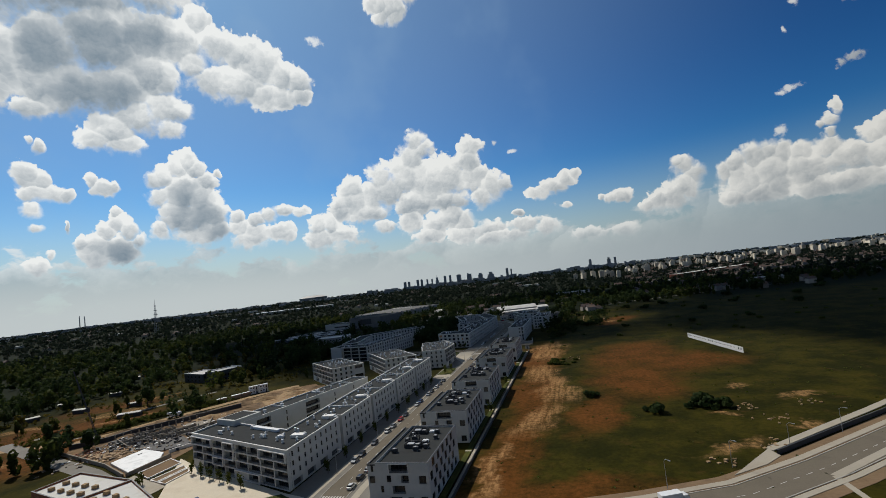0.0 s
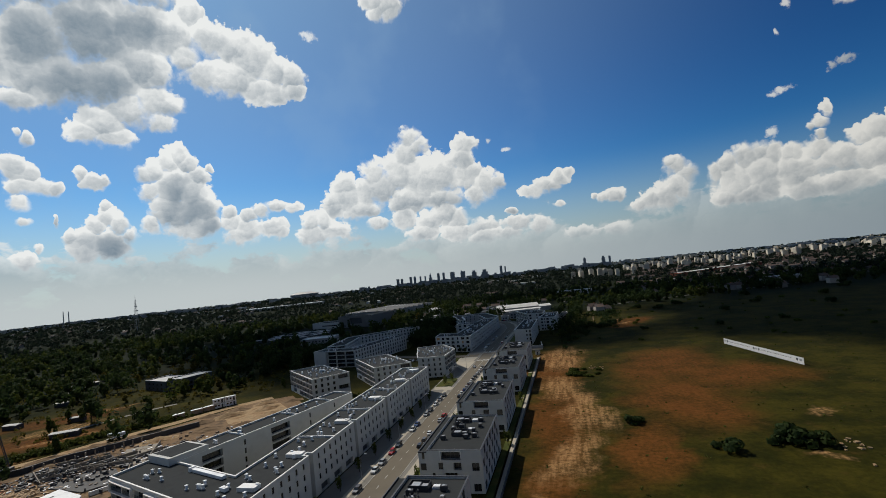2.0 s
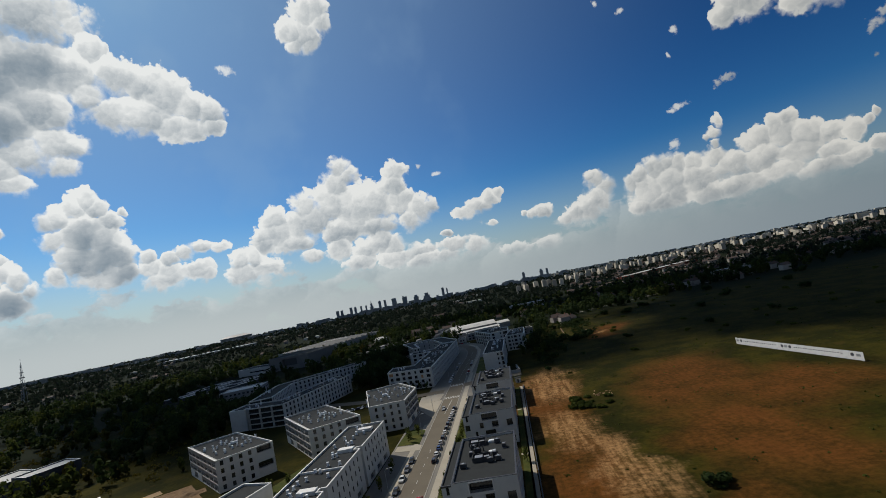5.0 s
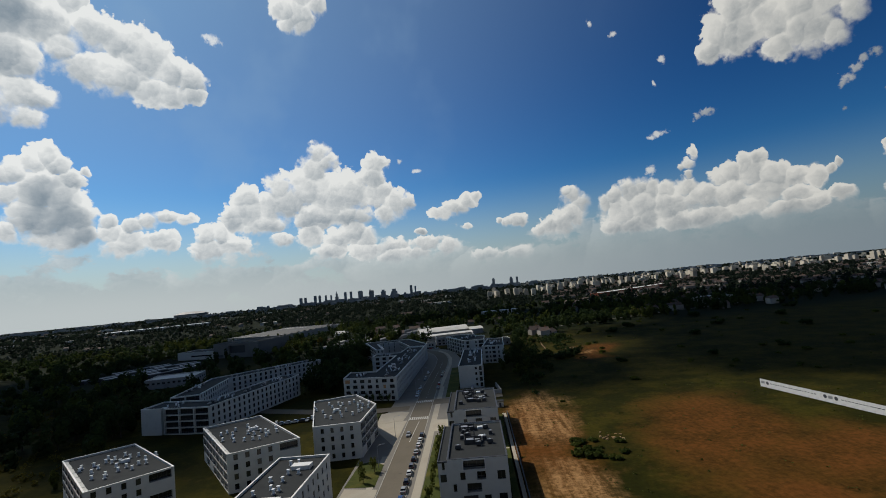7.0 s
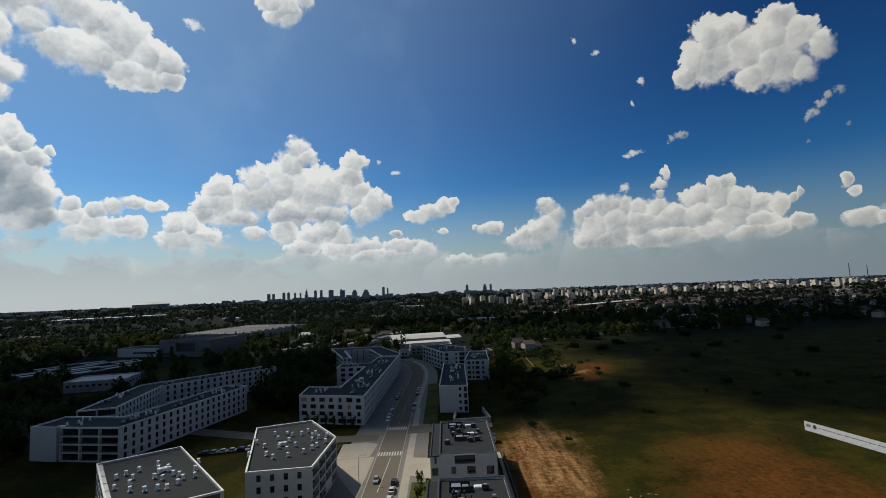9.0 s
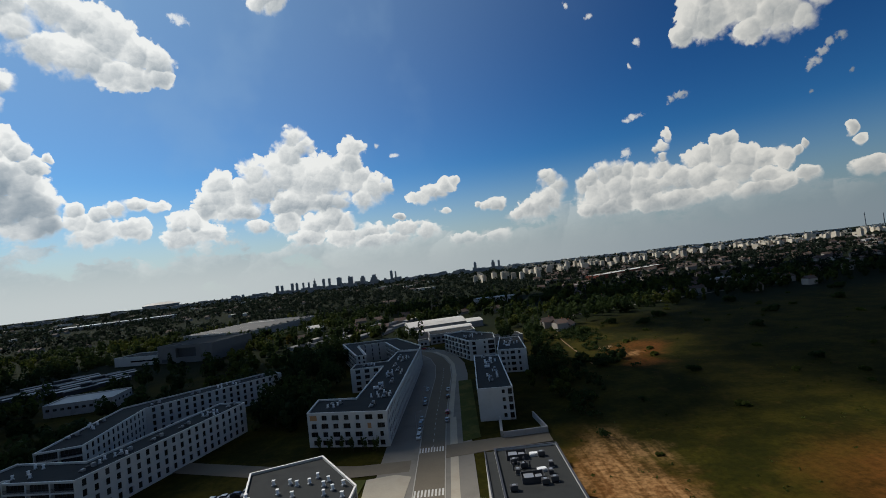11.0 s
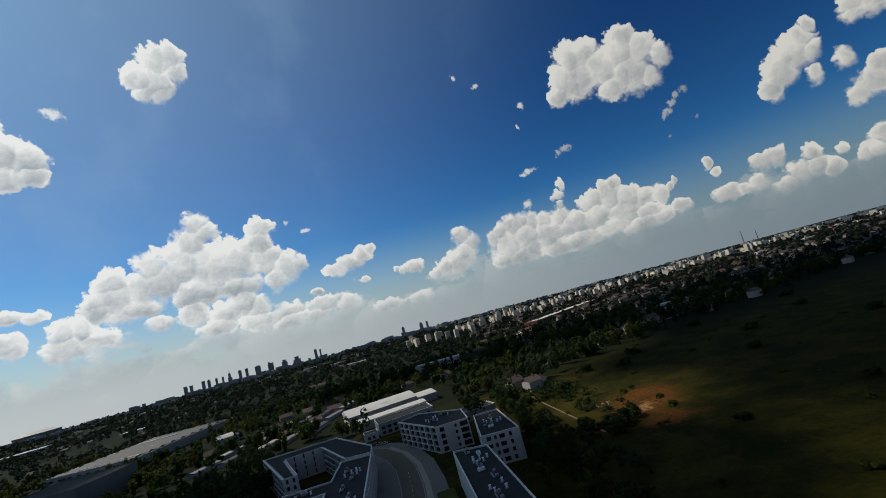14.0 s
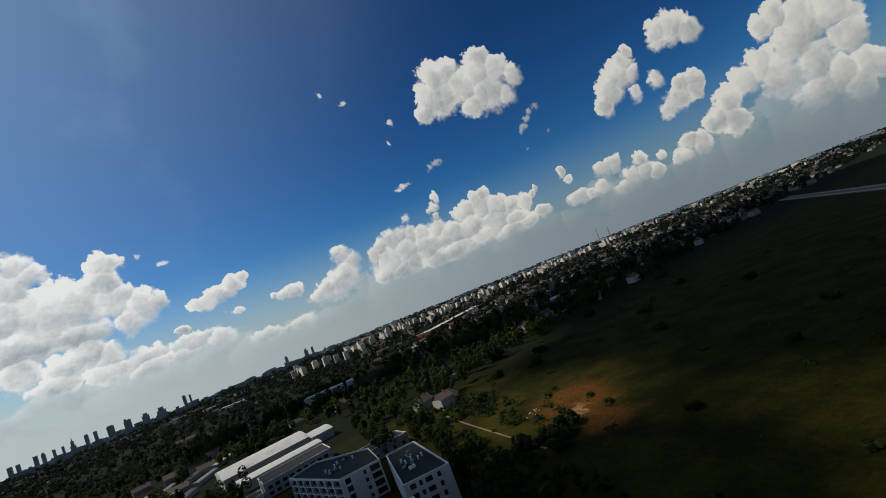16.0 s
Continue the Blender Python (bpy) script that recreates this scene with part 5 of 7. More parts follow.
# the brick building with a pale roof at the corner of the site
building("school_building", "orange brick building with a pale flat roof", [(-112, 119), (-84, 112), (-77.5, 129), (-110, 135)], 7.0, {0: rows(27, 4, 2.0, 1.6, floors=2), 3: rows(18, 4, 2.0, 1.6, floors=2)}, wall=BRICK_RED, roof=ROOF_LIGHT, coping=COPING_DARK, category="school")
building("school_building", "orange brick wing with a pale flat roof", [(-83.5, 111.6), (-48, 100), (-46, 112), (-77, 128.6)], 7.2, {0: rows(27, 4, 2.0, 1.6, floors=2), 1: rows(18, 4, 2.0, 1.6, floors=2)}, wall=BRICK_RED, roof=ROOF_LIGHT, coping=COPING_DARK, category="school")

# ---- on the roofs ----
rng = random.Random(7)


def scatter_copies(proto, spots, group=""):
    """The prototype goes to the first spot, copies to the rest."""
    for i, (x, y, z, turn) in enumerate(spots):
        ob = proto if i == 0 else copy_thing(proto, pose(x, y, z, 0, 0, turn))
        if i == 0:
            proto.matrix_basis = pose(x, y, z, 0, 0, turn)
        if group:
            ob["group"] = group


def vent_pot():
    ob = thing("roof_vent", "white roof vent on a dark base", "roof vent")
    part("base", Geo().box(-0.5, 0.5, -0.42, 0.42, 0, 0.3).mesh("base", METAL_GREY), ob)
    part("duct", Geo().box(-0.3, 0.3, -0.25, 0.25, 0.3, 1.25).mesh("duct", METAL_WHITE), ob)
    part("cap", Geo().box(-0.42, 0.42, -0.36, 0.36, 1.3, 1.4).tube((0, 0, 1.24), (0, 0, 1.31), 0.2).mesh("cap", METAL_WHITE), ob)
    return ob


def cooler(mat, label, w=1.7, d=1.1, h=1.25):
    ob = thing("roof_cooling_unit", label, "cooling unit")
    part("casing", Geo().box(-w / 2, w / 2, -d / 2, d / 2, 0.18, h).mesh("casing", mat), ob)
    part("fan_ring", Geo().tube((0, 0, h), (0, 0, h + 0.08), d * 0.38, sides=12).mesh("fan_ring", METAL_GREY), ob)
    rail = Geo().box(-0.06, 0.06, -d / 2 - 0.1, d / 2 + 0.1, 0, 0.18).mesh("foot_rail", METAL_GREY)
    for x in (-w / 2 + 0.06, w / 2 - 0.06):
        part("foot_rail", rail, ob, "", pose(x, 0, 0))
    return ob


def plant_pen():
    ob = thing("roof_plant_enclosure", "dark open plant enclosure with louvred sides", "plant enclosure")
    g = Geo()
    for a in (-2.6, 2.5):
        g.box(a, a + 0.1, -1.7, 1.7, 0, 1.3)
    for b in (-1.7, 1.6):
        g.box(-2.5, 2.5, b, b + 0.1, 0, 1.3)
    part("screen", g.mesh("screen", UNIT_DARK), ob)
    part("inner_unit", Geo().box(-2.0, 0.2, -1.2, 1.2, 0, 1.0).mesh("inner_unit", METAL_GREY), ob)
    part("inner_unit", Geo().box(0.6, 2.1, -1.0, 0.9, 0, 0.8).mesh("inner_unit", METAL_GREY), ob)
    return ob


def flue():
    ob = thing("roof_flue", "thin dark roof flue with a cowl", "flue")
    part("pipe", Geo().tube((0, 0, 0), (0, 0, 1.5), 0.16).mesh("pipe", UNIT_DARK), ob)
    part("cowl", Geo().tube((0, 0, 1.5), (0, 0, 1.8), 0.3, 0.2).mesh("cowl", UNIT_DARK), ob)
    return ob


def skylight_box():
    ob = thing("roof_hatch", "bright white roof hatch", "roof hatch")
    part("kerb", Geo().box(-1.1, 1.1, -0.8, 0.8, 0, 0.5).mesh("kerb", METAL_WHITE), ob)
    part("dome", Geo().box(-0.95, 0.95, -0.65, 0.65, 0.5, 0.68).mesh("dome", METAL_WHITE), ob)
    return ob


dark_spots, flue_spots, pen_spots, hatch_spots = [], [], [], []
for y in (128, 178, 228.5, 288, 338):
    z = H4 - 0.55
    pen_spots += [(25.5, y + 14.5, z, 0), (23.5, y + 27.5, z, 0)]
    hatch_spots += [(28.4, y + 18.5, z, 8), (28.0, y + 27.6, z, 0)]
    for x, dy, t in ((21.0, 10, 0), (22.4, 18.5, 90), (24.2, 20.5, 0), (27.6, 11.5, 0), (30.4, 12.6, 0), (31.4, 21, 90), (30.0, 26.5, 0), (22.5, 23.5, 0), (29.6, 16.4, 90)):
        dark_spots.append((x + rng.uniform(-0.5, 0.5), y + dy + rng.uniform(-0.6, 0.6), z, t + rng.uniform(-4, 4)))
    for i in range(7):
        flue_spots.append((22.0 + (i % 4) * 1.3 + rng.uniform(-0.3, 0.3), y + 20.5 + (i // 4) * 2.2 + rng.uniform(-0.4, 0.4), z, 0))
scatter_copies(cooler(UNIT_DARK, "dark cooling unit on a flat roof"), dark_spots, "dark cooling units on the row roofs")
scatter_copies(flue(), flue_spots, "flues on the row roofs")
scatter_copies(plant_pen(), pen_spots, "plant enclosures on the row roofs")
scatter_copies(skylight_box(), hatch_spots, "white hatches on the roofs")

vents = []
for y in range(146, 294, 5):
    for k in range(2):
        vents.append((-30.0 + rng.uniform(0, 9.5), y + rng.uniform(-2, 2), 13.05, rng.choice((0, 90)) + rng.uniform(-5, 5)))
for i in range(12):
    u = rng.uniform(0.2, 0.92)
    p = Vector((-76, 163)).lerp(Vector((-24, 146)), u)
    vents.append((p.x, p.y + rng.uniform(-2.5, 2.5), 13.05, rng.uniform(-30, 0)))
for i in range(12):
    p = Vector((-68, 172)).lerp(Vector((-46, 246)), rng.uniform(0.1, 0.95))
    vents.append((p.x + rng.uniform(-2.5, 2.5), p.y, 13.05, 17))
for cx0, cy0, tall, r, n in ((-92, 306, 12.6, 12, 24), (-59, 331, 12.6, 12, 24), (-31, 353, 13.0, 13, 26), (-106, 398, 12.9, 5, 5), (-128, 392, 12.9, 6, 5), (-95, 440, 12.9, 4, 6),
                             (-23, 440, 12.9, 5, 7), (-22, 480, 12.9, 5, 7), (-21, 515, 12.9, 5, 5), (-40, 431, 12.9, 5, 4), (-40, 506, 12.9, 4, 3), (26, 480, 12.8, 4, 6), (25, 452, 12.8, 4, 4), (42, 530, 12.8, 6, 6), (22, 572, 13.0, 7, 7), (-146, 440, 12.9, 5, 5), (-115, 494, 12.9, 5, 6)):
    mine = []
    for i in range(n * 12):
        a, d = rng.uniform(0, 6.283), r * math.sqrt(rng.random())
        x, y = cx0 + d * math.cos(a), cy0 + d * math.sin(a)
        if len(mine) < n and all((x - p) ** 2 + (y - q) ** 2 > 5.5 for p, q in mine):
            mine.append((x, y))
            vents.append((x, y, tall - 0.55, rng.choice((0, 45, 90)) + rng.uniform(-6, 6)))
scatter_copies(vent_pot(), vents, "white vents on the flat roofs")
scatter_copies(cooler(METAL_WHITE, "white cooling unit on a flat roof", 2.4, 1.4, 1.1), [(-27, 452, 12.35, 8), (-26, 459, 12.35, 8), (-60, 335, 12.05, 40), (-91, 309, 12.05, 40), (-32, 352, 12.45, 10), (-30, 150, 13.05, -18), (24, 470, 12.25, 0), (27, 488, 12.25, 90), (40, 520, 12.25, 0)], "white cooling units")
def plant_frame():
    ob = thing("cooling_rack", "steel rack with grey and white cooling units", "cooling rack")
    part("frame", Geo().box(-2.6, 2.6, -0.9, -0.75, 0, 0.3).box(-2.6, 2.6, 0.75, 0.9, 0, 0.3).mesh("frame", UNIT_DARK), ob)
    for x, mat in ((-1.8, METAL_GREY), (-0.3, UNIT_DARK), (1.5, METAL_GREY)):
        part("unit", Geo().box(x - 0.55, x + 0.55, -0.5, 0.5, 0.3, 1.2 + 0.15 * x).tube((x, 0, 1.2 + 0.15 * x), (x, 0, 1.32 + 0.15 * x), 0.36, sides=10).mesh("unit", mat), ob)
    part("duct", Geo().box(-2.4, 2.4, 0.95, 1.25, 0.05, 0.45).mesh("duct", METAL_GREY), ob)
    return ob


scatter_copies(plant_frame(), [(-107.5 + i * 3.3, 390 + i * 12.0, 12.35, 76) for i in range(6)] + [(-144, 428, 12.35, 75), (-147, 446, 12.35, 80), (-138, 470, 12.35, 48), (-126, 484, 12.35, 48), (-112, 499, 12.35, 48), (-103, 508, 12.35, 48)]
               + [(-24 + (i % 2) * 3, 426 + i * 12.0, 12.35, 90) for i in range(9)] + [(-40, 433, 12.35, 0), (-41, 506, 12.35, 0), (24, 445, 12.25, 90), (27, 462, 12.25, 90), (25, 476, 12.25, 90), (24, 494, 12.25, 90), (40, 524, 12.25, 0), (44, 536, 12.25, 90), (18, 566, 12.45, 40), (26, 578, 12.45, 40)], "cooling racks on the flat roofs")
# tan boxes on the pale school roof
box = thing("roof_ventilation_box", "tan ventilation box on a pale roof", "ventilation box")
part("casing", Geo().box(-0.9, 0.9, -0.7, 0.7, 0.1, 1.2).mesh("casing", SAND), box)
part("plinth", Geo().box(-1.0, 1.0, -0.8, 0.8, 0, 0.1).mesh("plinth", METAL_GREY), box)
scatter_copies(box, [(-105 + (i % 4) * 6, 121 + (i // 4) * 5 - (i % 4), 6.45, rng.uniform(-15, 15)) for i in range(8)] + [(-76 + (i % 4) * 6.5, 114 + (i // 4) * 4.5 - (i % 4) * 2, 6.65, rng.uniform(-15, 15)) for i in range(8)], "ventilation boxes on the pale roof")

# ---- cars ----


def loft(profile, half_widths):
    """A body from side profile points (y, z), mirrored across x."""
    g, n = Geo(), len(profile)
    g.v = [(-w, y, z) for (y, z), w in zip(profile, half_widths)] + [(w, y, z) for (y, z), w in zip(profile, half_widths)]
    g.f = [tuple(range(n)), tuple(range(2 * n - 1, n - 1, -1))] + [(i, n + i, n + (i + 1) % n, (i + 1) % n) for i in range(n)]
    return g


WHEEL = Geo().tube((-0.11, 0, 0.31), (0.11, 0, 0.31), 0.31, sides=12).mesh("wheel", RUBBER)
LAMP_GLASS = material("lamp_lens", (0.6, 0.6, 0.58), 0.2, spread=0.02, bump=0.0)
TAIL_RED = material("tail_lens", (0.35, 0.02, 0.02), 0.25, spread=0.02, bump=0.0)
HEADLIGHT = Geo().box(-0.15, 0.15, -0.03, 0.03, -0.07, 0.08).mesh("headlight", LAMP_GLASS)
TAIL_LAMP = Geo().box(-0.12, 0.12, -0.03, 0.03, -0.08, 0.08).mesh("tail_lamp", TAIL_RED)


def car(colour, name_of_colour, estate=False):
    ob = thing("car", f"parked {name_of_colour} car beside the kerb", "car")
    mat = paint(f"{name_of_colour}_car_paint", colour)
    low = [(-2.15, 0.25), (2.1, 0.25), (2.18, 0.55), (2.05, 0.72), (1.0, 0.92), (-1.7, 0.95), (-2.15, 0.85), (-2.22, 0.5)]
    part("body", loft(low, [0.82, 0.82, 0.84, 0.8, 0.86, 0.86, 0.82, 0.84]).mesh("body", mat), ob)
    back = -1.95 if estate else -1.35
    part("glazing", loft([(1.05, 0.9), (0.2, 1.4), (back + 0.1, 1.4), (back - 0.35, 0.93)], [0.8, 0.66, 0.66, 0.8]).mesh("glazing", GLASS), ob)
    part("roof", loft([(0.3, 1.38), (0.2, 1.46), (back + 0.15, 1.46), (back, 1.38)], [0.66, 0.6, 0.6, 0.66]).mesh("roof", mat), ob)
    for x in (-0.78, 0.78):
        for y in (-1.35, 1.35):
            part("wheel", WHEEL, ob, "", pose(x, y, 0))
    for x in (-0.6, 0.6):
        part("headlight", HEADLIGHT, ob, "", pose(x, 2.15, 0.62))
        part("tail_lamp", TAIL_LAMP, ob, "", pose(x * 1.1, -2.21, 0.68))
    return ob


spots = [(3.5, y) for y in (139, 146, 152, 214, 220, 227, 243, 250, 281, 287, 293.5, 299.5, 305.5, 312, 318, 324, 331, 338, 344, 350)]
spots += [(-5.75, y) for y in (160, 166, 178, 192, 198.5, 208, 215, 232, 238, 252, 258.5, 268, 276, 284)]
spots += [(-2.4, 352)] + [(-7.0, y) for y in (420, 426, 433, 440, 462, 468, 486)] + [(3.6, y) for y in (436, 446, 470, 483)]
spots += [(-49 + i * 3.1, 128 - i * 2.0) for i in range(5)] + [(-74 + i * 3.2, 384 + i * 0.8) for i in range(8)] + [(-10 - i * 3.0, 608 + i * 2.2) for i in range(4)] + [(-172 - i * 6, 160 + i * 2.5) for i in range(4)]
colours = [((0.60, 0.61, 0.60), "white"), ((0.03, 0.03, 0.035), "black"), ((0.32, 0.33, 0.34), "silver"), ((0.36, 0.02, 0.02), "red"), ((0.03, 0.06, 0.16), "dark blue"), ((0.10, 0.10, 0.11), "grey")]
protos = [car(c, n, i % 2 == 1) for i, (c, n) in enumerate(colours)]
order = [0, 1, 2, 1, 5, 0, 2, 3, 1, 0, 4, 2, 1, 0, 5, 1, 2, 0]
used = set()
for i, (x, y) in enumerate(spots):
    k = 3 if (x, y) == (3.5, 250) else order[i % len(order)]
    turn = 0 if x > 0 else 180
    if -9 > x > -60 and y < 140:
        turn = 60
    elif x < -60 or (x < -9 and y > 600):
        turn = 90
    m = pose(x, y, 0.2, 0, 0, turn + rng.uniform(-2, 2))
    if k in used:
        copy_thing(protos[k], m)
    else:
        protos[k].matrix_basis = m
        used.add(k)
for k in range(len(protos)):
    if k not in used:
        protos[k].matrix_basis = pose(-150, 110 + k, 0.2)

# a white lorry on the main road
lorry = thing("lorry", "white box lorry on the main road", "lorry", 100, 131.2, 0.17, -68)
part("cargo_box", Geo().box(-1.2, 1.2, -3.6, 2.0, 0.9, 3.2).mesh("cargo_box", METAL_WHITE), lorry)
part("cab", loft([(2.2, 0.5), (4.0, 0.5), (4.0, 1.5), (3.6, 2.4), (2.2, 2.4)], [1.1, 1.1, 1.08, 1.0, 1.05]).mesh("cab", METAL_WHITE), lorry)
part("windscreen", Geo().quad((-0.95, 4.02, 1.5), (0.95, 4.02, 1.5), (0.9, 3.64, 2.3), (-0.9, 3.64, 2.3)).mesh("windscreen", GLASS), lorry)
for x in (-1.0, 1.0):
    for y in (-2.4, 3.0):
        part("wheel", Geo().tube((x - 0.14, y, 0.45), (x + 0.14, y, 0.45), 0.45, sides=12).mesh("wheel", RUBBER), lorry)

# ---- street lamps, fence, site ----
lamp = thing("street_lamp", "slim grey street lamp with a curved arm", "street lamp")
part("pole", Geo().tube((0, 0, 0), (0, 0, 7.6), 0.1, 0.06).mesh("pole", METAL_GREY), lamp)
part("arm", Geo().tube((0, 0, 7.55), (0.6, 0, 8.2), 0.06, 0.05).tube((0.58, 0, 8.18), (2.0, 0, 8.35), 0.05, 0.05).mesh("arm", METAL_GREY), lamp)
part("lamp_head", Geo().box(1.7, 2.6, -0.16, 0.16, 8.28, 8.42).mesh("lamp_head", METAL_GREY), lamp)
scatter_copies(lamp, [(-7.9, y, 0.2, 0) for y in (150, 186, 222, 258, 318, 352, 425, 462)] + [(100 + i * 20, 140 + i * 13.5, 0.2, -60) for i in range(5)], "street lamps")

a, b = Vector((157.5, 383)), Vector((173, 314))
span_turn = math.degrees(math.atan2((b - a).y, (b - a).x))
fence = thing("banner_fence", "long white banner fence standing in the field", "banner fence", a.x, a.y, 0, span_turn)
length, count = (b - a).length, 20
panel = Geo().box(0.03, length / count - 0.03, -0.03, 0.03, 0.25, 3.7).mesh("panel", BANNER)
post = Geo().box(-0.05, 0.05, 0.04, 0.14, 0, 3.8).mesh("post", METAL_GREY)
for i in range(count):
    part("panel", panel, fence, "", pose(length * i / count, 0, 0))
    part("post", post, fence, "", pose(length * i / count, 0, 0))
for u0, u1, h in ((5.5, 28.5, 0.32), (37.5, 63, 0.3)):
    for k in range(int((u1 - u0) / 1.3)):
        w = rng.uniform(0.6, 1.1)
        part("print_bar", shared(("bar", round(w, 1), h), lambda: Geo().box(0, w, -0.05, -0.034, -h / 2, h / 2).mesh("print_bar", BANNER_INK)), fence, "", pose(u0 + k * 1.3, 0, 2.3))
for u in (4.0, 31.0, 35.5, 66.0):
    part("print_disc", Geo().tube((0, -0.034, 0), (0, -0.05, 0), 0.75, sides=16).mesh("print_disc", BANNER_INK), fence, "", pose(u, 0, 2.3))
for u in (1.6, 33.2, 68.6):
    part("print_block", Geo().box(-0.9, 0.9, -0.05, -0.034, -0.5, 0.5).mesh("print_block", METAL_GREY), fence, "", pose(u, 0, 2.3))

stub = thing("substation_box", "small white utility hut at the field edge", "utility hut", 37.6, 386, 0)
part("body", Geo().box(-1.6, 1.6, -1.6, 1.6, 0, 2.6).mesh("body", RENDER_WHITE), stub)
part("roof", Geo().box(-1.8, 1.8, -1.8, 1.8, 2.6, 2.8).mesh("roof", ROOF_FELT), stub)
part("door", Geo().box(-0.5, 0.5, -1.64, -1.605, 0.1, 2.1).mesh("door", PANEL_DARK), stub)


def cabin():
    ob = thing("site_cabin", "white and grey stacked site cabin", "site cabin")
    part("body", Geo().box(-3.0, 3.0, -1.2, 1.2, 0.1, 2.6).mesh("body", METAL_WHITE), ob)
    part("roof_rim", Geo().box(-3.05, 3.05, -1.25, 1.25, 2.6, 2.72).mesh("roof_rim", METAL_GREY), ob)
    for x in (-1.8, 0.0):
        part("window", Geo().box(x - 0.5, x + 0.5, -1.24, -1.205, 1.1, 2.0).mesh("window", GLASS), ob)
    part("door", Geo().box(1.4, 2.3, -1.24, -1.205, 0.15, 2.2).mesh("door", PANEL_DARK), ob)
    return ob


scatter_copies(cabin(), [(-144.8, 279.4, 0, 48), (-140.4, 284.2, 0, 48), (-144.8, 279.4, 2.75, 48), (-140.4, 284.2, 2.75, 48)], "site cabins")
box = thing("shipping_container", "tan steel storage container at the site road", "container")
part("body", Geo().box(-3.0, 3.0, -1.2, 1.2, 0.15, 2.5).mesh("body", CONTAINER), box)
g = Geo()
for i in range(20):
    g.box(-2.95 + i * 0.3, -2.8 + i * 0.3, -1.24, -1.2, 0.2, 2.45).box(-2.95 + i * 0.3, -2.8 + i * 0.3, 1.2, 1.24, 0.2, 2.45)
part("side_ribs", g.mesh("side_ribs", CONTAINER), box)
part("roof_rim", Geo().box(-3.03, 3.03, -1.23, 1.23, 2.5, 2.6).mesh("roof_rim", METAL_WHITE), box)
scatter_copies(box, [(-150.6, 268.5, 0, 57), (-147.2, 274.2, 0, 57), (-155.5, 260.5, 0, 57)], "storage containers")
mixer = thing("concrete_mixer", "white concrete mixer lorry on the site road", "mixer lorry", -163, 229, 0.06, -35)
part("chassis", Geo().box(-1.1, 1.1, -4.0, 4.0, 0.6, 1.0).mesh("chassis", UNIT_DARK), mixer)
part("cab", loft([(2.4, 1.0), (4.1, 1.0), (4.1, 2.0), (3.8, 2.9), (2.4, 2.9)], [1.15, 1.15, 1.12, 1.05, 1.1]).mesh("cab", METAL_WHITE), mixer)
part("drum", Geo().tube((0, 1.9, 2.0), (0, -0.6, 2.4), 0.8, 1.25, 14).tube((0, -0.6, 2.4), (0, -3.6, 3.2), 1.25, 0.55, 14).mesh("drum", METAL_WHITE), mixer)
for x in (-1.0, 1.0):
    for y in (-2.8, -1.5, 3.0):
        part("wheel", Geo().tube((x - 0.16, y, 0.5), (x + 0.16, y, 0.5), 0.5, sides=12).mesh("wheel", RUBBER), mixer)

rig = thing("drilling_rig", "dark drilling rig with a long lattice boom", "drilling rig", -172, 188, 0, 30)
part("undercarriage", Geo().box(-1.8, -0.9, -2.6, 2.6, 0, 0.9).box(0.9, 1.8, -2.6, 2.6, 0, 0.9).mesh("undercarriage", UNIT_DARK), rig)
part("cab", Geo().box(-1.6, 1.6, -3.2, 1.2, 0.95, 3.2).box(-1.5, -0.3, 1.2, 2.4, 1.1, 3.0).mesh("cab", UNIT_DARK), rig)
g = Geo()
top = Vector((-13, 10, 38))
foot = Vector((0, 1.2, 1.4))
for dx, dz in ((-0.4, 0), (0.4, 0), (0, 0.7)):
    g.tube(foot + Vector((dx, 0, dz)), top + Vector((dx * 0.4, 0, dz * 0.4)), 0.13, sides=5)
for i in range(22):
    p, q = foot.lerp(top, i / 22), foot.lerp(top, (i + 1) / 22)
    g.tube(p + Vector((-0.35, 0, 0)), q + Vector((0.35, 0, 0)), 0.04, sides=4).tube(p + Vector((0.3, 0, 0)), q + Vector((0, 0, 0.5)), 0.04, sides=4)
part("boom", g.mesh("boom", UNIT_DARK), rig)
part("cable", Geo().tube(top, (-1.0, -2.6, 3.2), 0.03, sides=4).mesh("cable", UNIT_DARK), rig)

lay("retaining_wall", Geo().ribbon([(-172, 170.5), (-126, 156.5), (-103, 146)], -0.25, 0.25, 1.6, 1.6), CONCRETE, "raw concrete wall round the site", "wall")
lay("retaining_wall", Geo().ribbon([(-102.6, 147), (-101.6, 168)], -0.25, 0.25, 1.5, 1.5), CONCRETE, "raw concrete wall beside the planting beds", "wall")
lay("retaining_wall", Geo().ribbon([(-107, 172), (-99, 187), (-88, 192)], -0.3, 0.3, 1.5, 1.5), COPING_WHITE, "pale concrete wall along the plaza", "wall")
lay("pile_wall", Geo().ribbon([(-178, 178), (-166, 189), (-161, 203), (-149, 217), (-138, 232), (-128, 246)], -0.3, 0.3, 2.4, 2.4), UNIT_DARK, "dark timber lagging of the pit wall", "pit wall")
lay("concrete_slab", Geo().prism([(-126, 159), (-125, 175), (-109, 171), (-103.4, 164), (-103.6, 149)], 0, 0.9), TARP, "white sheeted concrete slab", "slab")
lay("concrete_slab", Geo().prism([(-137, 177), (-132, 189), (-121, 194), (-106, 184), (-113, 174)], 0, 0.5), CONCRETE_DARK, "dark wet concrete slab of the site", "slab")
lay("concrete_slab", Geo().prism([(-149, 201), (-144, 210), (-126, 200.5), (-131, 193.5)], 0, 0.45), CONCRETE_DARK, "dark slab bay of the cellar", "slab")
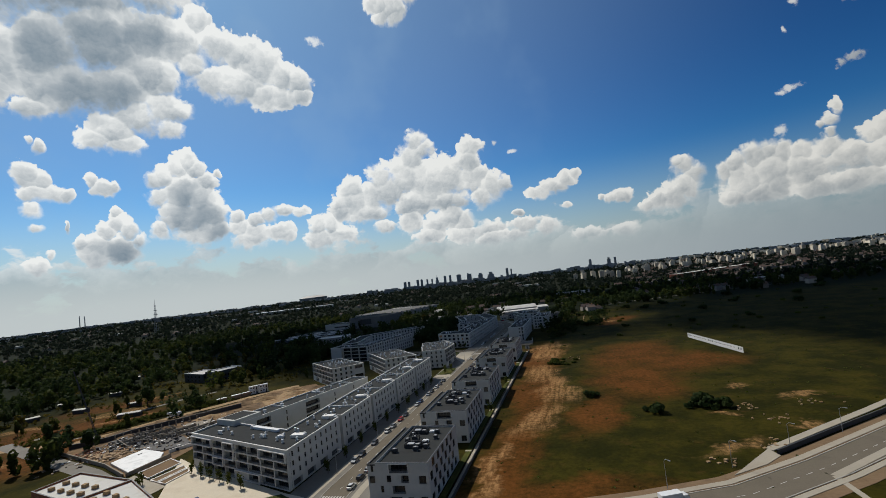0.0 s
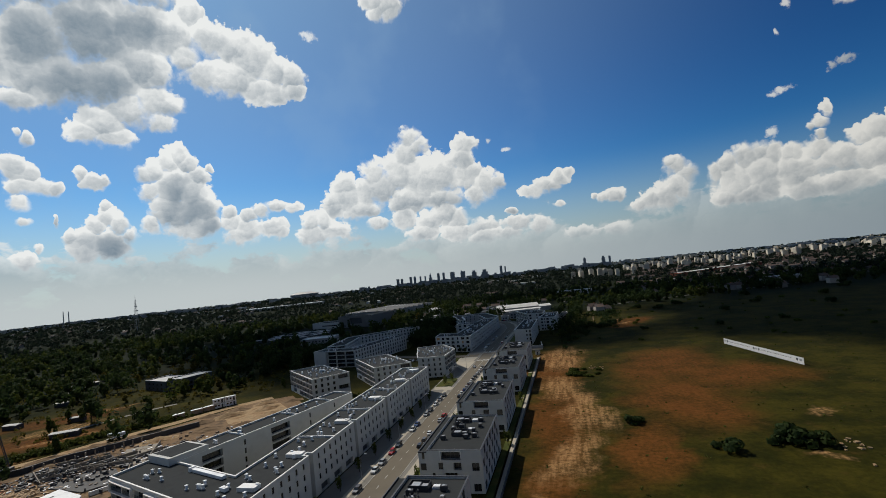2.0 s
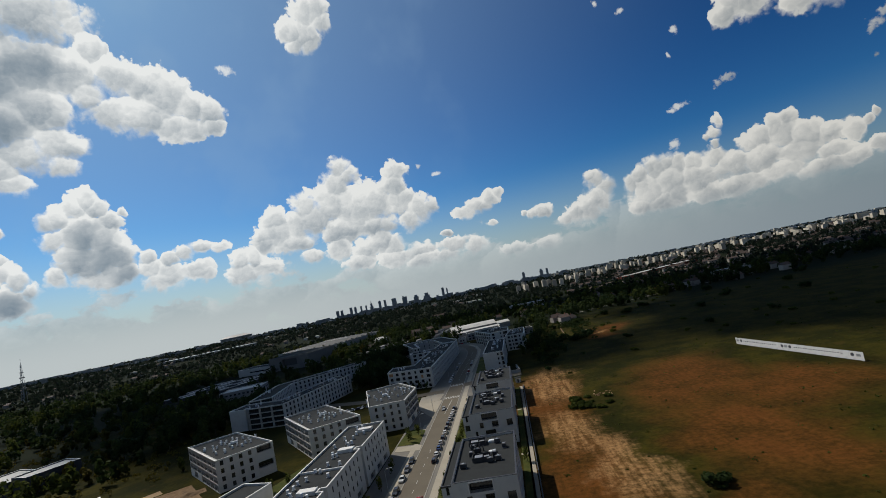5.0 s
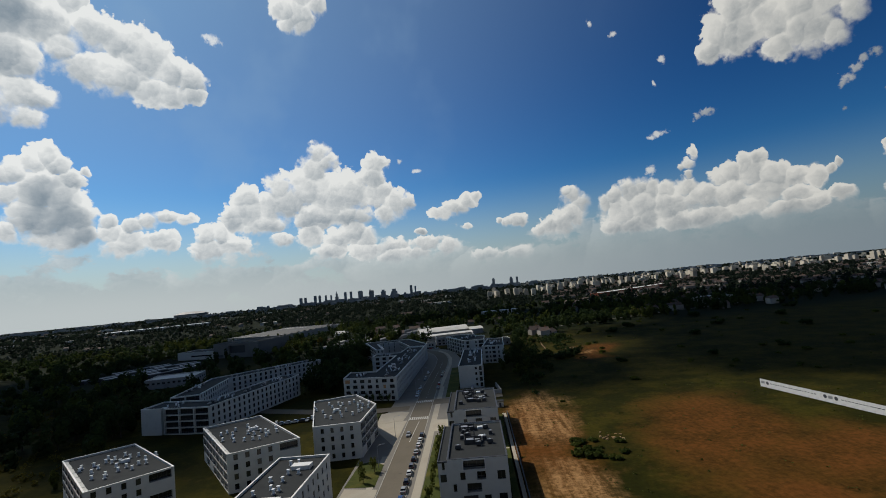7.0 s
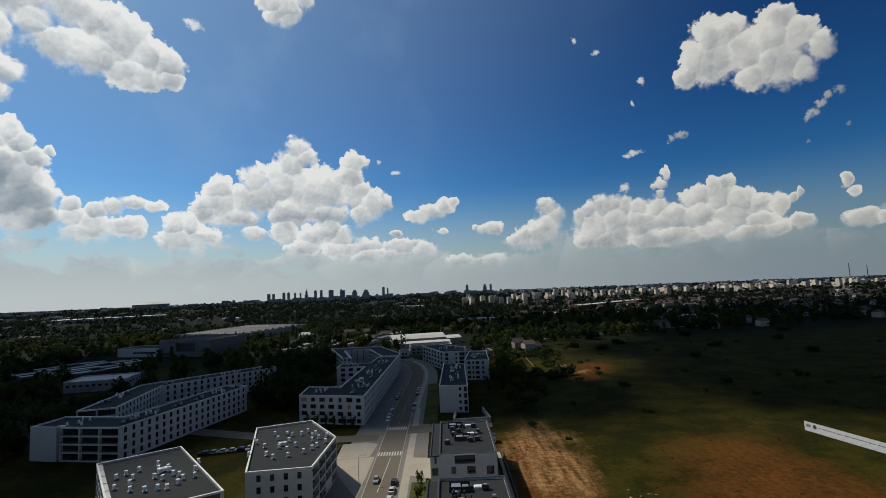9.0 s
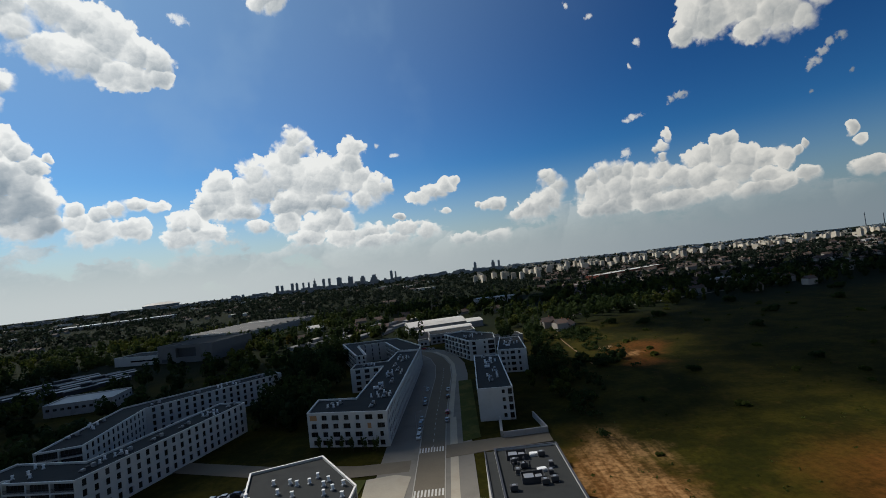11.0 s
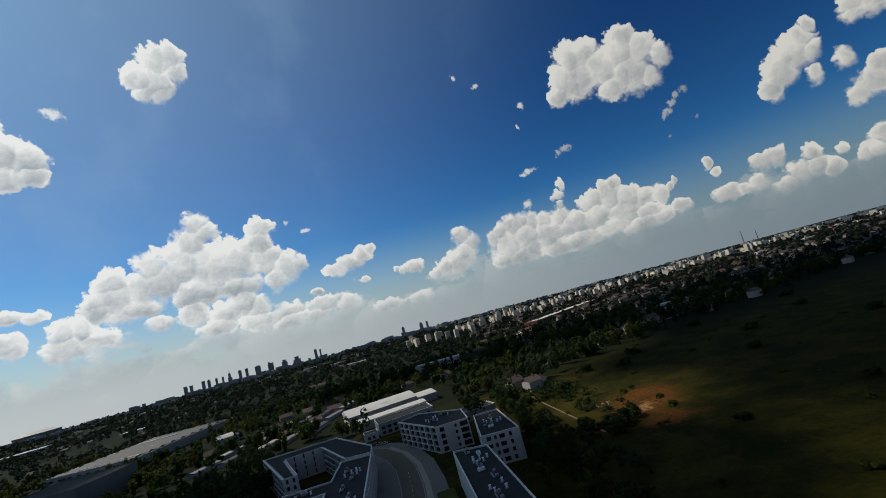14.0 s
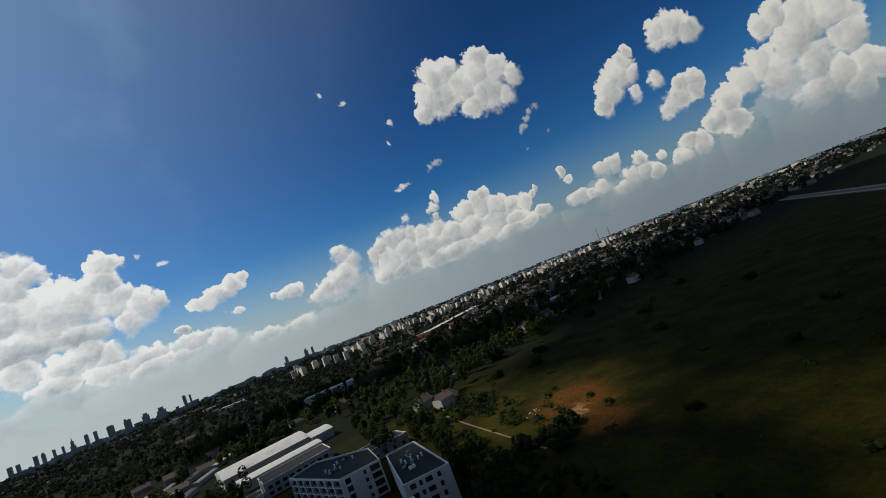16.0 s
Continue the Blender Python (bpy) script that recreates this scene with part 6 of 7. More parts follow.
lay("concrete_slab", Geo().prism([(-139, 214), (-128, 222), (-107, 195), (-124, 196)], 0, 0.5), CONCRETE, "pale concrete slab with open cellar walls", "slab")
lay("concrete_slab", Geo().prism([(-163, 188), (-157, 201), (-150, 200), (-138, 190), (-141, 180)], 0, 0.3), CONCRETE_DARK, "dark wet pit floor", "slab")
for a, b in (((-150, 184), (-138, 206)), ((-144, 180), (-128, 210)), ((-139, 192), (-120, 200)), ((-156, 196), (-141, 208)), ((-131, 190), (-118, 214)), ((-158, 188), (-139, 178)), ((-128, 222), (-112, 200)), ((-116, 196), (-106, 186))):
    lay("cellar_wall", Geo().ribbon([a, b], -0.14, 0.14, 1.7, 1.7), CONCRETE, "raw concrete cellar wall", "wall")
for poly in ([(-99.5, 150), (-98, 164.5), (-88, 160), (-89, 145)], [(-86, 143.5), (-83.5, 157), (-79.8, 154.8), (-81.3, 142)], [(-80, 141.6), (-78.6, 154), (-75.2, 151.6), (-75.6, 140.6)]):
    lay("planting_bed", Geo().prism(poly, 0, 0.3), EARTH_DARK, "brown planting bed beside the plaza", "planting bed")
    lay("kerb", Geo().ribbon(poly + poly[:1], -0.3, 0.3, 0.5, 0.5), COPING_WHITE, "pale concrete edge of the planting bed", "kerb")
lay("lean_path", Geo().prism([(-99, 139), (-74, 131), (-73.5, 139), (-99.5, 148)], 0, 0.16), PAVING, "pale paved path beside the planting beds", "path")

# loose heaps on the site: planks, formwork, rubble
def heap(name, label, mat, boxes):
    g = Geo()
    for x, y, z, w, d, h, turn, tilt in boxes:
        g.box(-w / 2, w / 2, -d / 2, d / 2, 0, h, pose(x, y, z, tilt, 0, turn))
    tagged(part(name, g.mesh(name, mat), None), label, "building material", kind="stuff")


heap("timber_heap", "scattered raw timber and formwork planks", TIMBER, [(rng.gauss(-141, 6), rng.gauss(170, 4.5), 0.05 + rng.random() * 0.3, rng.uniform(1.5, 5), rng.uniform(0.2, 0.9), rng.uniform(0.1, 0.5), rng.uniform(0, 180), rng.uniform(-6, 6)) for _ in range(170)])
heap("rubble_heap", "brown rubble and blocks across the site", RUBBLE, [(x, 195 + (x + 135) * 0.5 + rng.gauss(0, 17), 0.03, rng.uniform(0.4, 2.0), rng.uniform(0.3, 1.4), rng.uniform(0.15, 0.8), rng.uniform(0, 180), rng.uniform(-9, 9)) for x in [rng.uniform(-160, -100) for _ in range(420)]])
heap("formwork_heap", "dark formwork panels and steel on the slab", UNIT_DARK, [(x, 192 + (x + 135) * 0.4 + rng.gauss(0, 11), 0.3, rng.uniform(0.3, 2.4), rng.uniform(0.15, 0.9), rng.uniform(0.3, 1.3), rng.uniform(0, 180), 0) for x in [rng.uniform(-158, -104) for _ in range(260)]])
heap("sheet_heap", "white sheets and bags on the site", TARP, [(x, 194 + (x + 135) * 0.5 + rng.gauss(0, 15), 0.3, rng.uniform(0.4, 2.2), rng.uniform(0.3, 1.2), rng.uniform(0.15, 0.6), rng.uniform(0, 180), 0) for x in [rng.uniform(-160, -104) for _ in range(110)]])
heap("brick_heap", "orange brick debris beside the plank stacks", BRICK_RED, [(rng.gauss(-152, 7), rng.gauss(174, 4), 0.04, rng.uniform(0.4, 1.6), rng.uniform(0.4, 1.2), rng.uniform(0.15, 0.6), rng.uniform(0, 180), rng.uniform(-9, 9)) for _ in range(90)])
heap("stone_heap", "pale stones and rubbish in the field", SAND, [(cx + rng.gauss(0, 3.2), cy + rng.gauss(0, 2.0), 0, rng.uniform(0.3, 1.3), rng.uniform(0.3, 1.0), rng.uniform(0.15, 0.5), rng.uniform(0, 180), 0) for cx, cy in ((75, 333), (121, 158), (138, 172), (142, 211), (147, 197), (167, 216), (106, 545)) for _ in range(14)])
# columns of the unfinished cellar
column = thing("concrete_column", "raw concrete starter column on the slab", "column")
part("shaft", Geo().box(-0.25, 0.25, -0.25, 0.25, 0, 2.2).mesh("shaft", CONCRETE), column)
part("rebar", Geo().tube((-0.15, -0.15, 2.2), (-0.15, -0.15, 3.2), 0.03, sides=4).tube((0.15, 0.15, 2.2), (0.15, 0.15, 3.2), 0.03, sides=4).mesh("rebar", UNIT_DARK), column)
scatter_copies(column, [(-176.5 + i * 2.1, 180.4 + i * 1.9 + (i > 6) * (i - 6) * 1.0, 0.04, 40) for i in range(18)] + [(-150 + i * 4.6 + j * 3, 186 - i * 0.8 + j * 8.0, 0.3, 10) for i in range(7) for j in range(3)], "starter columns on the slab")


def mound(label, x, y, rx, ry, h, mat, seed, turn=0):
    """A rounded heap of loose soil with gullies and a ragged foot."""
    n = 18
    bm = bmesh.new()
    grid = [[None] * (n + 1) for _ in range(n + 1)]
    for i in range(n + 1):
        for j in range(n + 1):
            u, v = i / n * 2 - 1, j / n * 2 - 1
            d = math.hypot(u, v)
            lump = noise.noise(Vector((u * 2.2 + seed, v * 2.2, 1.0))) * 0.45 + noise.noise(Vector((u * 6, v * 6, seed))) * 0.2
            z = h * max(0.0, 1 - d + lump * 0.6) - 0.02
            grid[i][j] = bm.verts.new((u * rx, v * ry, z))
    for i in range(n):
        for j in range(n):
            bm.faces.new((grid[i][j], grid[i + 1][j], grid[i + 1][j + 1], grid[i][j + 1]))
    data = bpy.data.meshes.new("soil_mound")
    bm.to_mesh(data)
    bm.free()
    data.materials.append(mat)
    return tagged(part("soil_mound", data, None, m=pose(x, y, 0.05, 0, 0, turn)), label, "soil mound")


for k, (x, y, rx, ry, h, pale) in enumerate(((-122, 262, 9, 5, 2.6, 1), (-108, 274, 8, 6, 2.2, 1), (-130, 250, 7, 4, 1.8, 0), (-116, 284, 7, 4, 2.0, 1), (-140, 240, 8, 4, 1.6, 0), (-152, 228, 9, 4, 1.8, 0), (-164, 218, 8, 4, 1.5, 0), (-96, 262, 9, 6, 2.0, 1), (-86, 254, 6, 5, 1.6, 1), (-145, 206, 9, 5, 1.8, 0), (-172, 204, 9, 4, 1.6, 0), (-160, 196, 8, 5, 1.4, 0), (-134, 226, 9, 5, 1.8, 1), (-118, 240, 8, 5, 1.6, 0), (-104, 226, 7, 5, 1.4, 1), (-92, 226, 6, 4, 1.3, 0), (-80, 236, 6, 4, 1.2, 0), (-98, 206, 5, 4, 1.0, 0), (-112, 212, 6, 3, 1.1, 0), (-88, 212, 5, 4, 1.1, 1), (-102, 248, 7, 3, 1.2, 0), (-76, 252, 5, 4, 1.0, 0), (-124, 272, 6, 4, 1.5, 0), (-100, 288, 6, 3, 1.3, 0), (-136, 262, 6, 3, 1.3, 0))):
    mound("pale sandy soil heap on the building site" if pale else "brown soil heap on the building site", x, y, rx, ry, h, SAND if pale else EARTH_DARK, k * 3.7, 40)

# ---- trees, bushes, woods ----
nrng = np.random.default_rng(11)


def leaf_cloud(centres, radii, count, size, rnd):
    """Corner points of many small leaf clumps spread over round lobes: an array of count x 4 x 3."""
    k = rnd.integers(0, len(centres), count)
    way = rnd.normal(size=(count, 3))
    way /= np.linalg.norm(way, axis=1)[:, None]
    depth = rnd.uniform(0.6, 1.05, count) ** 0.45
    p = centres[k] + way * radii[k] * depth[:, None]
    a = rnd.normal(size=(count, 3))
    a -= 0.85 * (a * way).sum(1)[:, None] * way
    a /= np.linalg.norm(a, axis=1)[:, None]
    b = np.cross(way, a)
    b /= np.maximum(np.linalg.norm(b, axis=1), 1e-6)[:, None]
    s = size * rnd.uniform(0.55, 1.25, count)[:, None]
    corners = np.stack([p - a * s - b * s * 0.7, p + a * s * 0.8 - b * s, p + a * s + b * s * 0.8, p - a * s * 0.7 + b * s], 1)
    soft = way + rnd.normal(size=(count, 3)) * 0.22
    return corners, np.repeat(soft[:, None], 4, 1)


def quads_mesh(name, leaves, mat):
    quads, soft = (np.asarray(q).reshape(-1, 4, 3) for q in leaves)
    data = bpy.data.meshes.new(name)
    data.from_pydata(quads.reshape(-1, 3).tolist(), [], np.arange(len(quads) * 4).reshape(-1, 4).tolist())
    soft = soft.reshape(-1, 3)
    data.normals_split_custom_set_from_vertices((soft / np.linalg.norm(soft, axis=1)[:, None]).tolist())
    data.materials.append(mat)
    return data


def lobes(rnd, r, h, z0, n):
    c = rnd.normal(size=(n, 3)) * [0.42 * r, 0.42 * r, 0.26 * h] + [0, 0, z0 + h / 2]
    rad = np.stack([rnd.uniform(0.38, 0.62, n) * r, rnd.uniform(0.38, 0.62, n) * r, rnd.uniform(0.25, 0.4, n) * h], 1)
    return c, rad


def tree(label, tall, r, mat, leaves=520, size=0.5, seed=1, slim=1.0, category="tree"):
    rnd = np.random.default_rng(seed)
    ob = thing("tree", label, category)
    bole = tall * 0.3
    g = Geo().tube((0, 0, 0), (0.1, 0, bole), tall * 0.026, tall * 0.016, 7)
    for i in range(4):
        a = i * 1.57 + rnd.uniform(-0.4, 0.4)
        g.tube((0.1, 0, bole - 0.1), (r * 0.5 * math.cos(a), r * 0.5 * math.sin(a), tall * rnd.uniform(0.55, 0.8)), tall * 0.012, tall * 0.004, 5)
    part("trunk", g.mesh("trunk", BARK), ob)
    c, rad = lobes(rnd, r, tall * 0.78 * slim, tall * 0.22, 8)
    part("crown", quads_mesh("crown", leaf_cloud(c, rad, leaves, size, rnd), mat), ob)
    return ob


def bush(label, r, h, mat, seed, leaves=420, size=0.42):
    rnd = np.random.default_rng(seed)
    c, rad = lobes(rnd, r, h * 0.9, 0.05 * h, 6)
    q = leaf_cloud(c, rad, leaves, size, rnd)
    q[0][..., 2] = np.maximum(q[0][..., 2], -0.05)
    return tagged(part("bush", quads_mesh("bush", q, mat), None), label, "bush")


def inside(p, poly):
    x, y = p
    hit = False
    for (ax, ay), (bx, by) in zip(poly, poly[1:] + poly[:1]):
        if (ay > y) != (by > y) and x < (bx - ax) * (y - ay) / (by - ay) + ax:
            hit = not hit
    return hit


# trees of the allotments and courts, each its own
kinds = [tree("leafy green tree in the allotments", 8.5, 3.4, LEAF_GREEN, seed=21), tree("dark green spreading tree beside lanes", 10.5, 4.4, LEAF_DARK, seed=22), tree("slim green tree among gardens", 9.0, 2.2, LEAF_GREEN, seed=23, slim=1.05),
         tree("yellowing small garden tree", 6.0, 2.4, LEAF_YELLOW, seed=24, leaves=300), tree("bright green fruit tree in a garden", 5.5, 2.6, LEAF_GREEN, seed=25, leaves=300), tree("tall dark tree with uneven crown", 14.0, 5.0, LEAF_DARK, seed=26, leaves=600, size=0.55)]
ALLOTMENTS = [(-250, 172), (-196, 192), (-162, 226), (-158, 290), (-160, 300), (-120, 320), (-125, 350), (-240, 480), (-420, 480), (-420, 160), (-260, 60), (-190, 80)]
placed = []
rt = random.Random(5)
while len(placed) < 120:
    x, y = rt.uniform(-420, -118), rt.uniform(60, 480)
    keep_clear = (-272 < x < -218 and 312 < y < 376) or (-225 < x < -172 and 455 < y < 505) or (-165 < x < -128 and 245 < y < 305)
    if inside((x, y), ALLOTMENTS) and not keep_clear and all((x - a) ** 2 + (y - b) ** 2 > 16 for a, b, _ in placed):
        placed.append((x, y, rt.choices(range(6), (4, 4, 3, 2, 3, 1 if x > -260 else 3))[0]))
placed += [(-63, 696, 5), (-68, 704, 1), (-25, 650, 5), (-211, 912, 5), (-134, 821, 5), (-128, 830, 1), (-92, 660, 1), (-100, 640, 5), (-110, 655, 1), (-40, 668, 1), (-84, 630, 1), (-120, 610, 5), (-150, 590, 1), (-70, 640, 0),
           (52, 485, 1), (56, 500, 0), (58, 520, 1), (62, 545, 5), (66, 570, 1), (72, 600, 5), (60, 470, 0), (54, 455, 4), (48, 600, 1), (70, 625, 1), (64, 590, 5), (110, 660, 1), (128, 668, 5), (70, 660, 5), (50, 640, 1), (150, 690, 5), (165, 700, 1), (175, 695, 5), (45, 470, 0), (47, 530, 0)]
placed += [(-82 + rt.uniform(-30, 20), 520 + rt.uniform(-10, 70), rt.choice((1, 5, 1))) for _ in range(22)] + [(-175 + rt.uniform(-25, 25), 385 + rt.uniform(-25, 60), rt.choice((1, 5))) for _ in range(20)] + [(-70 + rt.uniform(-14, 14), 470 + rt.uniform(-25, 30), 1) for _ in range(10)]
placed += [(-186 + rt.uniform(-22, 22), 715 + rt.uniform(-28, 40), rt.choice((0, 0, 3))) for _ in range(16)]
seen_kind = set()
for x, y, k in placed:
    s = rt.uniform(0.8, 1.2)
    m = pose(x, y, 0, 0, 0, rt.uniform(0, 360)) @ Matrix.Diagonal((s, s, s * rt.uniform(0.9, 1.1), 1))
    if k in seen_kind:
        copy_thing(kinds[k], m)
    else:
        kinds[k].matrix_basis = m
        seen_kind.add(k)
# young street trees
young = tree("young street tree with a thin crown", 4.6, 1.3, LEAF_GREEN, leaves=150, size=0.26, seed=31)
ys = [(12.0, y) for y in range(184, 352, 9)] + [(-11.5, y) for y in range(150, 290, 14)] + [(-72 + i * 6.6, 149.5 - i * 2.4) for i in range(6)] + [(-86 + i * 4.2, 140 - i * 5) for i in range(7)] + [(-58 + i * 5.4, 276 + i * 3.0) for i in range(4)] + [(-44 + i * 4.5, 418 - i * 1.2) for i in range(6)] + [(-11, 308), (-9, 316), (-13, 314), (37, 215), (37, 268)]
for i, (x, y) in enumerate(ys):
    m = pose(x, y, 0.15, 0, 0, rt.uniform(0, 360))
    if i:
        copy_thing(young, m)
    else:
        young.matrix_basis = m

# bushes of the field
proto_bush = bush("dark green round bush in the dry field", 3.4, 2.8, LEAF_DARK, 41)
proto_low = bush("low green scrub in the field grass", 2.0, 1.1, LEAF_GREEN, 42, 150)
proto_bush.matrix_basis, proto_low.matrix_basis = pose(83, 236, 0), pose(64, 322, 0)
big = [(107, 208, 1.2), (125, 213, 1.3), (130, 217, 1.5), (133, 211, 1.2), (128, 221, 1.0), (107, 604, 1.8), (99, 510, 1.6), (94, 506, 1.3), (90, 512, 1.2), (86, 500, 1.3), (82, 515, 1.5), (122, 471, 0.9), (210, 560, 1.4), (180, 470, 1.0), (255, 610, 1.5), (300, 560, 1.5), (230, 480, 1.1), (160, 620, 1.4), (185, 650, 1.6), (140, 640, 1.5), (270, 690, 1.8), (330, 640, 1.6), (380, 700, 1.8)]
for x, y, s in big:
    copy_thing(proto_bush, pose(x, y, 0, 0, 0, rt.uniform(0, 360)) @ Matrix.Scale(s, 4))
for i in range(80):
    x, y = (rt.uniform(62, 420), rt.uniform(380, 720)) if i > 14 else (rt.uniform(58, 76), rt.uniform(312, 330))
    copy_thing(proto_low, pose(x, y, 0, 0, 0, rt.uniform(0, 360)) @ Matrix.Scale(rt.uniform(0.5, 1.5), 4))


def woods(name, label, spots, leaves, mat, seed, size):
    """Many trees far off as one mesh of leaf clumps: spots of (x, y, height, radius)."""
    rnd = np.random.default_rng(seed)
    quads = []
    for x, y, h, r in spots:
        c = rnd.normal(size=(5, 3)) * [0.4 * r, 0.4 * r, 0.2 * h] + [x, y, h * 0.55]
        rad = np.stack([rnd.uniform(0.4, 0.7, 5) * r, rnd.uniform(0.4, 0.7, 5) * r, rnd.uniform(0.25, 0.42, 5) * h], 1)
        quads.append(leaf_cloud(c, rad, leaves, size, rnd))
    q = [np.concatenate(k) for k in zip(*quads)]
    q[0][..., 2] = np.maximum(q[0][..., 2], 0)
    tagged(part(name, quads_mesh(name, q, mat), None), label, "woods", kind="stuff")


CLEAR = [[(-300, 660), (-195, 660), (-195, 760), (-350, 760), (-350, 690)], [(-380, 840), (-205, 840), (-205, 1050), (-340, 1050)], [(-368, 572), (-262, 572), (-250, 668), (-340, 668)],
         [(-274, 310), (-216, 310), (-216, 376), (-274, 376)], [(-60, 670), (50, 670), (50, 800), (-60, 800)], [(-255, 510), (-195, 510), (-195, 560), (-255, 560)]]


def open_ground(x, y):
    """Places where no wood stands: the estate, the field, the yards."""
    if -155 < x < 52 and y < 680 and not (x < -90 and y > 525) and not (-85 < x < -50 and 445 < y < 495):
        return True
    if x >= 52 and y < 655 + 0.22 * x:
        return True
    if x <= -155 and y < 60:
        return True
    return any(inside((x, y), c) for c in CLEAR)


near_spots, mid_spots, far_spots, lit_tone_spots = [], [], [], []
rw = random.Random(9)
while len(near_spots) < 1900:
    d, a = math.sqrt(rw.uniform(160 ** 2, 1050 ** 2)), rw.uniform(-1.25, 0.75)
    x, y = d * math.sin(a), 60 + d * math.cos(a)
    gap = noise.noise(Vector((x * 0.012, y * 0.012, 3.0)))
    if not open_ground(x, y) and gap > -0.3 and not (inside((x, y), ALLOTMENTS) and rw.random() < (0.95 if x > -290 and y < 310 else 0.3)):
        # sunlit canopy is put into the colour: noise picks trees for the lighter leaves
        (near_spots if gap < 0.12 else lit_tone_spots).append((x, y, rw.uniform(6, 14), rw.uniform(2.5, 5.5)))
while len(mid_spots) < 3600:
    d, a = math.sqrt(rw.uniform(950 ** 2, 2100 ** 2)), rw.uniform(-1.25, 1.15)
    x, y = d * math.sin(a), 60 + d * math.cos(a)
    if not open_ground(x, y) and noise.noise(Vector((x * 0.006, y * 0.006, 8.0))) > -0.25:
        mid_spots.append((x, y, rw.uniform(8, 15), rw.uniform(5, 9)))
while len(far_spots) < 5200:
    d, a = math.sqrt(rw.uniform(2000 ** 2, 4850 ** 2)), rw.uniform(-1.3, 1.35)
    x, y = d * math.sin(a), 60 + d * math.cos(a)
    if noise.noise(Vector((x * 0.003, y * 0.003, 5.0))) > -0.3:
        far_spots.append((x, y, rw.uniform(9, 17), rw.uniform(9, 20)))
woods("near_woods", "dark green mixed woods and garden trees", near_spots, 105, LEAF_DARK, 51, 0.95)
woods("lit_woods", "trees with sunlight put into their lighter green", lit_tone_spots, 105, LEAF_GREEN, 54, 0.95)
woods("middle_woods", "dark wooded belt beyond the estate", mid_spots, 30, LEAF_FAR_HAZE, 52, 1.8)
woods("far_woods", "distant dark tree cover, bluish haze in its colour, reaching the horizon", far_spots, 13, LEAF_FAR_HAZE, 53, 4.5)
# thin hedges and undergrowth in the allotments
scrub = []
while len(scrub) < 900:
    x, y = rw.uniform(-430, -118), rw.uniform(60, 500)
    if inside((x, y), ALLOTMENTS):
        scrub.append((x, y, rw.uniform(0.8, 3.0), rw.uniform(1.0, 2.6)))
woods("garden_scrub", "green and yellow garden scrub of the allotments", scrub, 26, LEAF_YELLOW, 55, 0.4)
edge = []
for i in range(520):
    t = rw.random()
    x, y = 46 + t * 60 + rw.gauss(0, 9), 440 + t * 190 + rw.gauss(0, 28)
    if x > 53 and not (78 < x < 92 and 450 < y < 590):
        edge.append((x, y, rw.uniform(1.0, 4.0), rw.uniform(1.2, 3.0)))
woods("field_scrub", "dark scrub along the edge of the field", edge, 34, LEAF_DARK, 56, 0.45)
grass = []
for i in range(1100):
    x, y = rw.uniform(41, 430), rw.uniform(125, 700)
    if not (y < 150 and x > 90 and y < 128 + (x - 100) * 0.45):
        grass.append((x, y, rw.uniform(0.12, 0.4), rw.uniform(0.4, 1.4)))
woods("grass_tufts", "tufts of rough green field grass", grass, 6, LEAF_GREEN, 57, 0.25)

hedge = []
for i in range(420):
    t = rw.random() * 4
    k = min(3, int(t))
    (ax, ay), (bx, by) = ((-215, 186), (-186, 205), (-178, 228), (-163, 250), (-152, 262))[k:k + 2]
    hedge.append((ax + (bx - ax) * (t - k) + rw.gauss(-3, 2.2), ay + (by - ay) * (t - k) + rw.gauss(1, 2.2), rw.uniform(0.8, 2.6), rw.uniform(0.8, 1.9)))
woods("road_hedge", "green scrub on the bank beside the site road", hedge, 30, LEAF_GREEN, 58, 0.4)

# ---- houses, estate towers, skyline ----
rf = random.Random(13)


def mixed_mesh(name, boxes, roofs, mats):
    """Walls and roofs of many distant houses in one mesh with two materials."""
    g = Geo()
    for b in boxes:
        g.box(*b)
    split_at = len(g.f)
    for (x, y, w, d, z, rise, turn) in roofs:
        m = pose(x, y, z, 0, 0, turn)
        k = len(g.v)
        g.v += [tuple(m @ Vector(c)) for c in ((-w, -d, 0), (w, -d, 0), (w, d, 0), (-w, d, 0), (-w, 0, rise), (w, 0, rise))]
        g.f += [(k, k + 1, k + 5, k + 4), (k + 2, k + 3, k + 4, k + 5), (k + 1, k + 2, k + 5), (k + 3, k, k + 4)]
    data = bpy.data.meshes.new(name)
    data.from_pydata(g.v, [], g.f)
    for mat in mats:
        data.materials.append(mat)
    data.polygons.foreach_set("material_index", [0] * split_at + [1] * (len(g.f) - split_at))
    return data


def house(label, w, d, h, rise):
    ob = thing("house", label, "house")
    part("wall", Geo().box(-w, w, -d, d, 0, h).mesh("wall", HOUSE_WALL), ob)
    g = Geo()
    e = 0.5
    g.quad((-w - e, -d - e, h - 0.2), (w + e, -d - e, h - 0.2), (w + e, 0, h + rise), (-w - e, 0, h + rise))
    g.quad((w + e, d + e, h - 0.2), (-w - e, d + e, h - 0.2), (-w - e, 0, h + rise), (w + e, 0, h + rise))
    g.quad((-w, -d, h), (-w, d, h), (-w, 0, h + rise)).quad((w, d, h), (w, -d, h), (w, 0, h + rise))
    part("roof", g.mesh("roof", ROOF_TILE), ob)
    part("chimney", Geo().box(w * 0.4, w * 0.4 + 0.7, -0.4, 0.4, h, h + rise + 0.9).mesh("chimney", BRICK_RED), ob)
    return ob


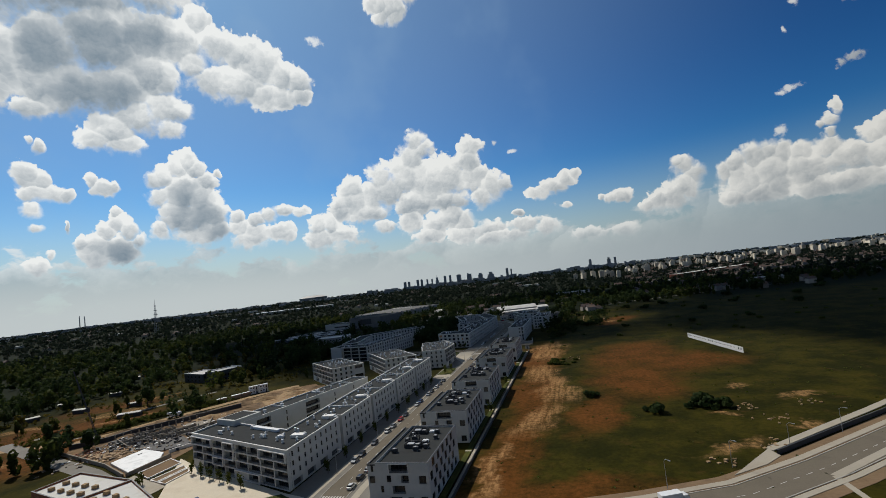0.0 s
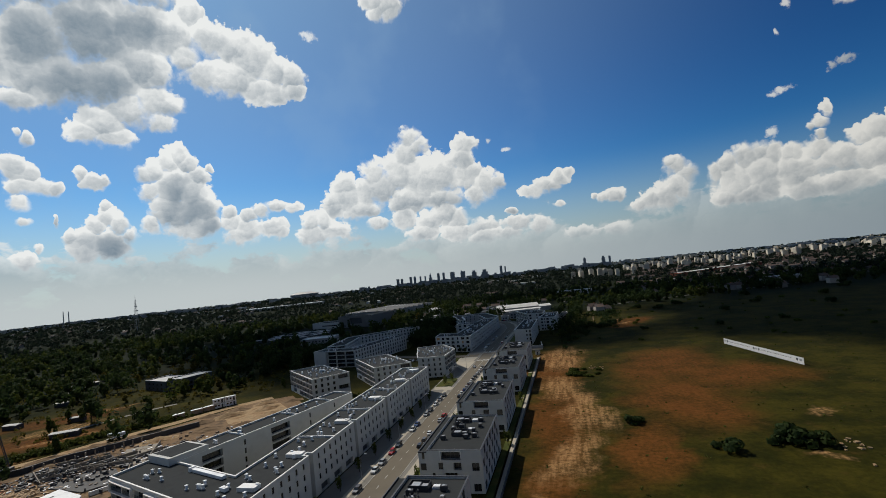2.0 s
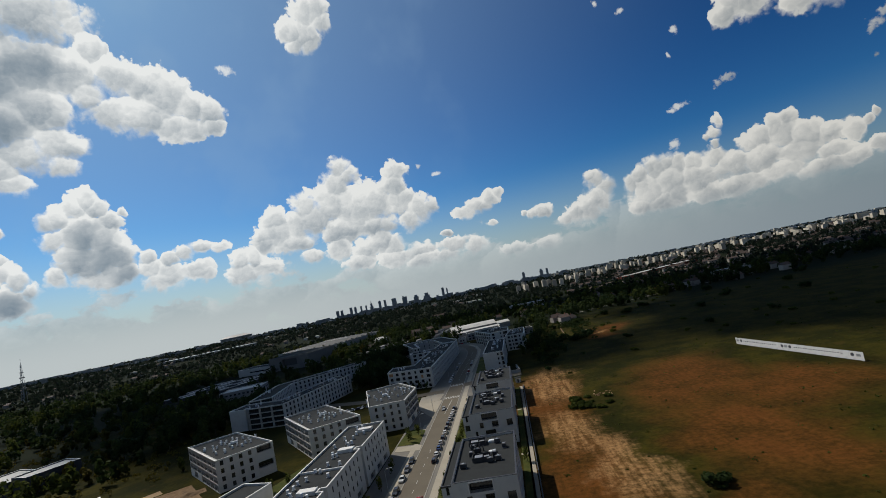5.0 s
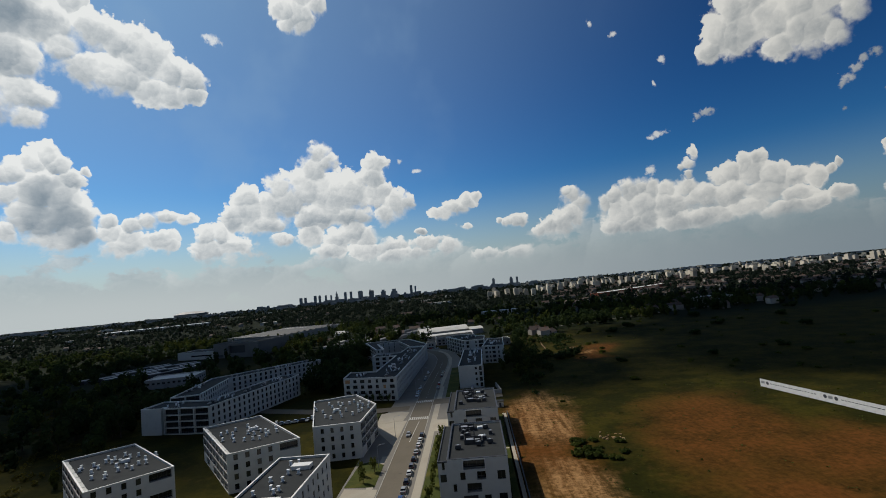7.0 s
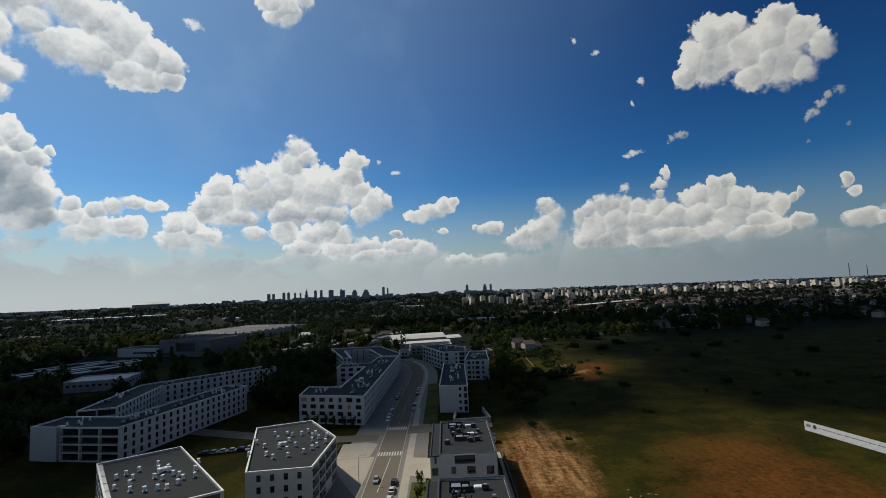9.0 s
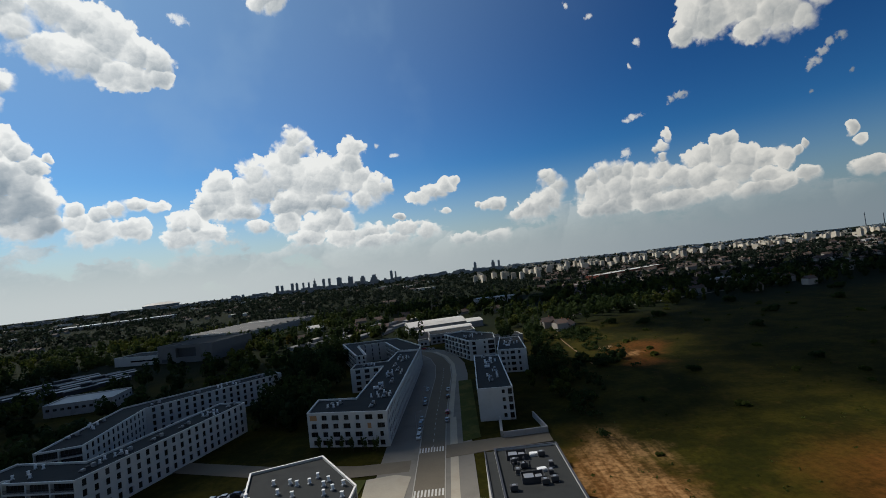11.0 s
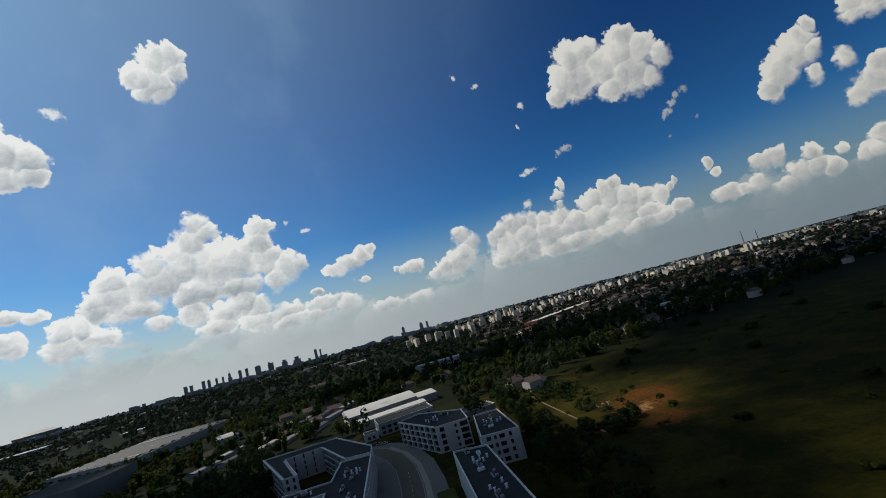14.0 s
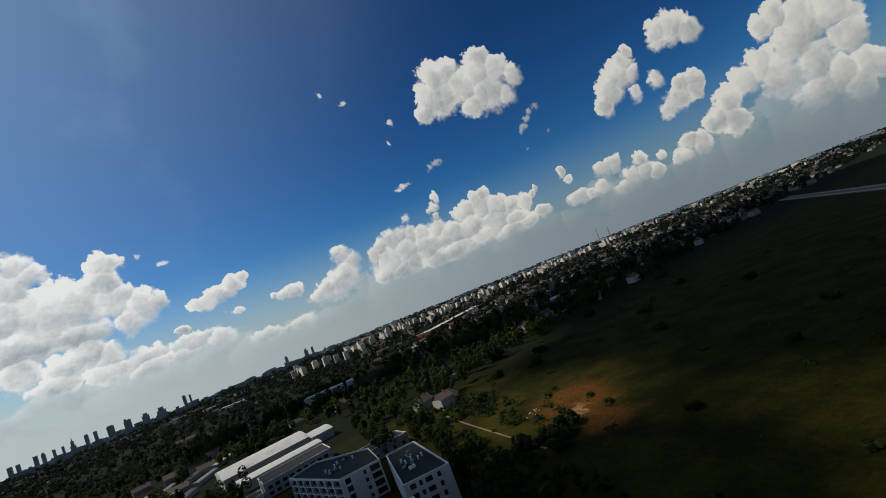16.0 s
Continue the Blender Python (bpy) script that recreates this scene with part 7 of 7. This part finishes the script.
homes = [house("plastered house with a dark tiled roof", 5.5, 4.5, 5.5, 3.5), house("low pale house with a tiled roof", 7.0, 4.5, 3.5, 3.0), house("white two-storey house with a hipped gable", 5.0, 5.0, 6.5, 3.0)]
spots = [(90, 655, 1, 20), (104, 640, 1, 60), (96, 632, 0, 15), (283, 782, 2, 30), (296, 790, 0, 20), (268, 800, 1, 40), (346, 830, 2, 10), (350, 905, 0, 0), (-60, 830, 1, 12), (-90, 850, 0, 12), (-40, 870, 1, 12), (-120, 880, 1, 20), (20, 850, 1, 10), (60, 820, 0, 10), (-160, 760, 1, 30), (-100, 745, 1, 12), (-75, 780, 1, 10), (-110, 790, 0, 12), (-60, 905, 1, 12), (-20, 930, 0, 10)]
while len(spots) < 120:
    d, a = math.sqrt(rf.uniform(700 ** 2, 1400 ** 2)), rf.uniform(0.2, 1.2)
    x, y = d * math.sin(a), 60 + d * math.cos(a)
    if not open_ground(x, y):
        spots.append((x, y, rf.randrange(3), rf.uniform(0, 90)))
for i, (x, y, k, turn) in enumerate(spots):
    if i < 3:
        k = i
        homes[k].matrix_basis = pose(x, y, 0, 0, 0, turn)
    else:
        copy_thing(homes[k], pose(x, y, 0, 0, 0, turn))
walls, roofs = [], []
while len(walls) < 1500:
    d, a = math.sqrt(rf.uniform(1000 ** 2, 3400 ** 2)), rf.uniform(0.16, 1.3) if rf.random() < 0.93 else rf.uniform(-1.1, 0)
    x, y = d * math.sin(a), 60 + d * math.cos(a)
    if open_ground(x, y):
        continue
    w, dd, h = rf.uniform(4, 9), rf.uniform(4, 6), rf.uniform(4, 8)
    walls.append((x - w, x + w, y - dd, y + dd, 0, h))
    roofs.append((x, y, w + 0.5, dd + 0.5, h - 0.1, rf.uniform(1.5, 4), 0))
tagged(part("distant_houses", mixed_mesh("distant_houses", walls, roofs, (HOUSE_WALL, ROOF_TILE)), None), "distant suburb of plastered houses with tiled roofs", "houses", kind="stuff")
# flat works and sheds among the far trees
g = Geo()
for _ in range(70):
    d, a = math.sqrt(rf.uniform(900 ** 2, 3800 ** 2)), rf.uniform(-1.2, 0.9)
    x, y = d * math.sin(a), 60 + d * math.cos(a)
    if not open_ground(x, y):
        w, dd = rf.uniform(8, 34), rf.uniform(6, 14)
        g.box(-w, w, -dd, dd, 0, rf.uniform(5, 10), pose(x, y, 0, 0, 0, rf.uniform(-20, 20)))
tagged(part("distant_sheds", g.mesh("distant_sheds", ROOF_SILVER), None), "distant pale flat-roofed sheds among trees", "sheds", kind="stuff")
red_hall = building("supermarket", "long low hall with a white roof and red front", [(322, 1240), (560, 1440), (540, 1470), (302, 1270)], 9.0, {}, wall=BRICK_ROW, roof=ROOF_SILVER, category="hall")


def slab_block(label, w, d, h):
    body = tagged(part("tower_block", Geo().box(-w, w, -d, d, 0, h).box(-w - 0.8, -w * 0.4, -d - 1.2, -d, 0, h - 3).box(w * 0.3, w * 0.8, -d - 1.2, -d, 0, h - 3).mesh("tower_block", PLASTER_CREAM), None), label, "tower block")
    part("lift_house", Geo().box(-w * 0.35, w * 0.2, -d * 0.5, d * 0.5, h, h + 3).mesh("lift_house", RENDER_GREY), body)
    return body


blocks = [slab_block("cream panel tower block lit by the sun", 9, 7, 33), slab_block("pale slab block of panel flats", 17, 6, 27), slab_block("tall cream tower block with recessed bays", 8, 8, 40)]
n = 0
for i in range(120):
    u = i / 119
    a = radians(3 + 38 * u ** 0.9) + rf.uniform(-0.03, 0.03)
    d = 1750 + 900 * u + rf.uniform(-200, 300)
    m = pose(d * math.sin(a), 60 + d * math.cos(a), 0, 0, 0, rf.choice((0, 90, 90)) + rf.uniform(-12, 12) + 6) @ Matrix.Diagonal((rf.uniform(0.65, 1.1), 1, rf.uniform(0.62, 1.0), 1))
    if n < 3:
        blocks[n].matrix_basis = m
        n += 1
    else:
        copy_thing(blocks[rf.choice((0, 0, 1, 2))], m)


def tower(label, azimuth_deg, w, h, d=4550, spire=0.0, step=0.0):
    a = radians(azimuth_deg)
    x, y = d * math.sin(a), 60 + d * math.cos(a)
    g = Geo().box(-w, w, -w, w, 0, h * (1 - step)) if step else Geo().box(-w, w, -w, w, 0, h)
    if step:
        g.box(-w * 0.6, w * 0.6, -w * 0.6, w * 0.6, h * (1 - step), h)
    body = tagged(part("skyscraper", g.mesh("skyscraper", TOWER_HAZE_GREY), None, m=pose(x, y, 0)), label, "skyscraper", "city skyline")
    if spire:
        part("spire", Geo().tube((0, 0, h), (0, 0, h + spire), w * 0.35, 0.5, 6).mesh("spire", TOWER_HAZE_GREY), body)
    return body


for az, w, h, spire, step in ((-19.9, 14, 98, 0, 0), (-19.4, 12, 90, 0, 0), (-18.3, 13, 118, 0, 0), (-17.8, 12, 122, 0, 0.1), (-17.1, 9, 104, 0, 0), (-16.5, 8, 95, 0, 0), (-15.85, 17, 122, 48, 0.35), (-14.85, 13, 148, 0, 0.06), (-14.2, 12, 142, 0, 0),
                              (-13.1, 24, 138, 0, 0.05), (-11.95, 13, 146, 0, 0.2), (-11.7, 16, 120, 0, 0), (-10.4, 26, 108, 0, 0.2), (-9.1, 34, 106, 0, 0.3), (-7.05, 14, 162, 0, 0.05), (-6.55, 8, 128, 0, 0), (2.9, 16, 128, 0, 0.1), (5.0, 20, 120, 0, 0.2), (5.7, 12, 108, 0, 0)):
    tower("distant skyscraper with haze put into its grey", az, w * 0.78, 62 + (h - 62) * 0.34, 4550, spire * 0.6, step)
# low grey city round the horizon
g = Geo()
for _ in range(900):
    a, d = radians(rf.uniform(-60, 72)), rf.uniform(3300, 4800)
    dense = 1.0 if -25 < math.degrees(a) < 8 else 0.65
    w, h = rf.uniform(8, 30), rf.uniform(10, 34) * dense
    g.box(-w, w, -8, 8, 0, h, pose(d * math.sin(a), 60 + d * math.cos(a), 0, 0, 0, -math.degrees(a)))
tagged(part("distant_city", g.mesh("distant_city", TOWER_HAZE_GREY), None), "distant low city with haze put into its grey along the horizon", "city", kind="stuff")
g = Geo()
for _ in range(240):
    a, d = radians(rf.uniform(6, 60)), rf.uniform(2500, 4600)
    w, h = rf.uniform(7, 22), rf.uniform(10, 24)
    g.box(-w, w, -7, 7, 0, h, pose(d * math.sin(a), 60 + d * math.cos(a), 0, 0, 0, -math.degrees(a) + rf.uniform(-30, 30)))
tagged(part("distant_flats", g.mesh("distant_flats", PLASTER_CREAM), None), "distant pale blocks of flats", "flats", kind="stuff")
# lattice mast and chimneys on the horizon
mast = thing("radio_mast", "tall lattice radio mast above the woods", "radio mast", -1075, 1050, 0)
g = Geo()
for sx, sy in ((-1, -1), (1, -1), (1, 1), (-1, 1)):
    g.tube((4 * sx, 4 * sy, 0), (0.8 * sx, 0.8 * sy, 88), 0.4, 0.3, 4)
for i in range(14):
    z0, z1 = i * 6.2, (i + 1) * 6.2
    w0, w1 = 4 - 3.2 * z0 / 88, 4 - 3.2 * z1 / 88
    for sx in (-1, 1):
        g.tube((w0 * sx, -w0, z0), (-w1 * sx, -w1, z1), 0.2, sides=4).tube((-w0, w0 * sx, z0), (-w1, -w1 * sx, z1), 0.2, sides=4)
part("lattice", g.mesh("lattice", TOWER_HAZE_GREY), mast)
part("platform", Geo().box(-3.5, 3.5, -3.5, 3.5, 58, 60).box(-2.6, 2.6, -2.6, 2.6, 70, 71.5).mesh("platform", TOWER_HAZE_GREY), mast)
part("antenna", Geo().tube((0, 0, 88), (0, 0, 102), 0.4, 0.2, 6).mesh("antenna", TOWER_HAZE_GREY), mast)
for az, h in ((-54.0, 104), (-53.6, 98), (40.0, 112), (41.2, 92)):
    a = radians(az)
    ch = tagged(part("chimney", Geo().tube((0, 0, 0), (0, 0, h), 4, 2.6, 10).mesh("chimney", TOWER_HAZE_GREY), None, m=pose(4300 * math.sin(a), 60 + 4300 * math.cos(a), 0)), "tall thin power station chimney on the horizon", "chimney")
arena = thing("stadium", "distant pale stadium bowl on the horizon", "stadium", -2320, 3900, -14)
part("bowl", Geo().tube((0, 0, 0), (0, 0, 46), 115, 130, 24).mesh("bowl", TOWER_HAZE_GREY), arena)
part("roof", Geo().tube((0, 0, 46), (0, 0, 64), 132, 60, 24).mesh("roof", ROOF_SILVER), arena)
long_hall = building("warehouse", "long pale warehouse roof among dark woods", [(-1200, 1620), (-900, 1720), (-930, 1800), (-1230, 1700)], 12.0, {}, wall=RENDER_GREY, roof=METAL_GREY, category="warehouse")

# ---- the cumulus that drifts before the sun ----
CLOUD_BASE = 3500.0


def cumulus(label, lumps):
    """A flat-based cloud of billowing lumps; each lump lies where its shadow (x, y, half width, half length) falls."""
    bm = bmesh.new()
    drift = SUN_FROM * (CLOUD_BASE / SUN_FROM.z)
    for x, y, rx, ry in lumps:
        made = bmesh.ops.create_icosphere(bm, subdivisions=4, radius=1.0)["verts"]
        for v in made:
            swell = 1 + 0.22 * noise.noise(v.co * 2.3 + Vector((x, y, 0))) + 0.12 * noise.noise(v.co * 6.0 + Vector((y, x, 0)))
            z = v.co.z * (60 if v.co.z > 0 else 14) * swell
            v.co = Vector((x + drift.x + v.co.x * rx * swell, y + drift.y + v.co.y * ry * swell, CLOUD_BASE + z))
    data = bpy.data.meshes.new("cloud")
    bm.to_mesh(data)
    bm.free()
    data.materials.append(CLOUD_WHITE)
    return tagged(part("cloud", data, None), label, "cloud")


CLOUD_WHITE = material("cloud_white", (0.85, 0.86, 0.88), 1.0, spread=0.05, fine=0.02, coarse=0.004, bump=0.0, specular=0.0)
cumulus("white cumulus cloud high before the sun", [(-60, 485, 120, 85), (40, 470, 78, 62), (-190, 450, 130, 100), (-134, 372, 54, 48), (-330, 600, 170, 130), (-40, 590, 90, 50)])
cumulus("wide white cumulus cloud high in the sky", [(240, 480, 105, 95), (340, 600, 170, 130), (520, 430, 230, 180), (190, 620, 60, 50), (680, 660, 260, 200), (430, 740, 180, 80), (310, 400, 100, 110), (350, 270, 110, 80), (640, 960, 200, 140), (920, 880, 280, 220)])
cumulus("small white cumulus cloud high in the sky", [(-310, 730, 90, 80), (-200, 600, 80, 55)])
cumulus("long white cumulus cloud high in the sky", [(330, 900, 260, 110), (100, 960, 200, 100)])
